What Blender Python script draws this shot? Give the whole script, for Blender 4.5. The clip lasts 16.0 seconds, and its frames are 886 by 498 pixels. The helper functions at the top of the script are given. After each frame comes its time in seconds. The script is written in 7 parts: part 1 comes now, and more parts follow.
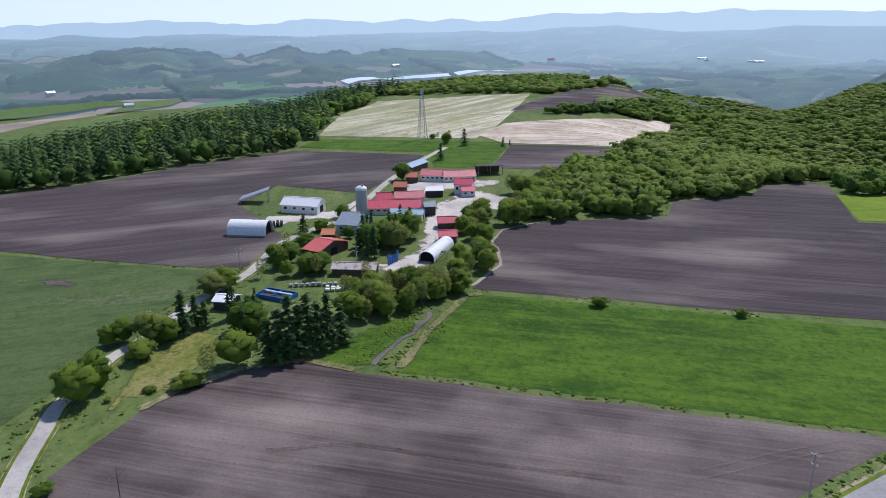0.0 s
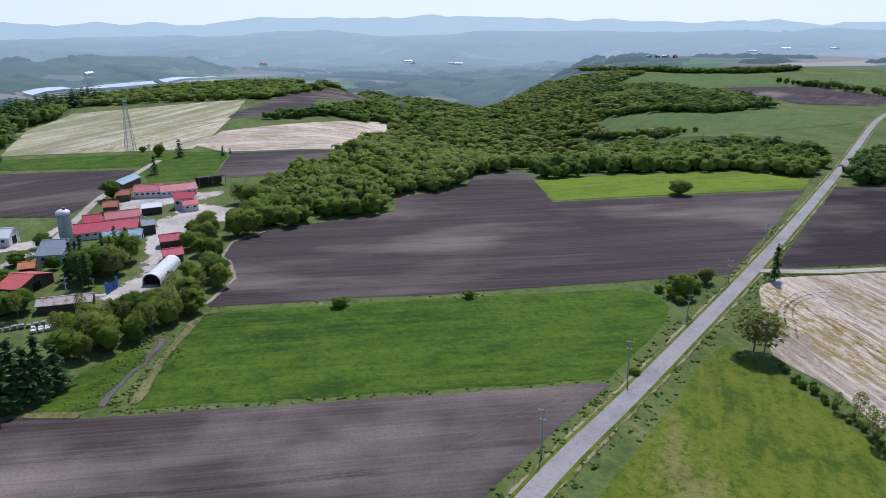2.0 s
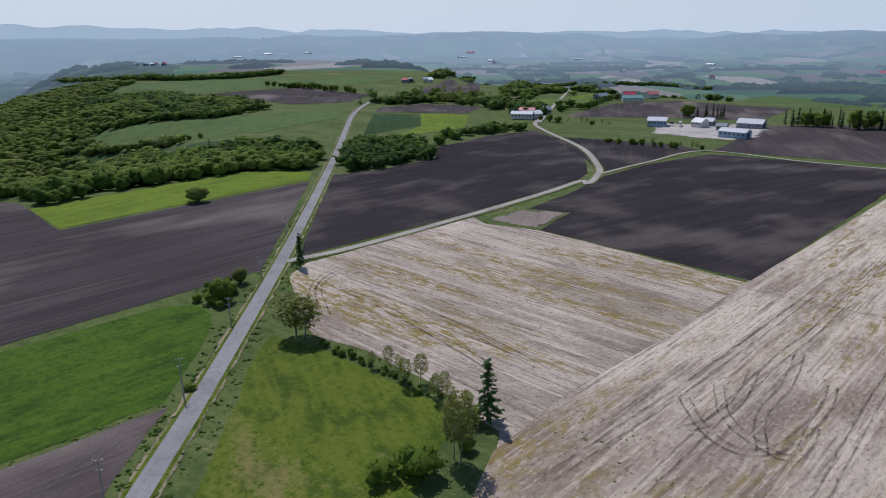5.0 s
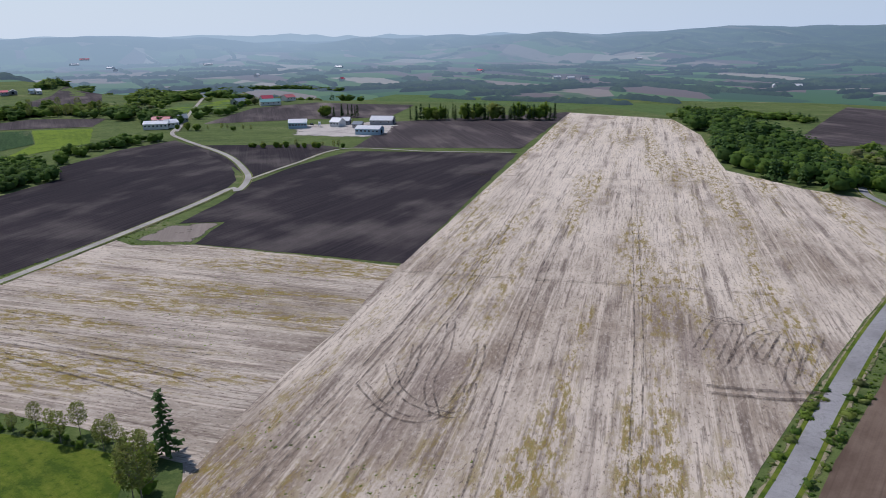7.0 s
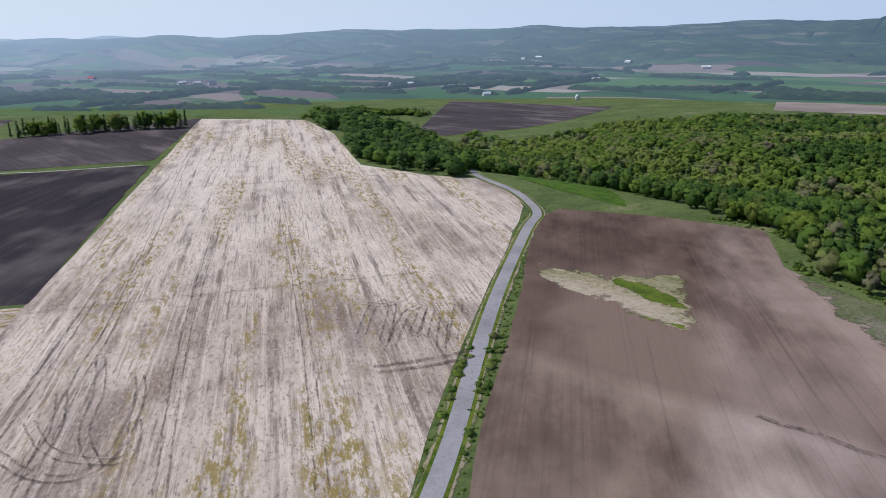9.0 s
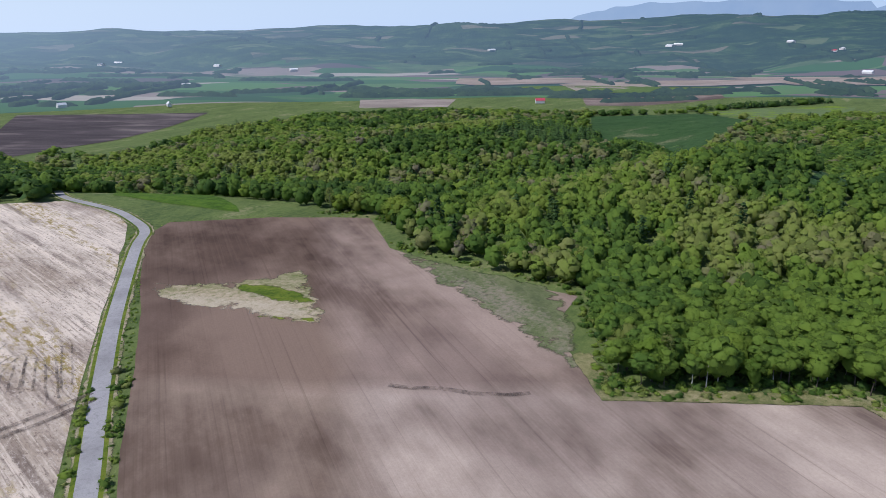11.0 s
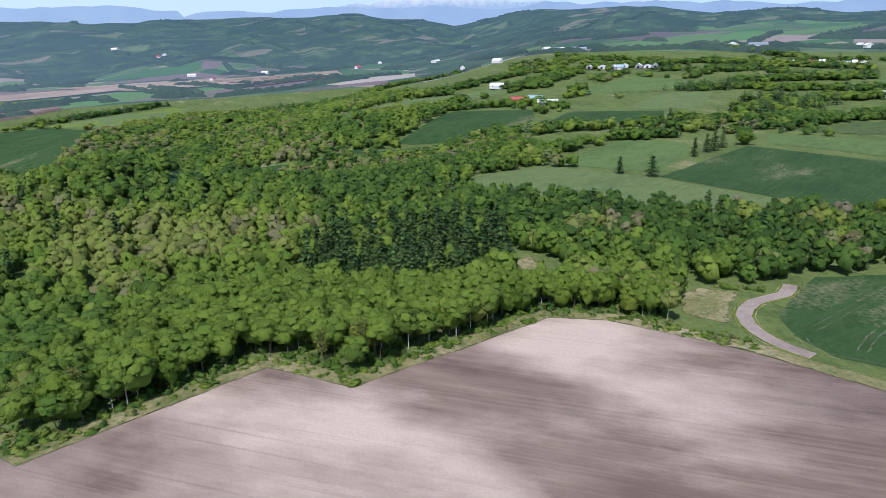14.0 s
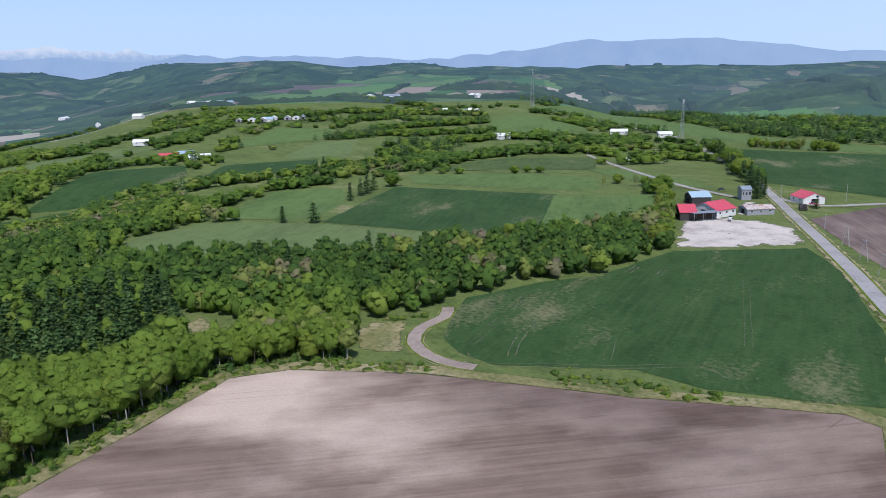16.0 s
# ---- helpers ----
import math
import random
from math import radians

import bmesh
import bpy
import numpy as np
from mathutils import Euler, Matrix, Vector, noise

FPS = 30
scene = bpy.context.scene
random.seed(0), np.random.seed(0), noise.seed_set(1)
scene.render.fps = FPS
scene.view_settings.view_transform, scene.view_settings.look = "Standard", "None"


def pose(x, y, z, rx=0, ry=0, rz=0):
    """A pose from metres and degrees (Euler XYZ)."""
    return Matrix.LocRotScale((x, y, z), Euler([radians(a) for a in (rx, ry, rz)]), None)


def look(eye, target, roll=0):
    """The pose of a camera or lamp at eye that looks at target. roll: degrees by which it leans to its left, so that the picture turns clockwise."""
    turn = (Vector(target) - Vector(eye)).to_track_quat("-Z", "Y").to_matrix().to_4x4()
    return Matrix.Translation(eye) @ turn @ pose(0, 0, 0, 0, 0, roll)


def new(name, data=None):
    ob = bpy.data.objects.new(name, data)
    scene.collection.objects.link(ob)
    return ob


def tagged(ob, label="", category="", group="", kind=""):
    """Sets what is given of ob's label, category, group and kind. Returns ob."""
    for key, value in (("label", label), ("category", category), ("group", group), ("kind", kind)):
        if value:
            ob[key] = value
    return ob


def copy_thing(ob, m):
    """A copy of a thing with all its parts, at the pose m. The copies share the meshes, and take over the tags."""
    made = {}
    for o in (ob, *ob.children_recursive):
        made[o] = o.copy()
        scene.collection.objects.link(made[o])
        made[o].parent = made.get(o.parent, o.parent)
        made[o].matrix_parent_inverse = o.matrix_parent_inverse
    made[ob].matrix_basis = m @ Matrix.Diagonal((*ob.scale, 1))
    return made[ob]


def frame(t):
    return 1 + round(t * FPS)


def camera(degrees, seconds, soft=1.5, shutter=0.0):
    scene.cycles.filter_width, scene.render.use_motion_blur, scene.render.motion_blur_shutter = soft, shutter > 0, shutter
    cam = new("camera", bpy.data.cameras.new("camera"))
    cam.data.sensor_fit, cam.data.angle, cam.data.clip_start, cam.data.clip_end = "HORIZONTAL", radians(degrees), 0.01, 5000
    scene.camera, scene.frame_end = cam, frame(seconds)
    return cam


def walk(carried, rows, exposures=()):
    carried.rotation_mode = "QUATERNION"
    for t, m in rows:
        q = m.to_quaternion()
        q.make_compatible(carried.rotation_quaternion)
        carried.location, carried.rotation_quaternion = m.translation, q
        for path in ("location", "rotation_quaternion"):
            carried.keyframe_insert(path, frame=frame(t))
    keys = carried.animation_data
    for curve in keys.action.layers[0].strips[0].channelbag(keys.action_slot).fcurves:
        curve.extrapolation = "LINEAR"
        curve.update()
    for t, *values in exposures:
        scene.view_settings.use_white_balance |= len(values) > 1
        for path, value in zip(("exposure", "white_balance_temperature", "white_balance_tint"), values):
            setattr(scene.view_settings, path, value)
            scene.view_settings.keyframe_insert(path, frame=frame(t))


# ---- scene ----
cam = camera(64.38, 16.0, soft=0.7)
# the camera turns on the spot, 80 m over the plateau
PATH = [
    (0.0, pose(0, 0, 80, 72.50, 0.70, 0.00)),
    (0.5, pose(0, 0, 80, 72.53, 0.70, -3.94)),
    (1.0, pose(0, 0, 80, 72.53, 0.59, -8.88)),
    (1.5, pose(0, 0, 80, 72.52, 0.58, -14.95)),
    (2.0, pose(0, 0, 80, 72.59, 0.52, -22.30)),
    (2.5, pose(0, 0, 80, 72.63, 0.45, -29.28)),
    (3.0, pose(0, 0, 80, 72.66, 0.45, -34.98)),
    (3.5, pose(0, 0, 80, 72.68, 0.48, -40.98)),
    (6.0, pose(0, 0, 80, 72.79, 0.54, -75.11)),
    (6.5, pose(0, 0, 80, 72.79, 0.55, -82.27)),
    (7.0, pose(0, 0, 80, 72.81, 0.54, -89.32)),
    (7.5, pose(0, 0, 80, 72.86, 0.49, -96.24)),
    (8.0, pose(0, 0, 80, 72.89, 0.45, -103.42)),
    (8.5, pose(0, 0, 80, 72.86, 0.51, -110.73)),
    (11.0, pose(0, 0, 80, 72.89, 0.28, -149.72)),
    (11.5, pose(0, 0, 80, 72.97, 0.51, -158.12)),
    (12.0, pose(0, 0, 80, 73.01, 0.57, -166.57)),
    (12.5, pose(0, 0, 80, 72.99, 0.66, -175.05)),
    (13.0, pose(0, 0, 80, 72.99, 0.72, -183.37)),
    (13.5, pose(0, 0, 80, 72.97, 0.78, -191.35)),
    (14.0, pose(0, 0, 80, 72.95, 0.89, -199.26)),
    (14.5, pose(0, 0, 80, 73.00, 0.96, -206.78)),
    (14.6, pose(0, 0, 80, 73.27, 0.96, -208.04)),
    (14.7, pose(0, 0, 80, 74.47, 0.96, -209.30)),
    (14.8, pose(0, 0, 80, 76.08, 0.96, -210.55)),
    (14.9, pose(0, 0, 80, 76.53, 0.97, -211.81)),
    (15.0, pose(0, 0, 80, 76.66, 0.97, -213.06)),
    (15.5, pose(0, 0, 80, 76.60, 1.14, -219.47)),
    (16.0, pose(0, 0, 80, 76.51, 1.14, -226.62)),
]
walk(cam, PATH, [(0.0, 0.15, 6300, 17), (2.5, -0.02, 6330, 17), (3.5, -0.14, 6380, 17), (6.0, -0.55, 6400, 17), (7.0, -0.36, 6420, 17), (8.5, -0.22, 6420, 17), (11.0, 0.02, 6340, 17), (12.0, 0.14, 6330, 17), (12.5, 0.27, 6320, 17), (14.5, 0.38, 6300, 17), (15.0, 0.26, 6300, 17), (16.0, 0.2, 6330, 17)])

# ---- daylight: a high sun in a hazy spring sky ----
SUN_BEARING, SUN_HEIGHT = 36.0, 57.0
world = bpy.data.worlds.new("sky")
scene.world = world
world.use_nodes = True
sky = world.node_tree.nodes.new("ShaderNodeTexSky")
sky.sky_type, sky.sun_disc = "NISHITA", False
sky.sun_elevation, sky.sun_rotation = radians(SUN_HEIGHT), radians(SUN_BEARING)
sky.air_density, sky.dust_density, sky.ozone_density, sky.altitude = 1.0, 0.15, 3.0, 100
# spring haze: the low sky is pale, whitest under the sun
_n, _l = world.node_tree.nodes, world.node_tree.links
_co, _xyz, _dot = _n.new("ShaderNodeTexCoord"), _n.new("ShaderNodeSeparateXYZ"), _n.new("ShaderNodeVectorMath")
_dot.operation = "DOT_PRODUCT"
_dot.inputs[1].default_value = (math.sin(radians(SUN_BEARING)), math.cos(radians(SUN_BEARING)), 0)
_low, _side, _tone, _all = _n.new("ShaderNodeValToRGB"), _n.new("ShaderNodeMapRange"), _n.new("ShaderNodeMix"), _n.new("ShaderNodeMix")
_tone.data_type = _all.data_type = "RGBA"
_side.inputs["From Min"].default_value, _side.inputs["From Max"].default_value = -1, 1
_tone.inputs[6].default_value, _tone.inputs[7].default_value = (3.5, 5.2, 7.7, 1), (6.9, 8.3, 9.6, 1)
for _e, (_p, _c) in zip(_low.color_ramp.elements, ((0.0, .96), (.34, 0.0))):
    _e.position, _e.color = _p, (_c, _c, _c, 1)
_mid = _low.color_ramp.elements.new(.13)
_mid.color = (.62, .62, .62, 1)
for _a, _b in ((_co.outputs["Generated"], _xyz.inputs[0]), (_co.outputs["Generated"], _dot.inputs[0]), (_xyz.outputs[2], _low.inputs[0]), (_dot.outputs["Value"], _side.inputs[0]),
               (_side.outputs[0], _tone.inputs[0]), (_low.outputs[0], _all.inputs[0]), (sky.outputs[0], _all.inputs[6]), (_tone.outputs[2], _all.inputs[7]),
               (_all.outputs[2], _n["Background"].inputs[0])):
    _l.new(_a, _b)
world.node_tree.nodes["Background"].inputs[1].default_value = 0.11
sun = new("sun", bpy.data.lights.new("sun", "SUN"))
sun.data.energy, sun.data.angle, sun.data.color = 3.6, radians(0.6), (1.0, 0.975, 0.95)
_b, _e = radians(SUN_BEARING), radians(SUN_HEIGHT)
sun.matrix_world = look((300 * math.sin(_b) * math.cos(_e), 300 * math.cos(_b) * math.cos(_e), 300 * math.sin(_e)), (0, 0, 0))

# ---- materials ----
MATS = {}


class Nodes:
    """A small writer of node trees."""

    def __init__(self, name, mat=None):
        self.mat = mat or bpy.data.materials.new(name)
        self.mat.use_nodes = True
        self.tree = self.mat.node_tree
        self.bsdf = self.tree.nodes["Principled BSDF"]
        self.out = self.tree.nodes["Material Output"]

    def add(self, kind, **kw):
        n = self.tree.nodes.new("ShaderNode" + kind)
        for k, v in kw.items():
            if k in n.inputs:
                n.inputs[k].default_value = v
        return n

    def link(self, a, b):
        self.tree.links.new(a, b)

    def coords(self, turn=0.0, size=(1, 1, 1)):
        """Metres over the ground, turned so that x runs along the rows' bearing."""
        t, a, b = self.add("TexCoord"), self.add("Mapping"), self.add("Mapping")
        a.inputs["Rotation"].default_value = (0, 0, radians(turn - 90))
        b.inputs["Scale"].default_value = size
        self.link(t.outputs["Object"], a.inputs["Vector"])
        self.link(a.outputs[0], b.inputs["Vector"])
        return b.outputs[0]

    def noise(self, vec, scale, detail=4.0, rough=0.55):
        n = self.add("TexNoise", Scale=scale, Detail=detail, Roughness=rough)
        self.link(vec, n.inputs["Vector"])
        return n.outputs["Fac"]

    def ramp(self, fac, *stops):
        n = self.add("ValToRGB")
        e = n.color_ramp.elements
        while len(e) < len(stops):
            e.new(0.5)
        for el, (p, c) in zip(e, stops):
            el.position, el.color = p, ((c, c, c, 1) if isinstance(c, (int, float)) else (*c, 1))
        self.link(fac, n.inputs[0])
        return n.outputs[0]

    def mix(self, fac, a, b, blend="MIX"):
        n = self.tree.nodes.new("ShaderNodeMix")
        n.data_type, n.blend_type = "RGBA", blend
        for sock, v in ((n.inputs[0], fac), (n.inputs[6], a), (n.inputs[7], b)):
            if isinstance(v, bpy.types.NodeSocket):
                self.link(v, sock)
            else:
                sock.default_value = v if isinstance(v, (int, float)) else (*v, 1)
        return n.outputs[2]

    def math(self, op, a, b=0.0):
        n = self.tree.nodes.new("ShaderNodeMath")
        n.operation = op
        for sock, v in ((n.inputs[0], a), (n.inputs[1], b)):
            if isinstance(v, bpy.types.NodeSocket):
                self.link(v, sock)
            else:
                sock.default_value = v
        return n.outputs[0]

    def finish(self, col, rough=0.9, bump=None, dist=0.1, strength=0.6, spec=0.15, metal=0.0):
        if isinstance(col, bpy.types.NodeSocket):
            self.link(col, self.bsdf.inputs["Base Color"])
        else:
            self.bsdf.inputs["Base Color"].default_value = (*col, 1)
        self.bsdf.inputs["Roughness"].default_value = rough
        self.bsdf.inputs["Specular IOR Level"].default_value = spec
        self.bsdf.inputs["Metallic"].default_value = metal
        if bump is not None:
            b = self.add("Bump", Strength=strength, Distance=dist)
            self.link(bump, b.inputs["Height"])
            self.link(b.outputs[0], self.bsdf.inputs["Normal"])
        return self.mat


SOILS = {  # dark, mid, dry, share of dry ground
    "soil_dark": ((.046, .038, .041), (.092, .077, .078), (.25, .21, .19), .55),
    "soil_fore": ((.052, .041, .041), (.108, .087, .084), (.29, .245, .22), .52),
    "soil_black": ((.024, .020, .025), (.044, .036, .040), (.15, .13, .12), .54),
    "soil_brown": ((.165, .122, .098), (.305, .238, .192), (.56, .465, .385), .49),
    "soil_umber": ((.085, .064, .058), (.165, .128, .115), (.36, .295, .25), .56),
    "soil_pale": ((.22, .185, .16), (.30, .26, .225), (.38, .33, .29), .5),
}


def soil_material(kind, rows):
    n = Nodes(f"{kind}_{rows}")
    a, b, dry, share = SOILS[kind]
    patch = n.noise(n.coords(rows, (.8 if kind in ("soil_brown", "soil_black", "soil_fore") else .42, 1, 1)), .022 if kind == "soil_brown" else .030, 4, .5)
    broad = n.noise(n.coords(rows, (.7, 1, 1)), .011, 2, .5)
    streak = n.noise(n.coords(rows, (.45 if kind == "soil_brown" else .12, 1, 1)), .11, 4, .6)
    furrow = n.noise(n.coords(rows, (.010, 1, 1)), 1.0, 2, .6)
    grain = n.noise(n.coords(), 1.3, 4, .75)
    col = n.mix(n.ramp(n.math("ADD", n.math("MULTIPLY", broad, .5), n.math("MULTIPLY", streak, .5)), (.36, 0), (.64, 1)), a, b)
    both = n.math("ADD", n.math("ADD", n.math("MULTIPLY", patch, .55), n.math("MULTIPLY", broad, .30)), n.math("MULTIPLY", streak, .15))
    col = n.mix(n.ramp(both, (share - .05, 0), (share + .10, .8)), col, dry)
    col = n.mix(n.math("MULTIPLY", n.ramp(furrow, (.47, 0), (.66, 1)), .10 if kind == "soil_brown" else .15), col, dry)
    col = n.mix(n.ramp(furrow, (.25, .34), (.40, 0)), col, tuple(.6 * v for v in a))
    if kind == "soil_brown":  # broad moist clouds
        damp = n.noise(n.coords(rows + 20, (.5, 1, 1)), .020, 3, .55)
        col = n.mix(n.ramp(damp, (.50, 0), (.62, 1)), col, n.mix(1.0, col, (.72, .70, .71), "MULTIPLY"))
    col = n.mix(n.ramp(grain, (.3, .16 if kind == "soil_brown" else .30), (.6, 0)), col, tuple(.7 * v for v in a))
    if kind == "soil_brown":  # darker loam: an older tilled part by the road, and another behind a low bank
        geo = n.add("NewGeometry")
        for way, start, width, depth in (((.745, .667, 0), -13.0, 12.0, (.58, .53, .49)), ((.458, -.889, 0), 145.0, 8.0, (.64, .59, .58))):
            dot = n.tree.nodes.new("ShaderNodeVectorMath")
            dot.operation = "DOT_PRODUCT"
            dot.inputs[1].default_value = way
            n.link(geo.outputs["Position"], dot.inputs[0])
            side = n.math("ADD", n.math("DIVIDE", n.math("SUBTRACT", dot.outputs["Value"], start), width), n.math("MULTIPLY", n.math("SUBTRACT", patch, .5), 1.4))
            col = n.mix(n.ramp(side, (0, 0), (1, .9)), col, n.mix(1.0, col, depth, "MULTIPLY"))
        west = n.tree.nodes.new("ShaderNodeVectorMath")
        west.operation = "DOT_PRODUCT"
        west.inputs[1].default_value = (-.95, .30, 0)
        n.link(geo.outputs["Position"], west.inputs[0])
        moist = n.math("ADD", n.math("DIVIDE", n.math("SUBTRACT", west.outputs["Value"], 62.0), 40.0), n.math("MULTIPLY", n.math("SUBTRACT", patch, .5), 3.0))
        col = n.mix(n.ramp(moist, (0, 0), (1, .8)), col, n.mix(1.0, col, (.56, .53, .55), "MULTIPLY"))
    return n.finish(col, .95, n.math("ADD", furrow, n.math("MULTIPLY", grain, .7)), .25, .35 if kind == "soil_brown" else .6, .08)


STRAWS = {"straw": ((.275, .218, .165), (.60, .52, .425), (.15, .115, .095), .2), "straw_green": ((.34, .33, .21), (.52, .49, .40), (.20, .23, .095), .45)}


def straw_material(kind, rows):
    n = Nodes(f"{kind}_{rows}")
    a, b, dark, green = STRAWS[kind]
    if rows == 15:  # moister straw
        a, b = tuple(.68 * v for v in a), tuple(.78 * v for v in b)
    patch = n.noise(n.coords(rows, (.6, 1, 1)), .020, 6, .68)
    line = n.noise(n.coords(rows, (.025, 1, 1)), .26, 3, .6)
    fine = n.noise(n.coords(rows, (.06, 1, 1)), 1.3, 3, .65)
    clump = n.noise(n.coords(rows, (.35, 1, 1)), .45, 6, .78)
    speck = n.noise(n.coords(rows, (.5, 1, 1)), 1.1, 5, .8)
    lane = n.noise(n.coords(rows, (.10, 1, 1)), .060, 3, .5)
    col = n.mix(n.ramp(patch, (.38, 0), (.58, 1)), a, b)
    geo, dot = n.add("NewGeometry"), n.tree.nodes.new("ShaderNodeVectorMath")
    dot.operation = "DOT_PRODUCT"
    dot.inputs[1].default_value = (.97 / 500, .25 / 500, 0)
    n.link(geo.outputs["Position"], dot.inputs[0])  # stubble's low-angle sheen painted in: paler straw towards the far end
    col = n.mix(n.math("MULTIPLY", n.ramp(n.math("ADD", dot.outputs["Value"], n.math("MULTIPLY", n.math("SUBTRACT", patch, .5), .5)), (.28, 0), (.75, 1)), .8), col, (.74, .655, .545))
    pale = n.noise(n.coords(rows, (.03, 1, 1)), .55, 3, .6)
    col = n.mix(n.math("MULTIPLY", n.ramp(pale, (.52, 0), (.64, 1)), .6), col, (.69, .60, .49))
    breaks = n.noise(n.coords(rows, (.25, 1, 1)), .16, 4, .65)
    col = n.mix(n.math("MULTIPLY", n.ramp(line, (.38, .75), (.48, 0)), n.ramp(breaks, (.42, .12), (.60, 1))), col, dark)
    col = n.mix(n.math("MULTIPLY", n.ramp(fine, (.38, 1), (.50, 0)), n.ramp(breaks, (.40, .15), (.58, .6))), col, dark)
    moist = n.noise(n.coords(rows, (.45, 1, 1)), .034, 3, .5)
    col = n.mix(n.ramp(moist, (.56, 0), (.70, .65)), col, (.235, .185, .155))
    reach = n.tree.nodes.new("ShaderNodeVectorMath")
    reach.operation = "LENGTH"
    n.link(geo.outputs["Position"], reach.inputs[0])
    weedy = n.ramp(n.math("DIVIDE", reach.outputs["Value"], 600.0), *(((.26, .0), (.31, .09), (.38, .11), (.44, .0)) if rows == 15 else ((.20, .10), (.29, .0), (.42, -.03), (.52, .03), (.75, .03))))
    spread = n.math("MULTIPLY", n.ramp(n.math("ADD", lane, weedy), (.52, 0), (.62, 1)), n.ramp(n.math("ADD", clump, n.math("MULTIPLY", weedy, .3)), (.50, 0), (.58, 1)))
    col = n.mix(n.math("MULTIPLY", spread, .85), col, (.29, .205, .045))
    col = n.mix(n.math("MULTIPLY", n.math("MULTIPLY", spread, n.ramp(speck, (.47, 0), (.56, 1))), .85), col, (.16, .145, .026))
    col = n.mix(n.ramp(speck, (.36, .85), (.45, 0)), col, dark)
    col = n.mix(n.math("MULTIPLY", n.ramp(speck, (.54, 0), (.66, 1)), .5), col, (.68, .61, .53))
    if green > .3:
        col = n.mix(n.math("MULTIPLY", n.ramp(n.noise(n.coords(rows, (.06, 1, 1)), .05, 3, .5), (.4, 0), (.6, 1)), .7), col, (.175, .21, .09))
    return n.finish(col, .95, n.math("ADD", fine, speck), .25, .4, .06)


GRASSES = {  # dark, mid, bright, dry
    "grass_bright": ((.022, .062, .008), (.058, .120, .012), (.100, .172, .018), (.16, .18, .05), .68),
    "grass_lime": ((.095, .155, .018), (.150, .230, .024), (.190, .265, .032), (.21, .22, .06), .75),
    "grass_olive": ((.040, .082, .010), (.098, .148, .016), (.170, .195, .030), (.27, .22, .10), .62),
    "grass_hay": ((.055, .095, .018), (.135, .160, .036), (.205, .205, .055), (.30, .25, .12), .55),
    "grass_dry": ((.13, .155, .05), (.31, .26, .16), (.42, .35, .24), (.48, .41, .31), .5),
    "grass_sparse": ((.078, .102, .046), (.115, .142, .060), (.175, .178, .098), (.28, .23, .19), .57),
    "green_dull": ((.046, .078, .028), (.070, .112, .036), (.100, .138, .052), (.18, .165, .115), .62),
    "green_dark": ((.022, .056, .018), (.034, .078, .025), (.052, .100, .034), (.20, .19, .11), .585),
    "green_pale": ((.085, .128, .050), (.114, .166, .062), (.148, .197, .076), (.24, .23, .14), .64),
    "green_mid": ((.067, .118, .039), (.095, .158, .050), (.128, .188, .063), (.255, .267, .119), .68),
    "grass_margin": ((.075, .105, .030), (.185, .185, .080), (.265, .235, .120), (.38, .325, .215), .55),
    "ground_grass": ((.062, .100, .030), (.105, .150, .044), (.150, .185, .062), (.29, .26, .15), .60),
}


def grass_material(kind, rows):
    n = Nodes(f"{kind}_{rows}")
    a, b, c, dry, share = GRASSES[kind]
    patch = n.noise(n.coords(rows, (.4, 1, 1)), .03, 4, .6)
    row = n.noise(n.coords(rows, (.05 if rows else .8, 1, 1)), .45, 3, .6)
    tuft = n.noise(n.coords(), .55, 5, .7)
    grain = n.noise(n.coords(), 2.6, 3, .7)
    col = n.mix(n.ramp(patch, (.36, 0), (.5, 1)), a, b)
    col = n.mix(n.math("MULTIPLY", n.ramp(row, (.4, 0), (.66, 1)), .55), col, c)
    col = n.mix(n.ramp(tuft, (.53, 0), (.68, .75)), col, c)
    col = n.mix(n.ramp(tuft, (.33, .8), (.47, 0)), col, a)
    mottle = n.noise(n.coords(rows, (.6, 1, 1)), .13, 5, .7)
    col = n.mix(n.ramp(mottle, (.36, .75), (.48, 0)), col, a)
    col = n.mix(n.ramp(mottle, (.54, 0), (.66, .55)), col, c)
    worn = n.math("ADD", n.math("MULTIPLY", patch, .7), n.math("MULTIPLY", tuft, .3))
    col = n.mix(n.ramp(worn, (share - .03, 0), (share + .07, .75)), col, dry)
    col = n.mix(n.ramp(grain, (.28, .35), (.5, 0)), col, tuple(.5 * v for v in a))
    return n.finish(col, .92, n.math("ADD", tuft, n.math("MULTIPLY", grain, .5)), .35, .8, .1)


def gravel_material(kind, rows):
    n = Nodes(f"{kind}_{rows}")
    a, b = {"gravel": ((.38, .35, .32), (.56, .52, .475)), "asphalt": ((.26, .255, .255), (.34, .335, .335)), "lane": ((.33, .31, .285), (.45, .425, .39)),
            "dirt": ((.235, .19, .165), (.33, .28, .245)), "ditch": ((.06, .056, .052), (.15, .14, .125)), "verge": ((.085, .115, .028), (.33, .285, .19))}[kind]
    col = n.mix(n.ramp(n.noise(n.coords(), .16 if kind == "verge" else .06, 5, .65), (.36, 0), (.54, 1)), a, b)
    col = n.mix(n.ramp(n.noise(n.coords(), .9, 4, .7), (.3, .45), (.5, 0)), col, tuple(.6 * v for v in a))
    fine = n.noise(n.coords(), 4.0, 3, .7)
    col = n.mix(n.ramp(fine, (.3, .3), (.55, 0)), col, tuple(.5 * v for v in a))
    return n.finish(col, .93, fine, .08, .5, .12)


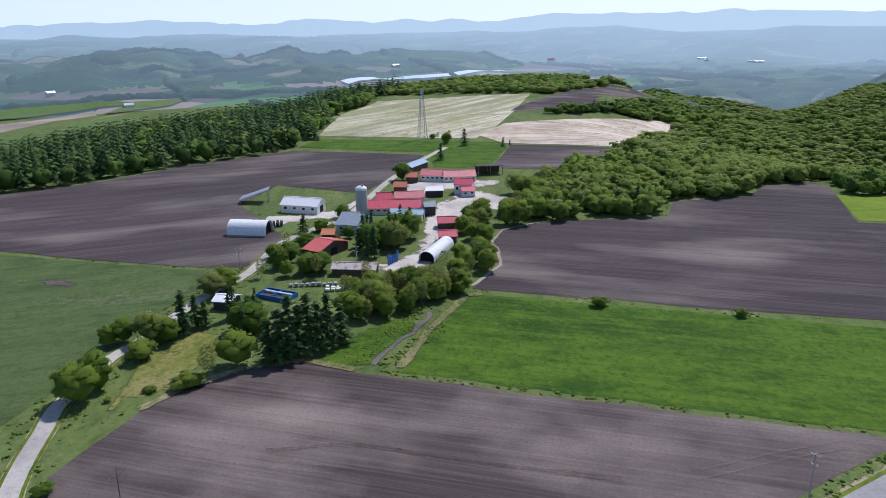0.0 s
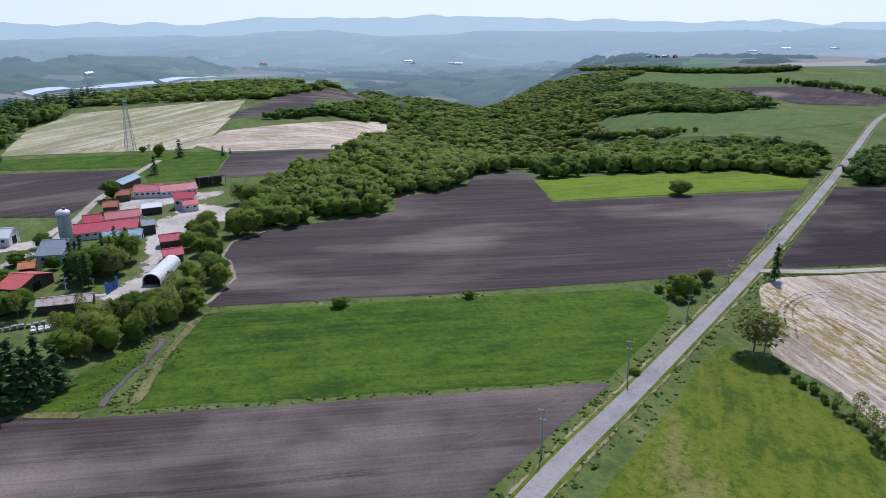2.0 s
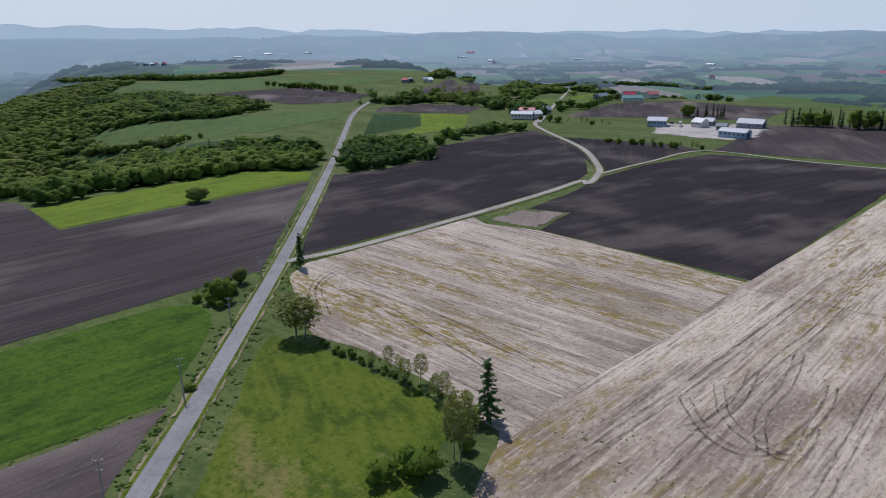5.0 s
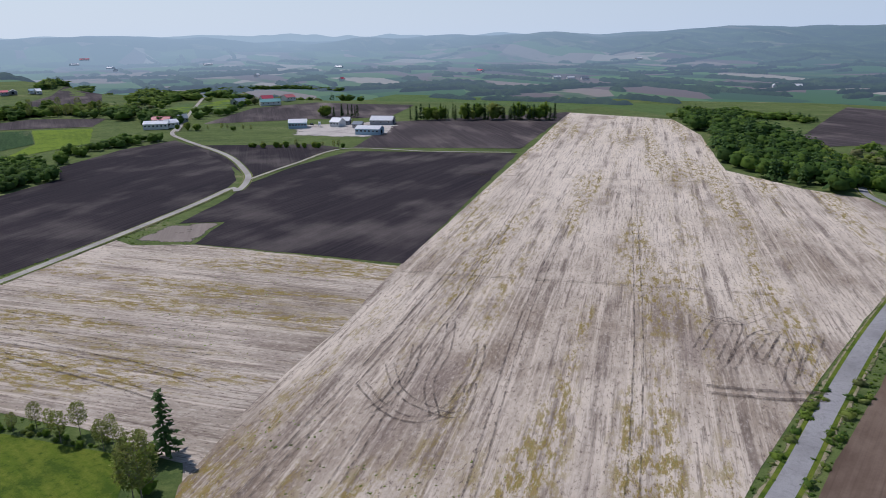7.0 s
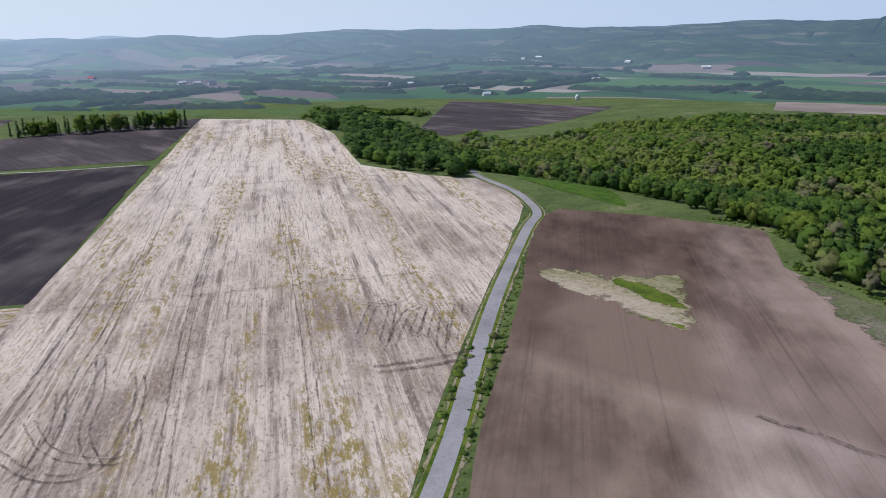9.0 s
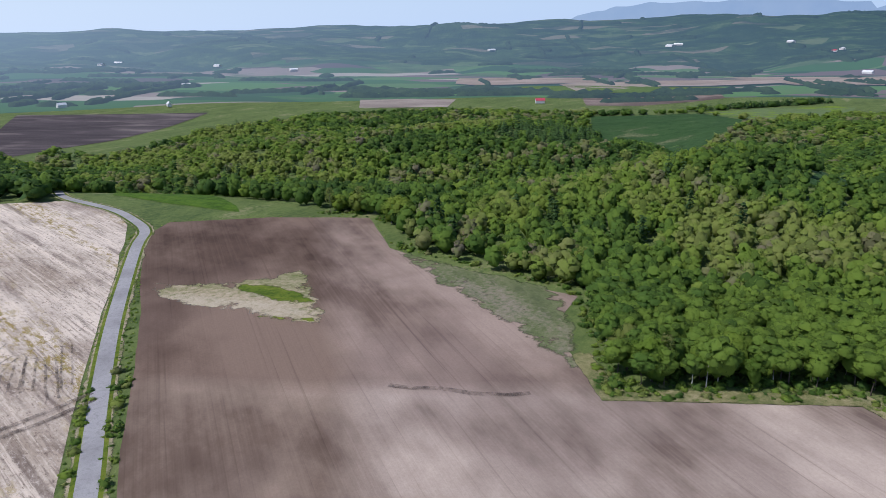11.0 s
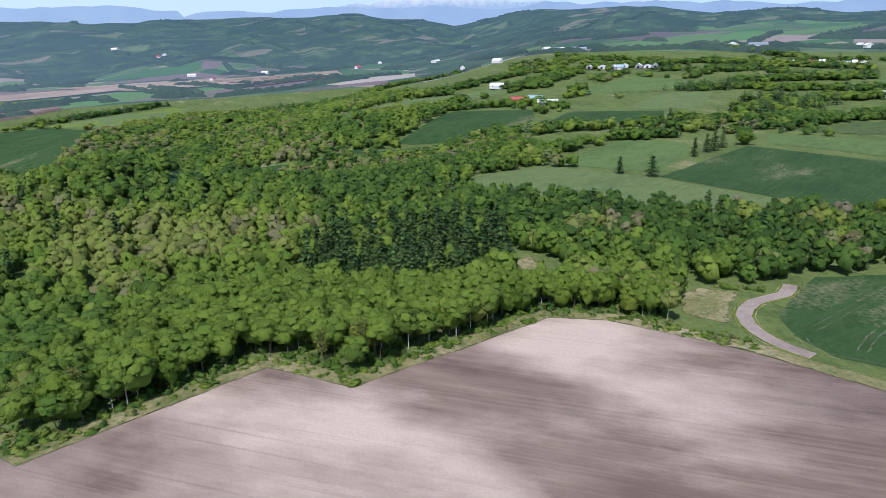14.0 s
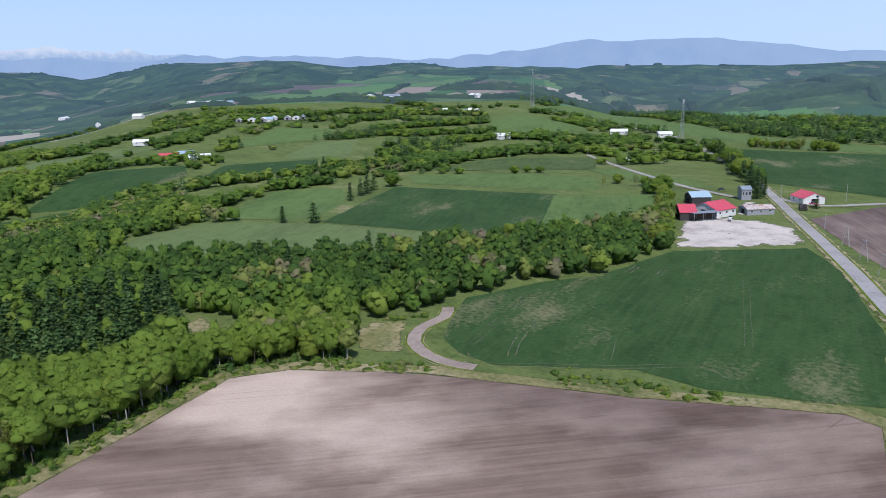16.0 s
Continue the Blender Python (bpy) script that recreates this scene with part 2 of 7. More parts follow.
def track_material(name, col, hold):
    """Broken wheel marks: the soil shows through where they fade."""
    n = Nodes(name)
    n.finish(n.mix(n.noise(n.coords(), 1.2, 3, .7), col, tuple(.6 * v for v in col)), .95, spec=.05)
    fade = n.ramp(n.noise(n.coords(), .35, 4, .7), (.42 - .1 * hold, 0), (.66, hold))
    tr, mx = n.add("BsdfTransparent"), n.add("MixShader")
    n.link(fade, mx.inputs[0])
    n.link(tr.outputs[0], mx.inputs[1])
    n.link(n.bsdf.outputs[0], mx.inputs[2])
    n.link(mx.outputs[0], n.out.inputs[0])
    MATS[name] = n.mat


track_material("track_dark", (.135, .106, .09), .68)
track_material("track_faint", (.22, .17, .10), .42)
track_material("track_pale", (.30, .28, .20), .55)
track_material("track_dust", (.26, .225, .205), .45)


def fade_out(mat):
    """Thins a patch out towards its rim, in tufts."""
    n = Nodes("", mat)
    rim_at = n.add("Attribute")
    rim_at.attribute_name = "edge"
    both = n.math("ADD", n.math("MULTIPLY", n.math("SUBTRACT", n.noise(n.coords(), .11, 6, .7), .5), 2.0), n.math("MULTIPLY", rim_at.outputs["Fac"], .85))
    tr, mx = n.add("BsdfTransparent"), n.add("MixShader")
    n.link(n.ramp(both, (.40, 0), (.62, 1)), mx.inputs[0])
    n.link(tr.outputs[0], mx.inputs[1])
    n.link(n.bsdf.outputs[0], mx.inputs[2])
    n.link(mx.outputs[0], n.out.inputs[0])
    return mat


def surface(kind, rows=0, soft=False):
    key = (kind, rows, soft)
    if key not in MATS:
        make = soil_material if kind in SOILS else straw_material if kind in STRAWS else grass_material if kind in GRASSES else gravel_material
        MATS[key] = fade_out(make(kind, rows)) if soft else make(kind, rows)
    return MATS[key]


def leaf_material(name, stops, by_object, glow=.45, rough_size=1.0, light=(.190, .290, .046)):
    """Leaves: each tree takes its colour from the ramp; clumps stand out in relief and some light passes through."""
    n = Nodes(name)
    if by_object:
        pick = n.add("ObjectInfo").outputs["Random"]
    else:
        pick = n.add("Attribute")
        pick.attribute_name = "tint"
        pick = pick.outputs["Fac"]
    col = n.ramp(pick, *stops)
    k = 10.0 if by_object else 1.0
    clump = n.noise(n.coords(), .42 * k * rough_size, 3, .6)
    leafage = n.noise(n.coords(), 1.15 * k * rough_size, 4, .72)
    col = n.mix(n.math("MULTIPLY", n.ramp(clump, (.42, 0), (.68, 1)), .22), col, light)
    isl = n.add("NewGeometry").outputs["Random Per Island"]
    col = n.mix(n.ramp(isl, (0, .55), (.45, 0)), col, tuple(.45 * v for v in stops[0][1]))
    col = n.mix(n.ramp(isl, (.6, 0), (1, .5)), col, light)
    col = n.mix(n.math("MULTIPLY", n.ramp(leafage, (.55, 0), (.68, 1)), .20), col, light)
    n.link(col, n.bsdf.inputs["Base Color"])
    n.bsdf.inputs["Roughness"].default_value = .75
    n.bsdf.inputs["Specular IOR Level"].default_value = .12
    b = n.add("Bump", Strength=.4, Distance=.6)
    n.link(n.math("ADD", leafage, n.math("MULTIPLY", clump, .8)), b.inputs["Height"])
    n.link(b.outputs[0], n.bsdf.inputs["Normal"])
    tr, mx = n.add("BsdfTranslucent"), n.add("MixShader", Fac=glow)
    n.link(col, tr.inputs[0])
    n.link(n.bsdf.outputs[0], mx.inputs[1])
    n.link(tr.outputs[0], mx.inputs[2])
    n.link(mx.outputs[0], n.out.inputs[0])
    return n.mat


LEAF = [(0, (.044, .104, .028)), (.3, (.102, .194, .034)), (.55, (.195, .290, .044)), (.72, (.250, .310, .072)), (.86, (.250, .242, .120)), (1, (.240, .210, .150))]
PINE = [(0, (.034, .078, .024)), (.5, (.055, .112, .030)), (1, (.080, .145, .038))]
MATS["leaf"] = leaf_material("leaf", LEAF, False)
MATS["leaf_one"] = leaf_material("leaf_one", [(0, (.115, .215, .036)), (.4, (.205, .315, .046)), (.8, (.295, .380, .066)), (1, (.270, .305, .095))], True, .60)
MATS["pine"] = leaf_material("pine", PINE, False, .15, 1.0, (.085, .15, .045))
MATS["pine_one"] = leaf_material("pine_one", PINE, True, .15, 1.0, (.085, .15, .045))
MATS["bud_one"] = leaf_material("bud_one", [(0, (.26, .29, .07)), (.5, (.24, .25, .09)), (1, (.29, .32, .075))], True)


def bark_material(name, a, b):
    n = Nodes(name)
    col = n.mix(n.ramp(n.noise(n.coords(0, (1, 1, .25)), 3.0, 4, .6), (.35, 0), (.65, 1)), a, b)
    return n.finish(col, .9, n.noise(n.coords(0, (1, 1, .3)), 8, 3, .6), .04, .6, .1)


MATS["bark"] = bark_material("bark", (.075, .06, .048), (.17, .14, .115))
MATS["grey_bark"] = bark_material("grey_bark", (.13, .115, .10), (.30, .27, .24))
MATS["birch"] = bark_material("birch", (.22, .20, .18), (.55, .53, .49))


def haze_material(name, stops, haze_stops, patches=None):
    """The distance behind the plateau, a backdrop whose haze is painted as distance-driven glow."""
    n = Nodes(name)
    col = n.ramp(n.noise(n.coords(), .012, 6, .65), *stops)
    if patches:
        v = n.add("TexVoronoi", Scale=1.0)
        n.link(n.coords(62, (.0034, .0080, 0)), v.inputs["Vector"])
        sep = n.add("SeparateColor")
        n.link(v.outputs["Color"], sep.inputs[0])
        crop = n.ramp(sep.outputs[0], *patches)
        crop_node = crop.node
        crop_node.color_ramp.interpolation = "CONSTANT"
        col = n.mix(n.ramp(n.noise(n.coords(62, (.5, 1, 1)), .006, 3, .5), (.36, 1), (.42, 0)), crop, col)
        col = n.mix(n.math("MULTIPLY", n.noise(n.coords(), .03, 4, .6), .3), col, stops[0][1])
    elif name == "far_hills":
        v = n.add("TexVoronoi", Scale=1.0)
        n.link(n.coords(62, (.0055, .012, 0)), v.inputs["Vector"])
        sep = n.add("SeparateColor")
        n.link(v.outputs["Color"], sep.inputs[0])
        glade = n.ramp(sep.outputs[0], (0, (.13, .21, .07)), (.4, (.20, .24, .11)), (.7, (.34, .27, .21)))
        col = n.mix(n.ramp(sep.outputs[1], (.80, 0), (.84, .5)), col, glade)
        stand = n.noise(n.coords(62, (.4, 1, 1)), .011, 3, .5)
        col = n.mix(n.ramp(stand, (.50, 0), (.55, .7)), col, (.022, .050, .024))
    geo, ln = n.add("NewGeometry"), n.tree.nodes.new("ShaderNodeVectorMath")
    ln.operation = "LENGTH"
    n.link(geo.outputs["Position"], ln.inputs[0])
    # emission stands in for haze and takes over with distance
    fac = n.ramp(n.math("DIVIDE", ln.outputs["Value"], 5000.0), *haze_stops)
    n.finish(col, .95, n.noise(n.coords(), .035, 5, .7), 14.0 if not patches else 2.0, 1.0, spec=0.0)
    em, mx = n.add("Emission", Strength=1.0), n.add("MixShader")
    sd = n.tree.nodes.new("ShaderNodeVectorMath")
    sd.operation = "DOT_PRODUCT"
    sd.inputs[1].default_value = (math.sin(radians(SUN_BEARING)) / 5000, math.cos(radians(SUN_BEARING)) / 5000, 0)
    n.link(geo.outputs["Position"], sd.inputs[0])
    # the sun's side of this painted haze is paler and thicker
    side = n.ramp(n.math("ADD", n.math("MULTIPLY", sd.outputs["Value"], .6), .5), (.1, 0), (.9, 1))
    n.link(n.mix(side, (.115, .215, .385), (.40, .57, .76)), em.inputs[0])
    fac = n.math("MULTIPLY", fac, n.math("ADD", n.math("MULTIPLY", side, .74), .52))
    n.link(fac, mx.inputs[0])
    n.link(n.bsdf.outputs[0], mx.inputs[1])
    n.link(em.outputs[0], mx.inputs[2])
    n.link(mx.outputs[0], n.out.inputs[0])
    return n.mat


FAR_HAZE = ((.30, .19), (.42, .33), (.58, .47), (.75, .58), (.95, .71))
MATS["far_plain"] = haze_material("far_plain", [(.3, (.045, .085, .03)), (.5, (.08, .13, .05)), (.7, (.12, .17, .07))], FAR_HAZE,
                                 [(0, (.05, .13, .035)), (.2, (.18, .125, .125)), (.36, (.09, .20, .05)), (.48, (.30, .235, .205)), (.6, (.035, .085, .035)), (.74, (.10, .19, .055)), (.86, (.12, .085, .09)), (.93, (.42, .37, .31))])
MATS["far_hills"] = haze_material("far_hills", [(.35, (.030, .060, .022)), (.55, (.050, .095, .030)), (.72, (.11, .16, .06))], FAR_HAZE)
MATS["far_woods"] = haze_material("far_woods", [(.35, (.018, .040, .016)), (.6, (.038, .070, .022)), (.8, (.07, .10, .035))], FAR_HAZE)


# ---- the lie of the land ----
EYE = 80.0
# bearing from north, plateau edge, width of its slope, valley floor, start of the far hills, their crest
LAND = np.array([
    (-60, 430, 450, -75, 3000, 40), (-32, 460, 520, -75, 3000, 45), (-20, 560, 520, -75, 3000, 45), (-12, 700, 450, -75, 3000, 45),
    (-8, 860, 350, -75, 3000, 45), (2, 1120, 450, -75, 3000, 50), (12, 1180, 450, -75, 3000, 55), (20, 1000, 500, -75, 3000, 50),
    (27, 1300, 500, -70, 3200, 45), (34, 2000, 500, -65, 3300, 45), (46, 2300, 500, -60, 3400, 48), (56, 1900, 600, -60, 3500, 55),
    (63, 1100, 600, -60, 3600, 52), (75, 900, 450, -60, 3700, 38), (88, 850, 450, -60, 3700, 45), (102, 760, 450, -60, 3500, 66),
    (112, 600, 450, -60, 3300, 80), (122, 400, 400, -60, 3000, 86), (135, 330, 380, -60, 2600, 90), (150, 300, 380, -58, 2500, 110),
    (158, 300, 420, -55, 2500, 140), (170, 300, 500, -50, 2600, 165), (182, 420, 600, -42, 2700, 172), (193, 650, 800, -30, 2600, 180),
    (200, 1000, 900, -25, 2900, 120), (207, 1600, 900, -15, 2700, 180), (219, 2300, 900, -5, 2600, 172), (228, 2400, 900, -5, 2400, 140),
    (240, 2400, 900, -5, 1700, 128), (262, 2200, 900, -10, 1500, 120), (300, 330, 450, -75, 3000, 40)], dtype=float)
# knolls: east, north, height, radius
KNOLLS = np.array([(300, -660, 38, 150), (480, -560, 26, 150), (135, -640, 14, 110), (-760, 2250, 55, 420), (-260, 2500, 45, 300), (-1250, 2300, 50, 400),
                   (-1500, 1750, 30, 300), (30, 2700, 50, 300), (60, -420, 26, 80)], dtype=float)
# ravines: from, to, depth, half width
RAVINES = np.array([(225, 375, 318, 610, 42, 85), (318, 610, 475, 985, 58, 125), (475, 985, 850, 1690, 62, 180), (420, -330, -40, -480, 26, 90),
                    (60, -330, -170, -560, 22, 70), (-60, -520, 260, -980, 30, 110)], dtype=float)


def smooth(a):
    a = np.clip(a, 0, 1)
    return a * a * (3 - 2 * a)


_lattice = np.random.default_rng(5).normal(size=(256, 256))


def fbm(x, y, size, octaves=4):
    """Soft uneven noise, about -1 to 1; size is the width of its largest swells."""
    out, amp = 0.0, 1.0
    for k in range(octaves):
        u, v = x / size + 17.3 * k + 90, y / size + 41.7 * k + 90
        i, j = np.floor(u).astype(int), np.floor(v).astype(int)
        a, b = smooth(u - i), smooth(v - j)
        g = lambda p, q: _lattice[(i + p) % 256, (j + q) % 256]
        out = out + amp * ((g(0, 0) * (1 - a) + g(1, 0) * a) * (1 - b) + (g(0, 1) * (1 - a) + g(1, 1) * a) * b)
        amp, size = amp * .5, size * .5
    return out


RISE_FROM, RISE = 800.0, .048


def slope(b):
    """How steeply the plateau climbs away, by bearing."""
    b = np.asarray(b, float) % 360
    return RISE * smooth((b - 196) / 13) * smooth((241 - b) / 9)


def settle(x, y):
    """Moves a far place down its line of sight on to the climbing plateau."""
    r = math.hypot(x, y)
    s = float(slope(math.degrees(math.atan2(x, y))))
    if r < RISE_FROM or s == 0:
        return x, y
    k = (EYE + RISE_FROM * s) / (s + EYE / r) / r
    return x * k, y * k


def land(x, y):
    """Height of the ground."""
    x, y = np.asarray(x, float), np.asarray(y, float)
    r, b = np.hypot(x, y), np.degrees(np.arctan2(x, y))
    edge, width, floor, foot, crest = (np.interp(b, LAND[:, 0], LAND[:, k], period=360) for k in range(1, 6))
    h = floor * smooth((r - edge) / width)
    for kx, ky, kh, kr in KNOLLS:
        h = h + kh * np.exp(-((x - kx) ** 2 + (y - ky) ** 2) / kr ** 2)
    cut = 0.0 * h
    for ax, ay, bx, by, d, w in RAVINES:
        ux, uy = bx - ax, by - ay
        s = np.clip(((x - ax) * ux + (y - ay) * uy) / (ux * ux + uy * uy), 0, 1)
        g = np.exp(-((x - ax - s * ux) ** 2 + (y - ay - s * uy) ** 2) / w ** 2)
        cut = np.maximum(cut, d * g * smooth((r - 300 - 90 * (ay > 0)) / 250))
    h = h - cut
    far = smooth((r - foot) / (4500 - foot))
    hilly = smooth((r - foot + 350) / 800)
    h = h + slope(b) * np.clip(r - RISE_FROM, 0, 1700) * (1 - far)
    h = h + far * (crest - floor) + hilly * (1 - .45 * far) * (24 * fbm(x, y, 480.0) + 8)
    near_hills = np.exp(-((x + 700) ** 2 + (y - 2300) ** 2) / 1000.0 ** 2)
    h = h + near_hills * 26 * np.abs(fbm(x + 300, y, 330.0)) * smooth((r - 1500) / 400)
    h = h + smooth((r - 330) / 500) * 1.2 * (np.sin(x * .012) + np.sin(y * .015 + x * .004))
    return h



def hollow(x, y):
    """How deep in a ravine a point lies, 0 to 1."""
    cut = 0.0 * x
    for ax, ay, bx, by, d, w in RAVINES:
        if ay < 0:
            s = np.clip(((x - ax) * (bx - ax) + (y - ay) * (by - ay)) / ((bx - ax) ** 2 + (by - ay) ** 2), 0, 1)
            cut = np.maximum(cut, np.exp(-((x - ax - s * (bx - ax)) ** 2 + (y - ay - s * (by - ay)) ** 2) / (.7 * w) ** 2))
    return cut


def soft_normals(me, normals):
    """Foliage is shaded as one soft mass: each leaf takes the direction in which its crown bulges."""
    n = np.asarray(normals, dtype=np.float32)
    n = n / (np.linalg.norm(n, axis=1)[:, None] + 1e-9)
    me.attributes.new("custom_normal", "FLOAT_VECTOR", "POINT").data.foreach_set("vector", np.ascontiguousarray(n).ravel())


def mesh_object(name, verts, faces, mats, parent=None, slots=None, tint=None, smooth_shade=False, normals=None):
    """One mesh object out of arrays; faces is a list, or an array of triangles."""
    me = bpy.data.meshes.new(name)
    verts = np.asarray(verts, dtype=np.float32)
    if isinstance(faces, np.ndarray):
        k = faces.shape[1]
        me.vertices.add(len(verts))
        me.vertices.foreach_set("co", verts.ravel())
        me.loops.add(faces.size)
        me.loops.foreach_set("vertex_index", faces.astype(np.int32).ravel())
        me.polygons.add(len(faces))
        me.polygons.foreach_set("loop_start", np.arange(0, faces.size, k, dtype=np.int32))
        me.update(calc_edges=True)
    else:
        me.from_pydata([tuple(map(float, v)) for v in verts], [], faces)
        me.update()
    for m in mats:
        me.materials.append(MATS[m] if isinstance(m, str) else m)
    if slots is not None:
        me.polygons.foreach_set("material_index", np.asarray(slots, dtype=np.int32))
    if tint is not None:
        at = me.attributes.new("tint", "FLOAT", "POINT")
        at.data.foreach_set("value", np.asarray(tint, dtype=np.float32))
    me.polygons.foreach_set("use_smooth", np.full(len(me.polygons), smooth_shade))
    if normals is not None:
        soft_normals(me, normals)
    ob = new(name, me)
    if parent is not None:
        ob.parent = parent
    return ob


def sheet(name, radii, turns, mats, pick=None):
    b = np.linspace(0, 2 * np.pi, turns, endpoint=False)
    rr, bb = np.meshgrid(np.asarray(radii), b, indexing="ij")
    x, y = rr * np.sin(bb), rr * np.cos(bb)
    v = np.stack([x, y, land(x, y)], -1).reshape(-1, 3)
    i, j = np.meshgrid(np.arange(len(radii) - 1), np.arange(turns), indexing="ij")
    k = (j + 1) % turns
    q = np.stack([i * turns + j, (i + 1) * turns + j, (i + 1) * turns + k, i * turns + k], -1).reshape(-1, 4)[:, ::-1]
    slots = None if pick is None else pick(v[q].mean(1))
    return mesh_object(name, v, q, mats, slots=slots, smooth_shade=True)


# where the far slopes turn from farmland to forest, by bearing
WOODED = np.array([(-60, 3100), (12, 3100), (17, 1550), (40, 1550), (46, 3300), (52, 3800), (60, 4150), (95, 4050), (104, 3650), (112, 3450), (122, 3150), (150, 2800), (190, 2800), (195, 2700), (198, 1600), (207, 1600), (211, 2700), (218, 3350), (228, 3300), (233, 2600),
                   (240, 1850), (262, 1650), (280, 2500)], dtype=float)

# ---- ground, valley and far hills ----
tagged(sheet("ground", np.concatenate([[.01], np.geomspace(4, 1560, 170)]), 560, [surface("ground_grass")]), "rough spring grass and dry verges between the fields", "ground", kind="structure")
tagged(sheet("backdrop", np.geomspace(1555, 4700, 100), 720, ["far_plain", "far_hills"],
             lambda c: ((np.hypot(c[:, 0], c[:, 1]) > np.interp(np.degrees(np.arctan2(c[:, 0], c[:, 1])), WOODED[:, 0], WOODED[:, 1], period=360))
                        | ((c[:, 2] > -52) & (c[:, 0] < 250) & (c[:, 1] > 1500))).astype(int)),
       "valley plain and wooded far hills with haze painted on", "backdrop", kind="structure")


def mountains(name, r, crest, mat, seed, rough):
    """A far range: a jagged band round the place; crest gives its height by bearing."""
    n, rng = 900, np.random.default_rng(seed)
    b = np.linspace(-180, 180, n, endpoint=False)
    t = np.array(crest, float)
    h = np.interp(b, t[:, 0], t[:, 1], period=360)
    for k, amp in ((64, .62), (120, .45), (230, .50), (450, .32)):
        w = rng.normal(size=k)
        h = h + rough * amp * np.interp(np.linspace(0, len(w) - 1, n), np.arange(len(w)), w)
    a = np.radians(b)
    rows = [np.stack([(r + d) * np.sin(a), (r + d) * np.cos(a), z], -1) for d, z in ((-40, np.full(n, -120.0)), (0, h), (60, np.full(n, -120.0)))]
    i = np.arange(n)
    j = (i + 1) % n
    q = np.concatenate([np.stack([i + k * n, j + k * n, j + (k + 1) * n, i + (k + 1) * n], -1) for k in (0, 1)])
    return tagged(mesh_object(name, np.concatenate(rows), q, [mat], smooth_shade=True), "mountain range far behind the valley, glowing in painted haze blue", "mountains", kind="structure")


def range_glow_material(name, away, under, snow=None):
    """Far mountains as pure glow: haze painted as blue, paler under the sun."""
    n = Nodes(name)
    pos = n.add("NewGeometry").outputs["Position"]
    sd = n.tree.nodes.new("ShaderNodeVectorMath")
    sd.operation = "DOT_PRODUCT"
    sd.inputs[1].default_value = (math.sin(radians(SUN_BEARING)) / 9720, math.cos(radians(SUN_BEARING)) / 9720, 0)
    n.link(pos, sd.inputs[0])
    # haze blue blended by bearing to the sun, emitted instead of lit
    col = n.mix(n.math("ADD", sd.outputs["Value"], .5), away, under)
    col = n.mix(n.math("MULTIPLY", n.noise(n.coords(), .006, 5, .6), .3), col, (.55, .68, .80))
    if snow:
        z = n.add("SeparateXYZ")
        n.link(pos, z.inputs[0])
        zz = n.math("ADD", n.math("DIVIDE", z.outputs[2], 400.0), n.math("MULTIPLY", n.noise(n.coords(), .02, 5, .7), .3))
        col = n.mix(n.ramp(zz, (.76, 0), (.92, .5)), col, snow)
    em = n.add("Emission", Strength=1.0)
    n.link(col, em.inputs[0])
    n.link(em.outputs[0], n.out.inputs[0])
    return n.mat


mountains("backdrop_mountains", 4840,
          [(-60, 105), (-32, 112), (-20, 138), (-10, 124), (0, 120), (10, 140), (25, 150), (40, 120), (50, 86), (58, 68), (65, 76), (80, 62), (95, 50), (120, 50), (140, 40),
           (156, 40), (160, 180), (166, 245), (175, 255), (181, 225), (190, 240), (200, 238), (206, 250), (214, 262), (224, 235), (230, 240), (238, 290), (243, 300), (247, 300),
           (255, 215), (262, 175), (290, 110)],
          range_glow_material("far_range", (.20, .33, .56), (.42, .60, .76)), 4, 13)
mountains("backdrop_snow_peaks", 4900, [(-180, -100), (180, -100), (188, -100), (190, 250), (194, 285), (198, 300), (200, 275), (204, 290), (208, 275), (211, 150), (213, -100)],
          range_glow_material("snow_range", (.24, .38, .60), (.5, .66, .8), (.80, .85, .90)), 9, 26)


# ---- fields, roads ----
FIELDS, WAYS = [], []
_level = [0]


def drape(bm, extra, cell):
    """Cuts a flat outline into cells and lays it on the land."""
    bmesh.ops.triangulate(bm, faces=bm.faces[:])
    xs, ys = [v.co.x for v in bm.verts], [v.co.y for v in bm.verts]
    for axis, lo, hi in ((0, min(xs), max(xs)), (1, min(ys), max(ys))):
        no = (1, 0, 0) if axis == 0 else (0, 1, 0)
        c = math.floor(lo / cell) * cell + cell
        while c < hi:
            co = (c, 0, 0) if axis == 0 else (0, c, 0)
            bmesh.ops.bisect_plane(bm, geom=bm.verts[:] + bm.edges[:] + bm.faces[:], plane_co=co, plane_no=no)
            c += cell
    for v in bm.verts:
        if v.is_boundary:
            v.co.x += 1.1 * noise.noise((v.co.x * .11, v.co.y * .11, 3.0))
            v.co.y += 1.1 * noise.noise((v.co.x * .11, v.co.y * .11, 9.0))
    co = np.array([v.co for v in bm.verts])
    z = land(co[:, 0], co[:, 1]) + extra + .0003 * np.hypot(co[:, 0], co[:, 1])
    for v, h in zip(bm.verts, z):
        v.co.z = h


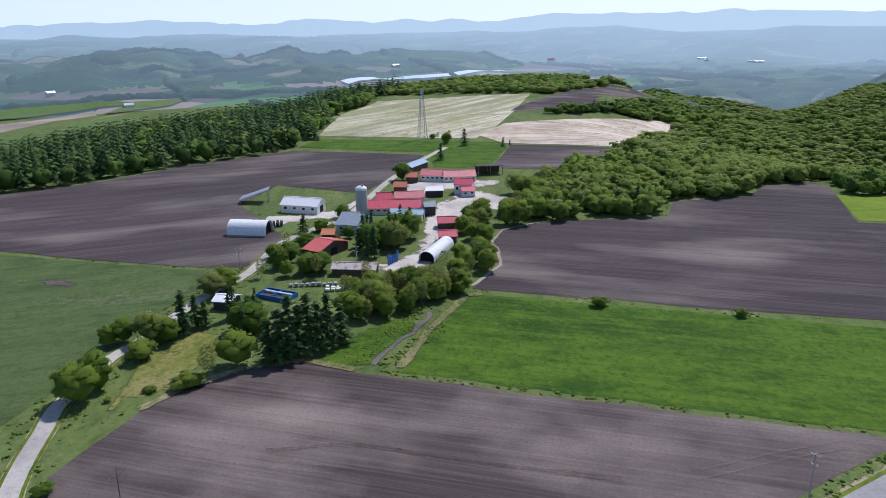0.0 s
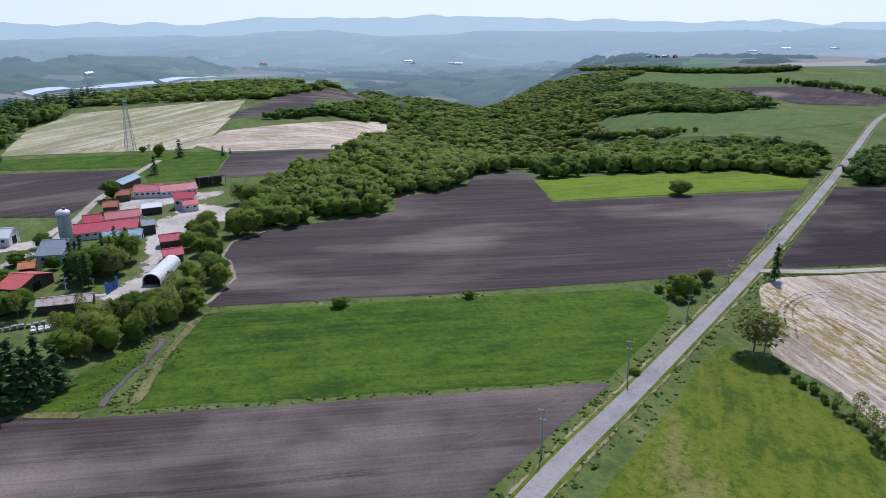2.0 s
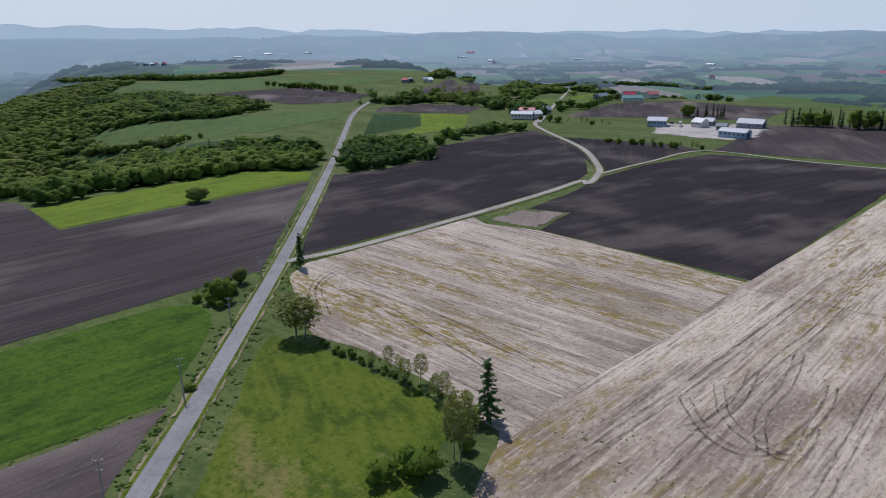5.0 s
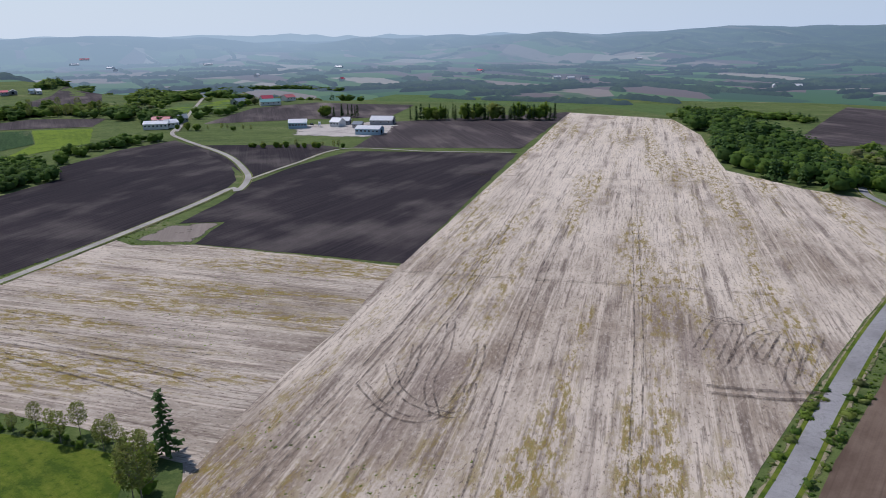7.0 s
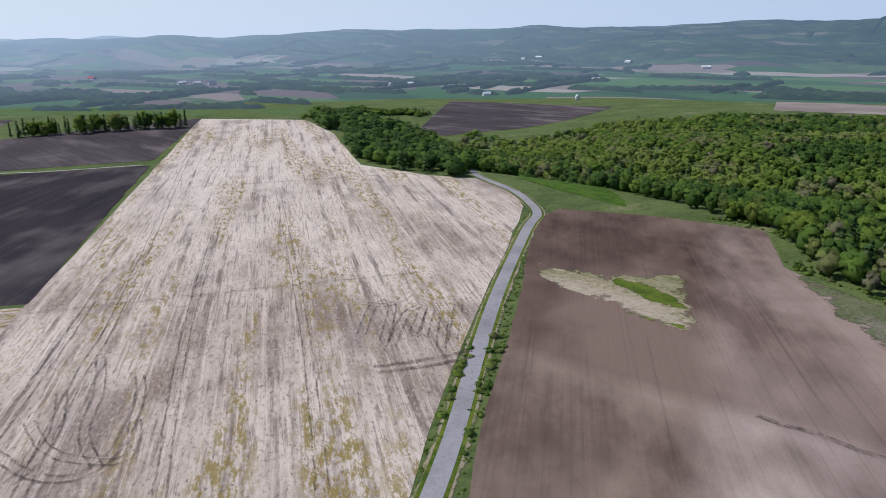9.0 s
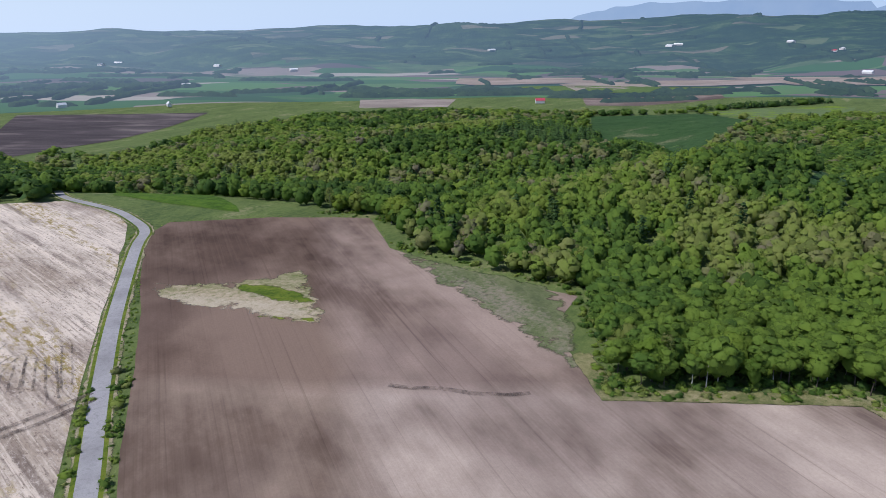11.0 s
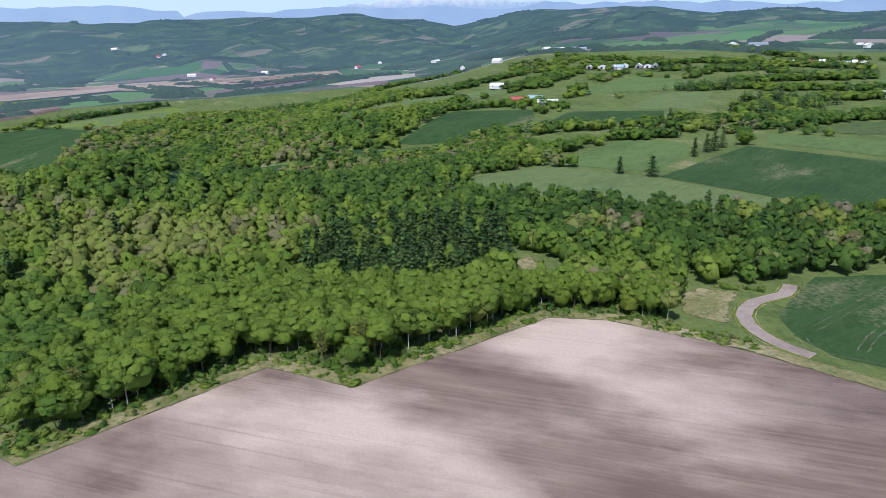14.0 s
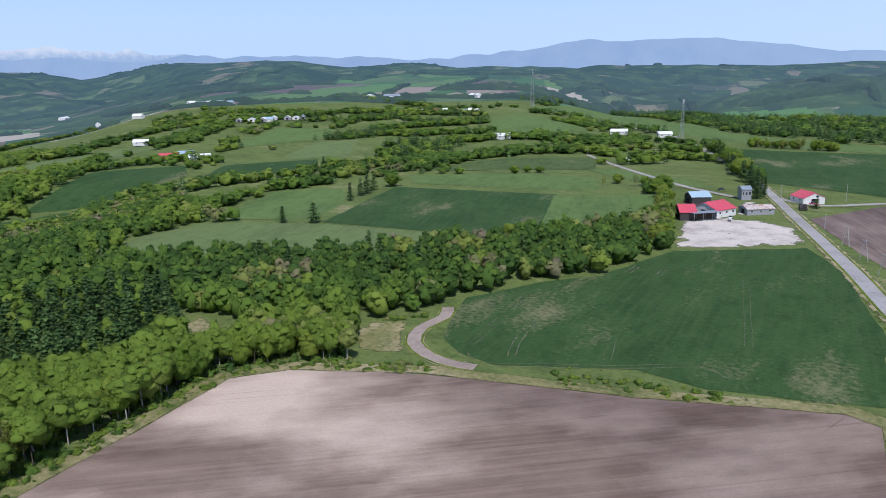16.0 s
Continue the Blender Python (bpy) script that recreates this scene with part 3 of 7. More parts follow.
LABELS = {"ploughed_field": "dark freshly ploughed soil with fine furrows", "grass_field": "lush green grass field between ploughed fields",
          "stubble_field": "pale dry stubble field with wheel tracks and weeds", "wheat_field": "green field of young wheat with tramlines",
          "meadow": "soft green hay meadow bordered by trees", "hay_meadow": "olive green meadow beside the road", "gravel_yard": "pale gravel yard before the barns",
          "farm_yard": "pale gravel farm yard between the barns", "clearing": "dry yellow grass in a gap of the wood", "grass_island": "dry grass island in a ploughed field", "grass_strip": "sparse grass strip at the wood's edge",
          "pale_soil_patch": "pale dry bare soil patch", "hill_meadow": "olive green meadow on a wooded hill"}


def field(name, kind, rows, pts):
    pts = [settle(*p) for p in pts]
    bm = bmesh.new()
    vs = [bm.verts.new((x, y, 0)) for x, y in pts]
    f = bm.faces.new(vs)
    f.normal_update()
    if f.normal.z < 0:
        f.normal_flip()
    size = max(max(p[0] for p in pts) - min(p[0] for p in pts), max(p[1] for p in pts) - min(p[1] for p in pts))
    _level[0] += 1
    r = min(math.hypot(*p) for p in pts)
    drape(bm, (.03 + .0007 * _level[0]) + (.05 if name in ("pale_soil_patch", "grass_island", "grass_strip") else 0) + (2.5 if r > 1450 else 0), max(6 if size > 60 else 3, size / 22, r / 40 if size > 60 else 0))
    me = bpy.data.meshes.new(name)
    bm.to_mesh(me)
    soft = name in ("pale_soil_patch", "grass_island", "grass_strip", "farm_yard", "gravel_yard", "hill_meadow", "clearing") or (name == "meadow" and r < 260)
    if soft:
        co = np.array([v.co for v in me.vertices])[:, :2]
        dist = np.full(len(co), 1e9)
        for a, b in zip(np.array(pts, float), np.roll(np.array(pts, float), -1, axis=0)):
            s = np.clip(((co - a) @ (b - a)) / ((b - a) @ (b - a) + 1e-9), 0, 1)
            dist = np.minimum(dist, np.linalg.norm(co - a - s[:, None] * (b - a), axis=1))
        me.attributes.new("edge", "FLOAT", "POINT").data.foreach_set("value", np.clip(dist / min(4.5, .07 * size), 0, 1).astype(np.float32))
    me.materials.append(surface(kind, rows, soft))
    FIELDS.append(np.array(pts, float))
    return tagged(new(name, me), LABELS[name], "field", kind="structure")


def smooth_line(pts, step):
    """A Catmull-Rom line through pts, sampled every step metres."""
    p = [Vector(q) for q in pts]
    p = [p[0] * 2 - p[1]] + p + [p[-1] * 2 - p[-2]]
    out = []
    for a, b, c, d in zip(p, p[1:], p[2:], p[3:]):
        n = max(2, int((c - b).length / step))
        for i in range(n):
            t = i / n
            out.append(.5 * (2 * b + (c - a) * t + (2 * a - 5 * b + 4 * c - d) * t * t + (3 * b - a - 3 * c + d) * t ** 3))
    return out + [p[-2]]


def ribbon(name, line, offsets, lifts, mats, slots, fade=False):
    """A strip along a line: offsets across it, heights over the land, one slot a lane."""
    v, faces, sl = [], [], []
    for i, p in enumerate(line):
        d = (line[min(i + 1, len(line) - 1)] - line[max(i - 1, 0)]).normalized()
        nx, ny = d.y, -d.x
        for o, z in zip(offsets, lifts):
            x, y = p.x + nx * o, p.y + ny * o
            v.append((x, y, float(land(x, y)) + z + .0005 * math.hypot(x, y)))
    k = len(offsets)
    for i in range(len(line) - 1):
        for j in range(k - 1):
            faces.append((i * k + j, i * k + j + 1, (i + 1) * k + j + 1, (i + 1) * k + j))
            sl.append(slots[j])
    ob = mesh_object(name, v, faces, mats, slots=sl)
    if fade:  # the outer rims thin out
        edge = np.ones((len(line), k), dtype=np.float32)
        edge[:, 0] = edge[:, -1] = 0
        edge[0] = edge[-1] = 0
        ob.data.attributes.new("edge", "FLOAT", "POINT").data.foreach_set("value", edge.ravel())
    return ob


def polar(*rows):
    """An outline given by bearing and distance."""
    return np.array([(r * math.sin(radians(b)), r * math.cos(radians(b))) for b, r in rows])


def road(name, width, kind, pts):
    line = smooth_line([settle(*p) for p in pts], 5)
    w = width / 2
    WAYS.append((np.array([tuple(p) for p in line]), w))
    if kind == "ditch":
        ob = ribbon(name, line, (-w, -w * .4, w * .4, w), (.12, .06, .06, .12), [surface(kind, 0, True)], (0, 0, 0), True)
    else:
        v, g = (3.8, 1.0) if kind == "asphalt" and width > 5 else (2.6, .9) if kind == "asphalt" else (1.3, .7)
        ob = ribbon(name, line, (-w - v, -w - g, -w - .1, -w, 0, w, w + .1, w + g, w + v), (.04, .12, .16, .18, .24, .18, .16, .12, .04), [surface("verge", 0, True), surface(kind), surface("grass_olive")],
                    (0, 2, 2, 1, 1, 2, 2, 0), True)
    label = {"asphalt": "grey asphalt country road with grassy verges", "lane": "pale gravel farm lane with grassy verges", "dirt": "brown dirt lane curving round the wheat field", "ditch": "dark stony stream bed in the grass"}[kind]
    return tagged(ob, label, "road" if kind != "ditch" else "stream", kind="structure")


field("ploughed_field", "soil_fore", 105, [(-10, 151), (92, 123), (45, 96), (-75, 107), (-75, 114), (-68, 136), (-61, 147), (-50, 156), (-36, 160), (-21, 154)])
field("grass_field", "grass_bright", 105, [(-11, 154), (-4, 178), (7, 204), (14, 205), (71, 190), (133, 173), (139, 165), (135, 154), (124, 144), (93, 125)])
field("ploughed_field", "soil_dark", 105, [(8, 211), (20, 234), (20, 254), (18, 260), (24, 278), (41, 290), (97, 297), (108, 324), (148, 333), (161, 352), (195, 365), (194, 347), (173, 285), (173, 284), (302, 254), (173, 170), (153, 175), (79, 192), (23, 209), (46, 201), (8, 211)])
field("grass_field", "grass_lime", 95, [(189, 333), (175, 287), (304, 257), (326, 272), (314, 310)])
field("ploughed_field", "soil_black", 105, [(322, 253), (192, 169), (279, 142), (364, 122), (393, 123), (446, 142), (497, 173), (553, 218), (507, 241), (441, 250), (402, 229), (353, 237)])
field("stubble_field", "straw", 15, [(174, 158), (187, 161), (273, 137), (265, 127), (266, 102), (238, 18), (185, 31), (140, 44), (110, 50), (118, 53), (131, 79), (137, 100), (138, 118), (148, 132)])
field("stubble_field", "straw", 105, [(111, 51), (141, 46), (185, 32), (239, 19), (470, -47), (707, -116), (655, -202), (559, -196), (416, -163), (363, -183), (341, -204), (300, -201), (270, -187), (246, -168), (199, -128), (167, -100), (138, -76), (117, -59), (98, -45), (60, -5), (60, 40)])
field("pale_soil_patch", "soil_pale", 75, [(270, 131), (296, 124), (301, 102), (268, 104)])
field("ploughed_field", "soil_black", 118, [(267, 103), (301, 101), (298, 121), (349, 114), (382, 114), (436, 99), (493, 72), (477, -44), (241, 18)])
field("ploughed_field", "soil_black", 75, [(396, 117), (509, 82), (526, 102), (527, 196), (428, 133)])
field("ploughed_field", "soil_dark", 75, [(508, 72), (654, 52), (712, -119), (496, -48)])
field("ploughed_field", "soil_dark", 75, [(648, 228), (792, 220), (868, 165), (832, 43), (693, 61), (683, 142)])
field("hay_meadow", "grass_olive", 40, [(133, 129), (132, 113), (128, 92), (120, 65), (113, 62), (102, 60), (86, 57), (67, 63), (62, 86), (96, 107), (123, 125)])
field("ploughed_field", "soil_dark", 70, [(-242, 347), (-198, 380), (-160, 432), (-104, 482), (-56, 471), (-13, 459), (-30, 383), (-42, 349), (-90, 372), (-98, 327), (-79, 297), (-65, 272), (-71, 235), (-83, 234), (-126, 244), (-187, 262)])
field("wheat_field", "green_dull", 75, [(-189, 258), (-124, 241), (-82, 231), (-77, 224), (-85, 198), (-88, 162), (-92, 148), (-95, 132), (-103, 124)])
field("grass_field", "grass_bright", 95, [(-104, 496), (-93, 533), (42, 507), (43, 482), (27, 417), (-6, 414), (-12, 469)])
field("stubble_field", "straw_green", 33, [(-98, 551), (-102, 708), (-76, 830), (106, 874), (39, 572), (23, 524)])
field("ploughed_field", "soil_dark", 95, [(76, 745), (165, 932), (506, 1628), (265, 873), (126, 741), (64, 707)])
field("stubble_field", "straw", 95, [(27, 541), (52, 613), (249, 763), (220, 681), (126, 484), (42, 502)])
field("ploughed_field", "soil_dark", 95, [(47, 494), (121, 480), (100, 422), (67, 406), (27, 412)])
field("hill_meadow", "grass_olive", 95, [(214, 1117), (497, 2230), (554, 2179), (495, 1933), (223, 1072)])
field("meadow", "grass_hay", 20, [(-70, 182), (-61, 179), (-57, 164), (-63, 152), (-64, 144), (-71, 141), (-76, 129), (-79, 147), (-79, 165)])
field("ploughed_field", "soil_brown", 128, [(106, -63), (156, -106), (247, -178), (257, -199), (224, -228), (184, -249), (150, -215), (103, -202), (68, -201), (67, -181), (57, -162), (41, -141), (-10, -167), (-28, -149), (-91, -170), (-106, -162), (-129, -131), (-152, -82), (-178, -37), (-176, -29), (-150, -22), (-100, 20), (60, -20), (72, -40)])
field("grass_island", "grass_dry", 75, [(199.4, -142.1), (184.4, -131.4), (175.4, -132.1), (150.3, -136), (134.3, -137.8), (120.6, -143.3), (124.8, -148), (149.2, -170.5), (162.4, -181.6), (165.5, -180.5), (167.4, -168.2), (175.8, -155.5)])
field("grass_island", "grass_olive", 75, [(172.3, -154.3), (170, -157.5), (157.3, -162.8), (144.6, -160.9), (135.8, -157.3), (138.2, -152.1), (150.7, -150.5), (166, -149.9)])
field("grass_island", "grass_olive", 75, [(155.2, -137.3), (150, -140.2), (138.7, -142.6), (129.4, -146.9), (124.7, -143.8), (135.7, -139.4), (146.8, -137)])
field("grass_strip", "grass_sparse", 130, [(153, -215), (121, -212), (76, -205), (65, -190), (45, -145), (59, -155), (87, -173), (120, -192)])
field("meadow", "grass_bright", 90, [(336, -227), (509, -370), (255, -237), (244, -228), (287, -224)])
field("wheat_field", "green_dark", 75, [(-152, -146), (-170, -159), (-190, -169), (-225, -159), (-248, -147), (-305, -143), (-349, -97), (-316, -74), (-241, -42), (-188, -31), (-180, -45), (-170, -68), (-170, -88), (-146, -121), (-147, -135)])
field("gravel_yard", "gravel", 60, [(-308, -145), (-361, -167), (-379, -174), (-404, -153), (-444, -167), (-469, -167), (-456, -157), (-401, -146), (-402, -121), (-362, -100), (-352, -101), (-328, -123)])
field("wheat_field", "green_pale", 60, [(-118, -342), (-162, -387), (-202, -391), (-243, -328), (-268, -247), (-230, -240), (-195, -261), (-173, -287), (-133, -326)])
field("meadow", "green_mid", 60, [(-209, -400), (-263, -437), (-305, -463), (-340, -431), (-302, -380), (-251, -344), (-237, -360)])
field("wheat_field", "green_dark", 60, [(-246, -332), (-368, -401), (-409, -278), (-319, -224), (-302, -224), (-271, -246)])
field("meadow", "green_mid", 60, [(-404, -272), (-424, -254), (-450, -221), (-382, -192), (-342, -191), (-296, -214), (-414, -283)])
field("meadow", "green_mid", 60, [(-424, -443), (-487, -368), (-502, -303), (-443, -266), (-426, -289), (-390, -403)])
field("wheat_field", "green_dark", 60, [(-167, -609), (-209, -649), (-260, -708), (-332, -672), (-303, -606), (-245, -583), (-215, -590)])
field("wheat_field", "green_dark", 60, [(18, -372), (-13, -657), (-95, -582), (-176, -597), (-240, -583), (-214, -587), (-149, -574), (-66, -596), (-2, -384)])
field("wheat_field", "green_dark", 60, [(-298, -575), (-357, -638), (-444, -602), (-401, -544), (-358, -545)])
field("meadow", "green_pale", 60, [(-435, -652), (-603, -820), (-671, -806), (-496, -613), (-431, -624)])
field("meadow", "green_pale", 60, [(-130, -838), (-235, -883), (-427, -967), (-416, -914), (-226, -758), (-144, -719)])
field("meadow", "green_mid", 60, [(-456, -830), (-756, -1135), (-791, -1010), (-647, -866), (-497, -827)])
field("meadow", "green_mid", 60, [(-876, -738), (-1151, -946), (-1329, -998), (-1025, -656), (-915, -568), (-800, -613)])
field("meadow", "green_dull", 60, [(-466, -459), (-573, -466), (-647, -394), (-551, -334), (-514, -389), (-466, -434)])
field("wheat_field", "green_dark", 60, [(-793, -299), (-790, -159), (-738, -117), (-541, -83), (-525, -103), (-544, -183), (-669, -246)])
field("ploughed_field", "soil_umber", 60, [(-422, -118), (-489, -95), (-479, -67), (-304, -39), (-332, -62), (-352, -76)])
field("meadow", "green_mid", 60, [(-1605, -1184), (-1698, -1044), (-1158, -515), (-982, -388), (-864, -175), (-795, -160), (-832, -259), (-888, -386), (-1196, -722)])
field("meadow", "green_mid", 60, [(-571, -314), (-530, -242), (-496, -201), (-490, -232), (-503, -281), (-551, -343)])
field("meadow", "green_mid", 60, [(465, 681), (492, 695), (538, 533), (610, 463), (543, 418), (449, 431), (438, 621)])
field("wheat_field", "green_dark", 60, [(427, 670), (433, 593), (411, 407), (375, 383), (344, 413), (414, 608)])
field("ploughed_field", "soil_dark", 60, [(705, 755), (828, 703), (790, 547), (680, 508), (637, 557)])
field("meadow", "green_mid", 60, [(724, 1019), (843, 1110), (1030, 917), (976, 710), (825, 723), (702, 789)])
field("wheat_field", "green_dark", 60, [(467, 334), (582, 403), (601, 361), (533, 319)])
field("meadow", "grass_lime", 60, [(533, 318), (601, 360), (613, 313), (538, 279), (467, 305)])
field("ploughed_field", "soil_dark", 60, [(634, 430), (684, 409), (683, 334), (624, 319), (599, 412)])
field("meadow", "grass_lime", 60, [(734, 324), (902, 281), (780, 242), (703, 273)])
field("ploughed_field", "soil_dark", 60, [(863, 534), (990, 557), (1769, 858), (919, 452), (833, 460)])
field("meadow", "green_mid", 60, [(1015, 836), (1131, 785), (1046, 671), (867, 670)])
field("meadow", "green_mid", 60, [(711, 318), (841, 314), (876, 257), (752, 240), (706, 282)])
field("meadow", "green_mid", 60, [(1567, 173), (1647, 130), (1521, -239), (1383, -436), (1206, -372), (728, -121), (831, -13)])
field("wheat_field", "green_dark", 60, [(386, -1148), (223, -1211), (135, -1131), (171, -1032), (191, -610)])
field("meadow", "grass_lime", 60, [(217, -1229), (36, -1408), (3, -1339), (138, -1147)])
field("ploughed_field", "soil_dark", 60, [(949, -465), (1306, -718), (1038, -919), (949, -757), (879, -606), (871, -450)])
field("ploughed_field", "soil_pale", 70, [(-790, 1140), (-784, 1251), (-704, 1430), (-674, 1382), (-713, 1306), (-718, 1140), (-723, 1038)])
field("meadow", "green_mid", 70, [(-909, 1319), (-855, 1489), (-698, 1508), (-623, 1498), (-706, 1447), (-814, 1300), (-826, 1193)])
field("meadow", "green_pale", 70, [(-665, 1382), (-650, 1508), (-564, 1570), (-569, 1479)])
field("meadow", "green_mid", 70, [(-714, 1024), (-654, 1125), (-640, 1326), (-589, 1411), (-586, 1212), (-663, 946)])
field("farm_yard", "gravel", 60, [(-19, 223), (-30, 234), (-20, 242), (-12, 255), (-11, 287), (-11, 298), (-5, 326), (4, 348), (18, 355), (33, 339), (33, 318), (19, 304), (7, 297), (3, 269), (1, 251), (-4, 232), (-11, 222)])
field("farm_yard", "gravel", 60, [(-29, 358), (-18, 382), (-9, 402), (19, 380), (32, 379), (29, 362), (17, 357), (1, 353), (-5, 336), (-13, 327), (-24, 337)])
field("meadow", "grass_bright", 60, [(-34, 160), (-26, 177), (-16, 188), (-9, 191), (-7, 178), (-13, 167), (-17, 157), (-27, 157)])
field("farm_yard", "gravel", 60, [(-76, 279), (-69, 287), (-56, 296), (-47, 299), (-38, 309), (-34, 337), (-42, 345), (-52, 316), (-68, 308), (-84, 311)])
field("pale_soil_patch", "soil_pale", 60, [(-7, 174), (-5, 185), (-2, 191), (2, 198), (6, 203), (4, 197), (0, 189), (-2, 179), (-5, 172)])
field("pale_soil_patch", "soil_dark", 60, [(-138, 222), (-135, 225), (-128, 223), (-123, 220), (-124, 216), (-131, 217)])
field("ploughed_field", "soil_pale", 60, [(946, -1260), (846, -1315), (740, -1320), (686, -1192), (848, -1125)])
field("ploughed_field", "soil_pale", 60, [(1063, -1913), (950, -2077), (662, -2043), (606, -1820), (881, -1699), (977, -1740)])
field("ploughed_field", "soil_pale", 60, [(678, -1752), (531, -1987), (223, -2101), (176, -1942), (427, -1817), (544, -1550)])
field("meadow", "green_mid", 60, [(764, -1665), (475, -1774), (279, -1810), (332, -1639), (588, -1529)])
field("ploughed_field", "soil_umber", 60, [(518, -1475), (425, -1585), (264, -1626), (236, -1526), (358, -1331), (447, -1300)])
field("ploughed_field", "soil_pale", 60, [(354, -2190), (-8, -2269), (-315, -2240), (-438, -2269), (-412, -2049), (-157, -1948), (141, -1893)])
field("ploughed_field", "soil_umber", 60, [(-42, -2211), (-342, -2193), (-377, -1946), (-148, -1835)])
field("meadow", "green_pale", 60, [(217, -1209), (142, -1327), (6, -1388), (14, -1223), (121, -1134)])
field("farm_yard", "gravel", 60, [(576, 137), (640, 144), (663, 53), (629, 45), (574, 51), (552, 71)])
field("clearing", "grass_margin", 60, [(-129, -160), (-137, -173), (-148, -176), (-158, -168), (-152, -161.5), (-143, -154), (-137, -147), (-131, -152)])
field("clearing", "grass_margin", 60, [(-99, -206), (-101, -214), (-105, -224), (-113, -227), (-112, -219), (-116, -213), (-109, -209), (-105, -201)])
# gaps in the wood, kept free of trees
GAPS = [polar((219, 178), (219, 230), (224, 236), (230, 232), (234, 220), (236, 175)), polar((205.2, 212), (205.4, 244), (207, 250), (208.8, 242), (209, 212))]
FIELDS += GAPS
FIELDS.append(np.array([(-353, -165), (-455, -213), (-501, -207), (-497, -186), (-496, -159), (-397, -120)], float))
FIELDS.append(np.array([(-426, -135), (-497, -157), (-507, -144), (-458, -108), (-417, -114)], float))
road("road", 4.5, "asphalt", [(48, 89), (67, 101), (105, 123), (204, 183), (347, 274), (521, 388), (596, 434), (699, 487)])
road("farm_lane", 3.6, "lane", [(185, 169), (212, 157), (283, 138), (334, 126), (372, 119), (363, 114), (389, 116), (419, 125), (483, 157), (550, 209), (585, 233), (625, 243), (698, 261), (1730, 542)])
road("farm_lane", 3.8, "lane", [(-76, 99), (-80, 109), (-83, 120), (-85, 130), (-87, 138), (-87, 147), (-86, 164), (-83, 172), (-80, 188), (-75, 209), (-68, 228), (-64, 263), (-54, 284), (-43, 307), (-30, 380), (-13, 444), (1, 486)])
road("road", 4.2, "asphalt", [(82, -37), (91, -44), (111, -61), (143, -86), (182, -118), (236, -166), (254, -184), (275, -194), (301, -202), (346, -208), (374, -220)])
road("road", 6.0, "asphalt", [(-238, -31), (-274, -49), (-327, -75), (-408, -118), (-539, -189), (-706, -288), (-872, -409), (-1055, -594)])
road("road", 4.5, "asphalt", [(-467, -178), (-510, -247), (-660, -411)])
road("road", 4.5, "asphalt", [(-481, -159), (-467, -126), (-497, -97), (-506, -77)])
LANE = len(WAYS)
road("farm_lane", 4.4, "dirt", [(-176, -166), (-167.9, -160.1), (-154.5, -158.2), (-143.9, -150.8), (-139.1, -139.7), (-139.1, -129.6), (-141.3, -123)])
road("stream_bed", 2.6, "ditch", [(-19, 156), (-17, 163), (-15, 167), (-12, 174), (-9, 177), (-8, 182), (-5, 188), (-5, 195)])
road("farm_lane", 2.0, "lane", [(389, 118), (444, 101), (503, 77), (487, 16), (480, -40)])

def water_material():
    n = Nodes("river_water")
    return n.finish((.50, .60, .67), .55, n.noise(n.coords(), .05, 3, .5), .5, .2, .5)


MATS["river_water"] = water_material()
tagged(ribbon("river", smooth_line([(-256, 1863), (-136, 2045), (25, 2120), (188, 2295)], 40), (-13, 0, 13), (5, 5.1, 5), ["river_water"], (0, 0)), "broad pale river winding through the valley", "river", kind="structure")



# ---- woods ----
def ball(sub):
    bm = bmesh.new()
    bmesh.ops.create_icosphere(bm, subdivisions=max(1, sub), radius=1)
    v = np.array([q.co for q in bm.verts])
    f = np.array([[q.index for q in g.verts] for g in bm.faces])
    bm.free()
    return v, f


BALLS = {0: ball(1), 1: ball(2), 2: ball(3)}


def join(parts):
    v, f, n = [], [], 0
    for a, b in parts:
        v.append(a)
        f.append(b + n)
        n += len(a)
    return np.concatenate(v), np.concatenate(f)


def cards(rng, centre, normal, size):
    """Small leaf sprays, one ragged triangle each, lying against the crown."""
    n = len(centre)
    normal = normal / (np.linalg.norm(normal, axis=1)[:, None] + 1e-9)
    u = np.cross(normal, rng.normal(size=(n, 3)))
    u /= np.linalg.norm(u, axis=1)[:, None] + 1e-9
    w = np.cross(normal, u)
    s = (size * rng.uniform(.6, 1.4, n))[:, None]
    v = np.stack([centre - u * s - w * s * .5, centre + u * s - w * s * .6 * rng.uniform(.3, 1, (n, 1)), centre + w * s * rng.uniform(.7, 1.3, (n, 1)) + normal * s * .25], 1).reshape(-1, 3)
    return v, np.arange(3 * n).reshape(-1, 3)


def lump(rng, sub, centre, radius, squash=.85, under=-2.0):
    """An uneven ball of foliage."""
    bv, bf = BALLS[sub]
    n = bv / np.linalg.norm(bv, axis=1)[:, None]
    wob = 1 + .18 * np.sin(n @ rng.normal(size=3) * 3.0 + rng.uniform(0, 6)) + .10 * np.sin(n @ rng.normal(size=3) * 7 + 1) + rng.normal(size=len(n)) * .09
    keep = bf[(n[bf].mean(1)[:, 2] > under)]
    return np.asarray(centre) + n * (radius * wob)[:, None] * [1, 1, squash], keep


def facing(v, f, n):
    """Winds each face so that it looks the way its crown bulges."""
    a, b, c = (v[f[:, k]] for k in range(3))
    back = (np.cross(b - a, c - a) * n[f].sum(1)).sum(1) < 0
    f = f.copy()
    f[back] = f[back][:, ::-1]
    return v, f, n


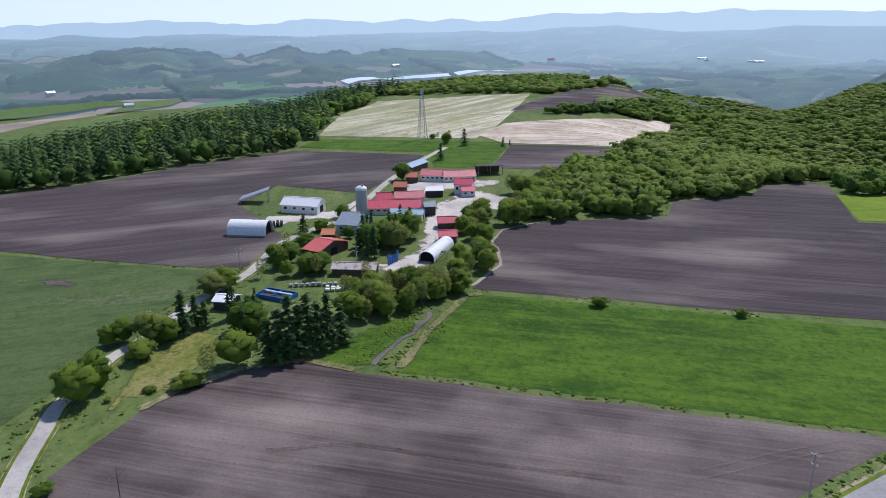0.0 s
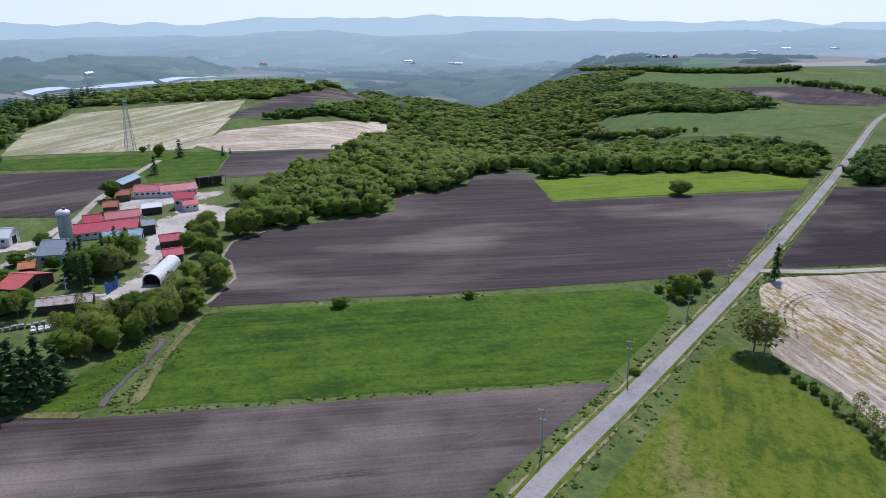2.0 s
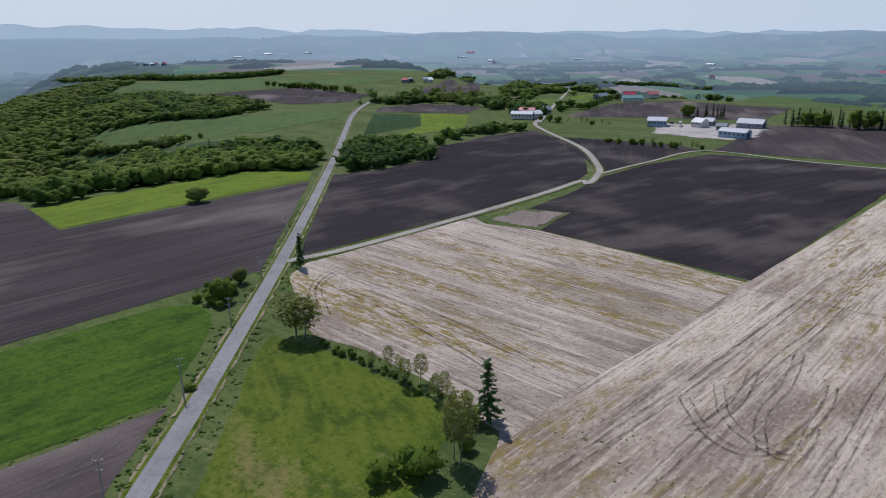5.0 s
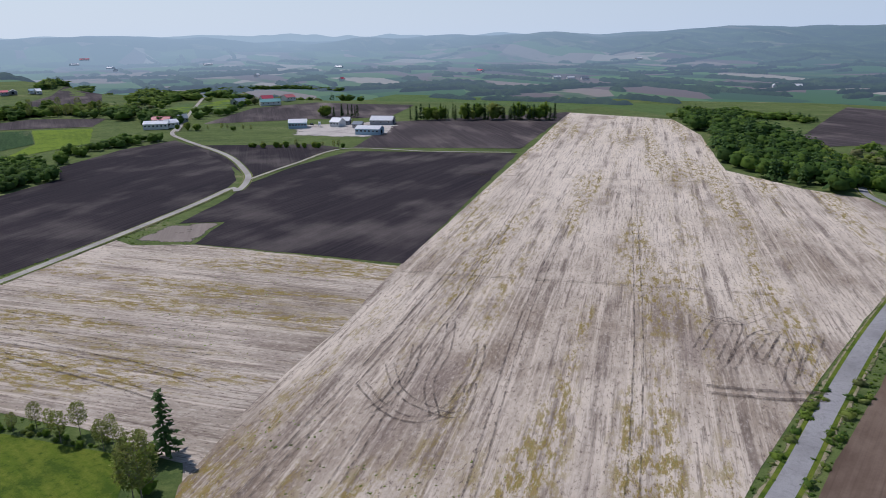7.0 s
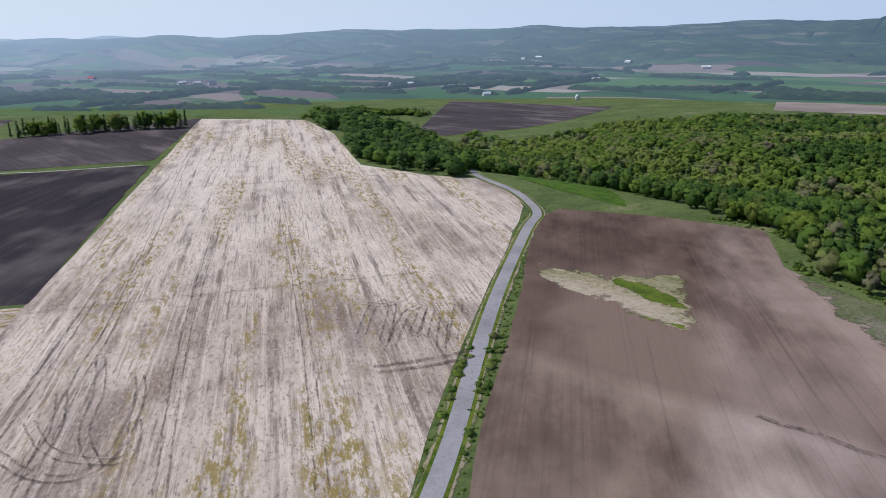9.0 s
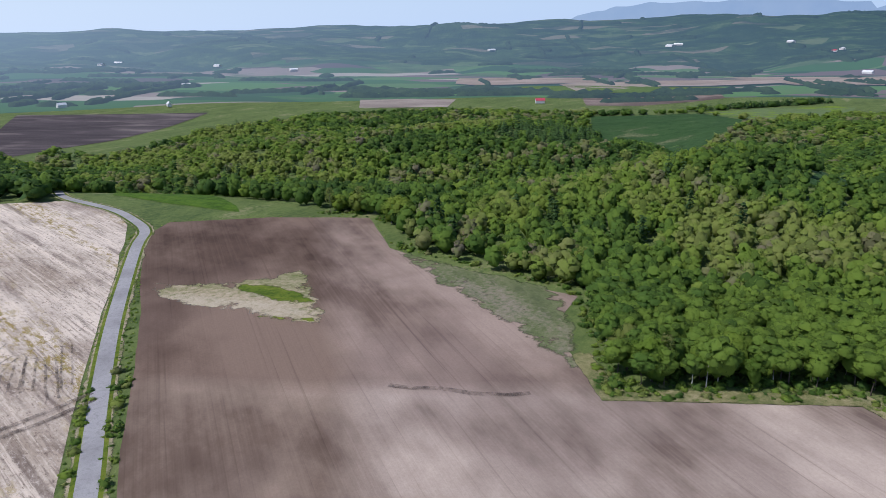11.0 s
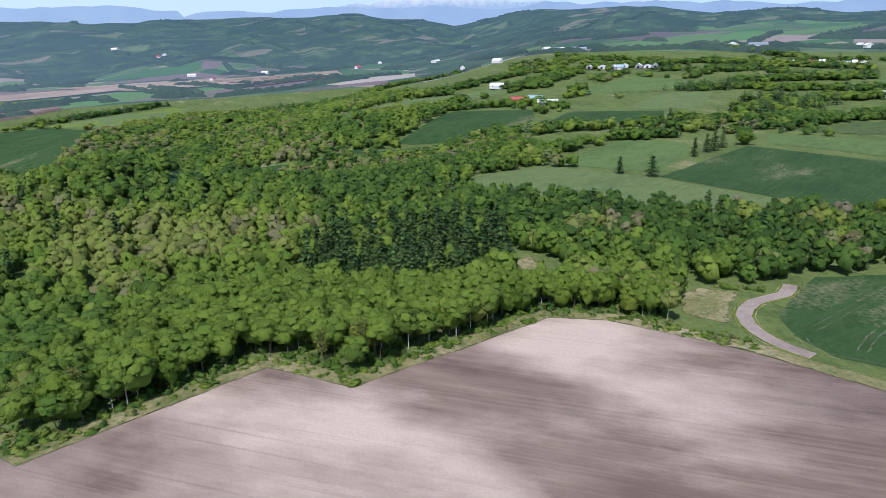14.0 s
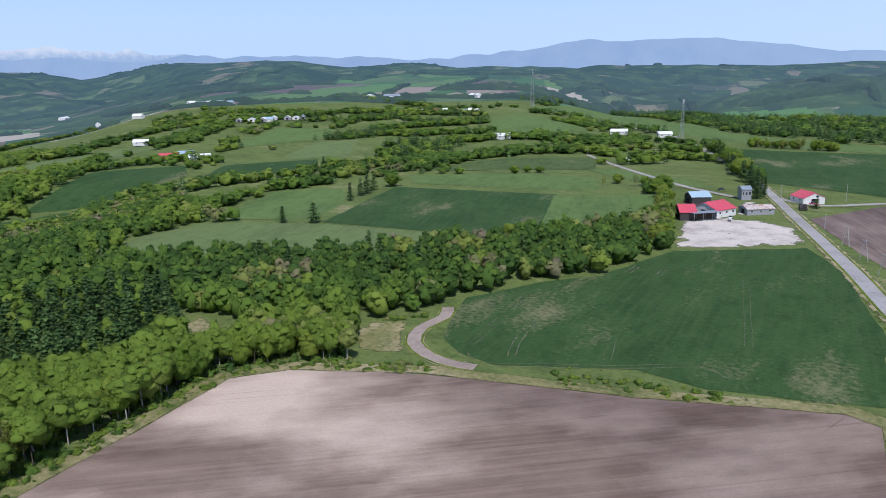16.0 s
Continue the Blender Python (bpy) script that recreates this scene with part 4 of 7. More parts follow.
def leafy(seed, lobes, sub, sprays, size, tall=1.0, core=0, under=-2.0):
    """An uneven crown, about 1 wide and 1 high: clumps of foliage of many sizes over a core, roughened by small leaf sprays; its foot is at z = 0.
    Gives corners, faces and the direction in which the crown bulges at each corner."""
    rng = np.random.default_rng(seed)
    lean = rng.normal(size=2) * .05
    spots = [(np.array([lean[0], lean[1], tall * .45]), .36 if lobes else .46, core, 1.05 * tall)]
    for k in range(lobes):
        up = 1 - 1.25 * (k + .5) / lobes
        a, flat = 2.4 * k + rng.uniform(-.5, .5), math.sqrt(max(0, 1 - up * up))
        far = rng.uniform(.25, .40)
        c = np.array([far * flat * math.cos(a) + lean[0], far * flat * math.sin(a) + lean[1], tall * (.50 + rng.uniform(.28, .40) * up)])
        spots.append((c, rng.uniform(.12, .21), sub, rng.uniform(.5, .75)))
    parts, bulge = [], []
    for c, rad, level, squash in spots:
        per = sprays // (len(spots) + 2) * (3 if not parts else 1)
        v, f = lump(rng, level, c, rad, squash, -.9 if not parts else under)
        parts.append((v, f))
        bulge.append((v - c) / rad)
        if per:
            n = rng.normal(size=(per, 3))
            if len(parts) > 1:
                n[:, 2] = np.abs(n[:, 2]) * 1.1 - .45
            n /= np.linalg.norm(n, axis=1)[:, None]
            p = c + n * (rad * rng.uniform(.9, 1.35, per))[:, None] * [1, 1, .8 * max(1, squash)]
            parts.append(cards(rng, p, n * .6 + [0, 0, .75] + rng.normal(size=(per, 3)) * .38, size))
            bulge.append(np.repeat(n + rng.normal(size=(per, 3)) * .18, 3, axis=0))
    v, f = join(parts)
    whole = v - [lean[0], lean[1], tall * .30]
    return facing(v, f, np.concatenate(bulge) * .55 + whole / (np.linalg.norm(whole, axis=1)[:, None] + 1e-9))


def cone_bulge(vf):
    """The same for a conifer: outwards and up."""
    v = vf[0]
    n = v * [1, 1, 0] / (np.linalg.norm(v[:, :2], axis=1)[:, None] + .02) + [0, 0, .55]
    return facing(vf[0], vf[1], n + np.random.default_rng(3).normal(size=n.shape) * .22)


def spired(seed, tiers, arms, wide=.20, bare=.12, slim=.24):
    """A conifer, 1 high: whorls of drooping boughs that shorten upwards."""
    rng = np.random.default_rng(seed)
    parts = []
    for k in range(tiers):
        h = bare + (1 - bare) * (k / tiers) ** .9
        rad = wide * (1 - (h - bare) / (1.02 - bare)) ** .8 * rng.uniform(.8, 1.15) + .012
        n = max(4, int(arms * (.5 + .5 * rad / wide)))
        a = np.linspace(0, 2 * np.pi, n, endpoint=False) + rng.uniform(0, 6)
        a = a + rng.uniform(-.25, .25, n)
        out = np.stack([np.cos(a), np.sin(a), np.zeros(n)], -1)
        side = np.stack([-np.sin(a), np.cos(a), np.zeros(n)], -1)
        ln = (rad * rng.uniform(.6, 1.25, n))[:, None]
        base = np.array([0, 0, h + .02])
        w = ln * slim + .004
        up = np.array([0, 0, 1.0])
        v = np.stack([base + up * .01 * np.ones((n, 1)), base + out * ln * .55 + side * w - up * ln * .28, base + out * ln - up * ln * (.45), base + out * ln * .55 - side * w - up * ln * .28,
                      base + out * ln * .5 + up * ln * .10], 1).reshape(-1, 3)
        i = np.arange(n)[:, None] * 5
        parts.append((v, np.concatenate([i + [[0, 1, 4]], i + [[1, 2, 4]], i + [[2, 3, 4]], i + [[3, 0, 4]]])))
    return join(parts)


def airy(seed, tiers, arms, wide, bare, size):
    """A conifer, 1 high, with gaps between its boughs: short needle sprays along each."""
    rng = np.random.default_rng(seed)
    p, nrm = [], []
    for k in range(tiers):
        h = bare + (1 - bare) * (k + rng.uniform(-.3, .3)) / tiers
        rad = wide * max(.02, 1 - (h - bare) / (1.02 - bare)) ** .75 * rng.uniform(.7, 1.15) + .01
        for i in range(arms):
            a, ln = 6.28 * i / arms + 2.4 * k + rng.uniform(-.5, .5), rad * rng.uniform(.4, 1.3)
            hh = h + rng.normal() * .022
            for t in np.linspace(.3, 1, max(2, int(7 * ln / wide))):
                o = rng.normal() * .16 * ln * (1.2 - t)
                p.append((math.cos(a) * ln * t - math.sin(a) * o, math.sin(a) * ln * t + math.cos(a) * o, hh - ln * t * (.32 - .5 * (h > .8)) + rng.normal() * .004))
                nrm.append((math.cos(a) * .3 + rng.normal() * .3, math.sin(a) * .3 + rng.normal() * .3, 1))
    return cards(rng, np.array(p), np.array(nrm), size)


def tube(p, q, a, b, n=5):
    p, q = np.array(p, float), np.array(q, float)
    d = (q - p) / (np.linalg.norm(q - p) + 1e-9)
    u = np.cross(d, [.3, .9, .2])
    u /= np.linalg.norm(u)
    w = np.cross(d, u)
    t = np.linspace(0, 2 * np.pi, n, endpoint=False)
    ring = np.cos(t)[:, None] * u + np.sin(t)[:, None] * w
    i = np.arange(n)
    j = (i + 1) % n
    return np.concatenate([p + ring * a, q + ring * b]), np.concatenate([np.stack([i, j, j + n], -1), np.stack([i, j + n, i + n], -1)])


NEAR = [leafy(10 + k, 11, 0, 400, .027, .92 + .07 * (k % 3), 1, -.75) for k in range(6)]
MID = [leafy(30 + k, 7, 0, 90, .040, .90 + .07 * (k % 3), 0, -.3) for k in range(6)]
LOW = [leafy(50 + k, 4, 0, 28, .050, .86 + .07 * (k % 3), 0, .1) for k in range(6)]
TINY = [leafy(60 + k, 0, 0, 12, .14, .8 + .1 * (k % 3), 0, -.35) for k in range(6)]
PINE_NEAR = [cone_bulge(airy(70 + k, 14, 7, .21 + .02 * (k % 3), .1, .050)) for k in range(4)]
BUSHY = [leafy(64 + k, 3, 0, 42, .08, .75 + .1 * (k % 3), 0, -.1) for k in range(6)]
PINE_LOW = [cone_bulge(spired(80 + k, 6, 5, .25 + .02 * (k % 3), .2)) for k in range(4)]


def inside(p, poly):
    """Which points lie in an outline."""
    x, y = p[:, 0], p[:, 1]
    res = np.zeros(len(p), bool)
    for (ax, ay), (bx, by) in zip(poly, np.roll(poly, -1, axis=0)):
        if ay != by:
            res ^= ((ay > y) != (by > y)) & (x < (bx - ax) * (y - ay) / (by - ay) + ax)
    return res


def free(p, margin):
    """Which points stand clear of all fields and roads."""
    ok = np.ones(len(p), bool)
    for poly in FIELDS:
        near = (p[:, 0] > poly[:, 0].min() - margin) & (p[:, 0] < poly[:, 0].max() + margin) & (p[:, 1] > poly[:, 1].min() - margin) & (p[:, 1] < poly[:, 1].max() + margin) & ok
        i = np.nonzero(near)[0]
        if len(i):
            hit = np.zeros(len(i), bool)
            for dx, dy in ((0, 0), (margin, 0), (-margin, 0), (0, margin), (0, -margin)):
                hit |= inside(p[i] + [dx, dy], poly)
            ok[i[hit]] = False
    for line, w in WAYS:
        for i in range(0, len(p), 4000):
            d = np.hypot(p[i:i + 4000, None, 0] - line[None, :, 0], p[i:i + 4000, None, 1] - line[None, :, 1]).min(1)
            ok[i:i + 4000] &= d > w + margin * .8
    return ok


def scatter(outline, gap, seed, margin, thin=0.0):
    rng = np.random.default_rng(seed)
    lo, hi = outline.min(0), outline.max(0)
    gx, gy = np.meshgrid(np.arange(lo[0], hi[0], gap), np.arange(lo[1], hi[1], gap))
    p = np.stack([gx.ravel(), gy.ravel()], -1) + rng.uniform(-.48, .48, (gx.size, 2)) * gap
    r = np.hypot(p[:, 0], p[:, 1])
    keep = inside(p, outline) & (rng.random(len(p)) > thin) & (rng.random(len(p)) < np.clip(1.0 - (r - 300) / 1000, .30, 1))
    p = p[keep]
    return p[free(p, margin)]


def clear(p, poly, gap):
    """The points that keep a distance from an outline."""
    hit = np.zeros(len(p), bool)
    for a in np.linspace(0, 2 * np.pi, 8, endpoint=False):
        hit |= inside(p + [gap * math.cos(a), gap * math.sin(a)], poly)
    return p[~hit]


def near(p, reach):
    return p[np.hypot(p[:, 0], p[:, 1]) < reach]


def wood(name, label, p, pine_share, seed, tall=(11, 16), tint=(0, 1), broad=(.80, 1.10)):
    """One joined wood of many trees, standing at the points p. pine_share: a number, or a function of the points."""
    rng = np.random.default_rng(seed)
    V, F, T, S, N = [], [], [], [], []
    n = 0
    z = land(p[:, 0], p[:, 1])
    share = pine_share(p) if callable(pine_share) else np.full(len(p), pine_share)
    patch = fbm(p[:, 0], p[:, 1], 95.0, 3)
    grey = np.clip((fbm(p[:, 0] + 700, p[:, 1], 70.0, 3) - .3) * 1.3 + .9 * hollow(p[:, 0], p[:, 1]), 0, 1) * (np.hypot(p[:, 0], p[:, 1]) > 175)
    for (x, y), h0, sh, pt, gr in zip(p, z, share, patch, grey):
        r = math.hypot(x, y)
        pine = rng.random() < sh
        grow = 1 + max(0, (r - 330)) / 1000
        h = rng.uniform(*tall) * (1.12 if pine else 1)
        if pine:
            v, f, nv = (PINE_NEAR if r < 330 else PINE_LOW)[rng.integers(4)]
            s = np.array([h * 1.05 * grow, h * 1.05 * grow, h])
            tn = rng.random()
        else:
            v, f, nv = (NEAR if r < 205 else MID if r < 430 else LOW)[rng.integers(6)]
            w = h * rng.uniform(*broad) * grow
            s = np.array([w, w, h * .92])
            tn = tint[0] + (tint[1] - tint[0]) * (np.clip(rng.normal(.80, .10), .6, 1) if rng.random() < .55 * gr else np.clip(rng.normal(.36, .11) + .26 * pt, .06, .74 if r > 250 else .46))
        a = rng.uniform(0, 6.28)
        c, d = math.cos(a), math.sin(a)
        q = v * s
        if not pine and r < 205:  # the crown starts above a bare stem
            low = rng.uniform(.18, .40)
            q = q * [.92, .92, 1.02 - low] + [0, 0, h * low]
            stem = tube((x, y, h0 - .3), (x + rng.normal() * .4, y + rng.normal() * .4, h0 + h * .62), .17, .08, 4)
            V.append(stem[0])
            F.append(stem[1] + n)
            T.append(np.zeros(len(stem[0])))
            S.append(np.full(len(stem[1]), 2 if rng.random() < .4 else 3))
            N.append(stem[0] - [x, y, 0] * np.ones((len(stem[0]), 1)) - (stem[0] * [0, 0, 1]))
            n += len(stem[0])
        q = np.stack([q[:, 0] * c - q[:, 1] * d + x, q[:, 0] * d + q[:, 1] * c + y, q[:, 2] + h0 - (.3 if pine else .4)], -1)
        V.append(q)
        N.append(np.stack([nv[:, 0] * c - nv[:, 1] * d, nv[:, 0] * d + nv[:, 1] * c, nv[:, 2]], -1))
        F.append(f + n)
        T.append(np.full(len(v), tn))
        S.append(np.full(len(f), 1 if pine else 0))
        n += len(v)
    ob = mesh_object(name, np.concatenate(V), np.concatenate(F), ["leaf", "pine", "birch", "bark"], slots=np.concatenate(S), tint=np.concatenate(T), smooth_shade=True, normals=np.concatenate(N))
    return tagged(ob, label, "woodland", kind="stuff")


wood("conifer_wood", "dense dark conifer wood with pale green birches along its edge",
     scatter(polar((-37, 345), (-31, 352), (-25, 390), (-20, 430), (-13, 500), (-9.5, 560), (-8, 700), (-5, 880), (-3, 980), (-8, 1120), (-16, 980), (-26, 920), (-38, 880)), 8.0, 1, 4),
     lambda p: np.where(free(p, 13), .9, .3), 1, (14, 20), (0, .7), broad=(.55, .8))
wood("ravine_wood", "fresh green broadleaf wood filling a steep ravine",
     scatter(polar((6, 335), (9, 262), (13, 256), (18, 330), (24, 360), (30, 460), (40, 440), (50, 430), (51, 470), (45, 560), (39, 600), (41, 680), (46, 820), (44, 930), (38, 960), (41, 1250), (36, 1500), (24, 1900),
                   (16, 1700), (12, 1330), (3, 1250), (-6, 1000), (-6, 900), (6, 880), (13, 880), (15, 640), (14, 560), (11, 430)), 7.4, 2, .6), .03, 2, (9, 11.8), (.46, .80), broad=(.92, 1.25))
VALLEY = polar((119, 400), (122, 440), (128, 420), (140, 330), (145, 290), (150, 240), (158, 190), (163, 140), (170, 150), (178, 165), (184, 155), (200, 170), (212, 195), (224, 195), (228, 215),
                   (232, 220), (240, 270), (247, 330), (248, 480), (240, 400), (232, 350), (222, 335), (214, 340), (210, 460), (204, 620), (198, 900), (190, 1200), (175, 1250), (160, 1250), (150, 1300), (140, 1250), (132, 1150), (125, 900), (116, 650))
wood("valley_wood", "broad spring wood of mixed fresh and budding crowns", clear(np.concatenate([scatter(VALLEY, 6.8, 3, 2.2), near(scatter(VALLEY, 6.0, 23, 2.2), 225)]), FIELDS[22], 7.2),
     lambda p: np.where((np.hypot(p[:, 0] - -70, p[:, 1] - -240) < 40) | (np.hypot(p[:, 0] - 250, p[:, 1] + 640) < 60), .8, np.where(np.hypot(p[:, 0], p[:, 1]) < 260, .0, .04)), 3, (9, 14), broad=(.52, .84))
wood("copse", "dark green copse on the field's edge", scatter(polar((108, 640), (111.5, 470), (115, 420), (120, 395), (121, 430), (117, 620), (112, 760), (108, 760)), 8, 4, 3), .35, 4, tint=(0, .22))


BELTS, FAR_STRIPS = [], []


def belt(pts, width, seed, high=(9, 13), pine=.0, gap=7.0):
    """Notes a strip of trees along a line; all strips of a kind are joined below."""
    pts = [settle(*p) for p in pts]
    if min(math.hypot(*p) for p in pts) > 1400:
        for (ax, ay), (bx, by) in zip(pts, pts[1:]):
            FAR_STRIPS.append((ax, ay, math.atan2(bx - ax, by - ay), math.hypot(bx - ax, by - ay), width * 1.3))
        return
    rng = np.random.default_rng(seed)
    line = smooth_line(pts, gap)
    out = []
    for p in line:
        r = p.length
        for k in range(max(1, int(round(width / (gap * (1 + r / 2500)))))):
            out.append((p.x + rng.uniform(-.5, .5) * width, p.y + rng.uniform(-.5, .5) * width))
    p = np.array(out)
    BELTS.append((p[free(p, 2.0)], high, pine))


belt([(109, 703), (173, 747), (267, 846)], 14, 0, (9, 14), 0)
belt([(158, 982), (208, 1051), (498, 1718), (541, 1662)], 14, 1, (9, 14), 0)
belt([(362, 2209), (457, 2278), (588, 2394)], 14, 2, (9, 14), 0)
belt([(-1123, -2339), (-1461, -2473), (-2104, -2495)], 12, 4, (9, 14), 0.2)
belt([(-1726, -2480), (-2075, -2461), (-1935, -1901)], 14, 5, (9, 14), 0.2)
belt([(-593, -654), (-634, -655), (-627, -589)], 25, 6, (9, 14), 0.8)
belt([(-894, -1248), (-971, -1231)], 16, 7, (9, 14), 0.8)
belt([(-850, -920), (-1062, -891)], 22, 8, (9, 14), 0.5)
belt([(-907, -761), (-829, -591), (-782, -488)], 20, 9, (9, 14), 0.1)
belt([(-755, -471), (-753, -401), (-751, -320)], 22, 10, (9, 14), 0.2)
belt([(-1143, -2958), (-1346, -2795)], 12, 11, (9, 14), 0.3)
belt([(194, 341), (222, 338), (253, 336), (320, 321)], 15, 12, (9, 14), 0)
belt([(321, 506), (322, 386), (351, 347)], 14, 13, (9, 14), 0)
belt([(349, 393), (373, 357), (388, 322)], 16, 14, (9, 14), 0)
belt([(680, 975), (675, 862), (562, 632), (588, 574)], 50, 15, (9, 14), 0)
belt([(446, 600), (448, 504)], 8, 16, (9, 14), 0)
belt([(2752, 1915), (2726, 1520)], 20, 17, (9, 14), 0.3)
belt([(1319, 1289), (1326, 1208)], 20, 18, (9, 14), 0.5)
belt([(1079, 609), (1970, 1007)], 25, 19, (9, 14), 0.4)
belt([(2361, 1335), (2411, 1079)], 15, 20, (9, 14), 0)
belt([(949, 1474), (919, 1032), (1033, 994)], 20, 21, (9, 14), 0)
belt([(1101, 1547), (2620, 2724)], 30, 22, (9, 14), 0)
belt([(677, 320), (726, 309), (638, 260)], 25, 23, (9, 14), 0)
belt([(1735, 841), (2004, 630)], 14, 24, (9, 14), 0)
belt([(940, 375), (1790, 561)], 14, 25, (9, 14), 0)
belt([(727, 466), (744, 416), (765, 372)], 30, 26, (9, 14), 0)
belt([(883, 386), (1715, 638), (1861, 440), (1789, 282)], 25, 27, (9, 14), 0)
belt([(1590, 50), (1541, -60), (1475, -232)], 20, 28, (9, 14), 0)
belt([(1459, -201), (1388, -350)], 25, 29, (9, 14), 0.2)
belt([(1544, -352), (1429, -455)], 18, 30, (9, 14), 0.6)
belt([(1252, -415), (1178, -493), (1091, -561)], 35, 31, (9, 14), 0)
belt([(2444, 960), (2035, 705)], 15, 32, (9, 14), 0.4)
belt([(1032, -1295), (800, -1410)], 25, 33, (9, 14), 0)
belt([(240, -1254), (56, -1461)], 25, 34, (9, 14), 0.7)
belt([(448, -1378), (278, -1495)], 20, 35, (9, 14), 0)
belt([(1490, -811), (1549, -893)], 25, 36, (9, 14), 0)
belt([(-130, -763), (-264, -792), (-403, -913), (-508, -980)], 24, 37, (9, 14), 0)
belt([(101, -1039), (-32, -1102), (-204, -1185), (-306, -916), (-478, -996), (-703, -1256)], 30, 38, (9, 14), 0)
belt([(-151, -564), (-234, -558), (-277, -534), (-308, -540)], 18, 39, (9, 14), 0.1)
belt([(-639, -829), (-770, -858)], 35, 40, (9, 14), 0.7)
belt([(-509, -565), (-635, -594)], 30, 41, (9, 14), 0.7)
belt([(-464, -478), (-627, -477), (-689, -421)], 26, 42, (9, 14), 0)
belt([(-1191, -1479), (-1189, -1202), (-1230, -1040)], 20, 43, (9, 14), 0.2)
belt([(-492, -880), (-584, -938)], 15, 44, (9, 14), 0)
belt([(-1096, -759), (-988, -610)], 15, 45, (9, 14), 0)
belt([(-264, -719), (-347, -725), (-365, -665)], 14, 46, (9, 14), 0)
belt([(-308, -468), (-344, -465)], 10, 47, (9, 14), 0)
belt([(-302, -529), (-373, -505), (-382, -470)], 12, 48, (9, 14), 0)
belt([(-609, -869), (-997, -1200)], 14, 49, (9, 14), 0)
belt([(-1943, -2490), (-1797, -1874)], 15, 50, (9, 14), 0)
belt([(-835, -945), (-1037, -875)], 20, 51, (9, 14), 0.1)
belt([(-1837, -1312), (-1607, -758), (-1159, -450), (-1007, -301), (-1009, -205)], 30, 52, (9, 14), 0.95)
belt([(-670, -639), (-774, -609), (-768, -513), (-777, -437)], 30, 53, (9, 14), 0)
belt([(-745, -807), (-861, -677)], 20, 54, (9, 14), 0.1)
belt([(-383, -539), (-466, -507), (-534, -494)], 16, 55, (9, 14), 0)
belt([(-834, -469), (-813, -381), (-795, -332)], 14, 56, (9, 14), 0)
belt([(-965, -1148), (-1053, -1138)], 20, 57, (9, 14), 0.6)
belt([(-1389, -1025), (-1221, -737)], 14, 58, (9, 14), 0.2)
belt([(-588, -360), (-634, -308)], 6, 59, (9, 14), 0)
belt([(-827, -1405), (-1259, -1495)], 16, 60, (9, 14), 0)
belt([(-1915, -2578), (-2104, -2495), (-1547, -1521)], 16, 61, (9, 14), 0)
belt([(916, 1444), (1024, 1486), (1133, 1444)], 25, 70, (8, 13), 0.1)
belt([(743, 1062), (820, 1046), (921, 1035), (1031, 992), (1108, 994)], 30, 71, (8, 13), 0.1)
belt([(1332, 1292), (1396, 1263)], 22, 72, (8, 13), 0.9)
belt([(829, 761), (826, 680), (788, 590), (762, 531)], 18, 73, (8, 13), 0.1)
belt([(686, 466), (697, 437), (733, 417), (766, 402)], 45, 74, (8, 13), 0)
belt([(734, 365), (718, 334)], 25, 75, (8, 13), 0)
belt([(850, 373), (893, 349), (972, 309)], 26, 76, (8, 13), 0.1)
belt([(1516, 1055), (1617, 977), (1552, 824)], 25, 77, (8, 13), 0.8)
belt([(1318, 745), (1309, 638), (1305, 564)], 25, 78, (8, 13), 0.2)
belt([(1078, 598), (1083, 553)], 25, 79, (8, 13), 0.9)
belt([(346, 459), (395, 444)], 7, 80, (8, 13), 0)
belt([(-670, -859), (-741, -838)], 26, 81, (8, 13), 0.8)
belt([(-517, -558), (-593, -563)], 18, 82, (8, 13), 0.9)
belt([(-1035, -1082), (-998, -920), (-1084, -917)], 24, 83, (8, 13), 0.8)
belt([(-833, -667), (-832, -597)], 16, 84, (8, 13), 0.2)
belt([(-1199, -875), (-1118, -754), (-988, -606)], 16, 85, (8, 13), 0.1)
belt([(-2268, -1686), (-1711, -1087), (-1428, -773), (-1277, -585), (-1087, -417), (-971, -328)], 40, 86, (8, 13), 0.95)
belt([(-470, -447), (-534, -427), (-565, -385), (-622, -392)], 24, 87, (8, 13), 0.05)
belt([(-669, -402), (-669, -359), (-679, -287)], 14, 88, (8, 13), 0)
belt([(-801, -334), (-665, -256), (-543, -193)], 14, 89, (8, 13), 0.4)
belt([(-293, -1109), (-312, -947), (-551, -1206), (-821, -1459)], 24, 90, (8, 13), 0.1)
belt([(-435, -793), (-538, -864), (-630, -896)], 12, 91, (8, 13), 0)
belt([(-213, -431), (-271, -455), (-326, -466), (-354, -464)], 16, 92, (8, 13), 0)
belt([(-1016, -1205), (-1146, -1216)], 16, 93, (8, 13), 0.8)
belt([(-447, -230), (-464, -226)], 7, 94, (8, 13), 0)
belt([(-189, -1142), (-254, -1244), (-458, -1549), (-646, -1767)], 22, 95, (8, 13), 0.3)
for _k, (_p, _h, _s) in enumerate(BELTS):
    if len(_p):
        wood("tree_belt", "belt of broadleaf trees between the fields" if _s < .5 else "dark belt of conifers between the fields", _p, max(_s, .15), 60 + _k, _h, (.08, .72))

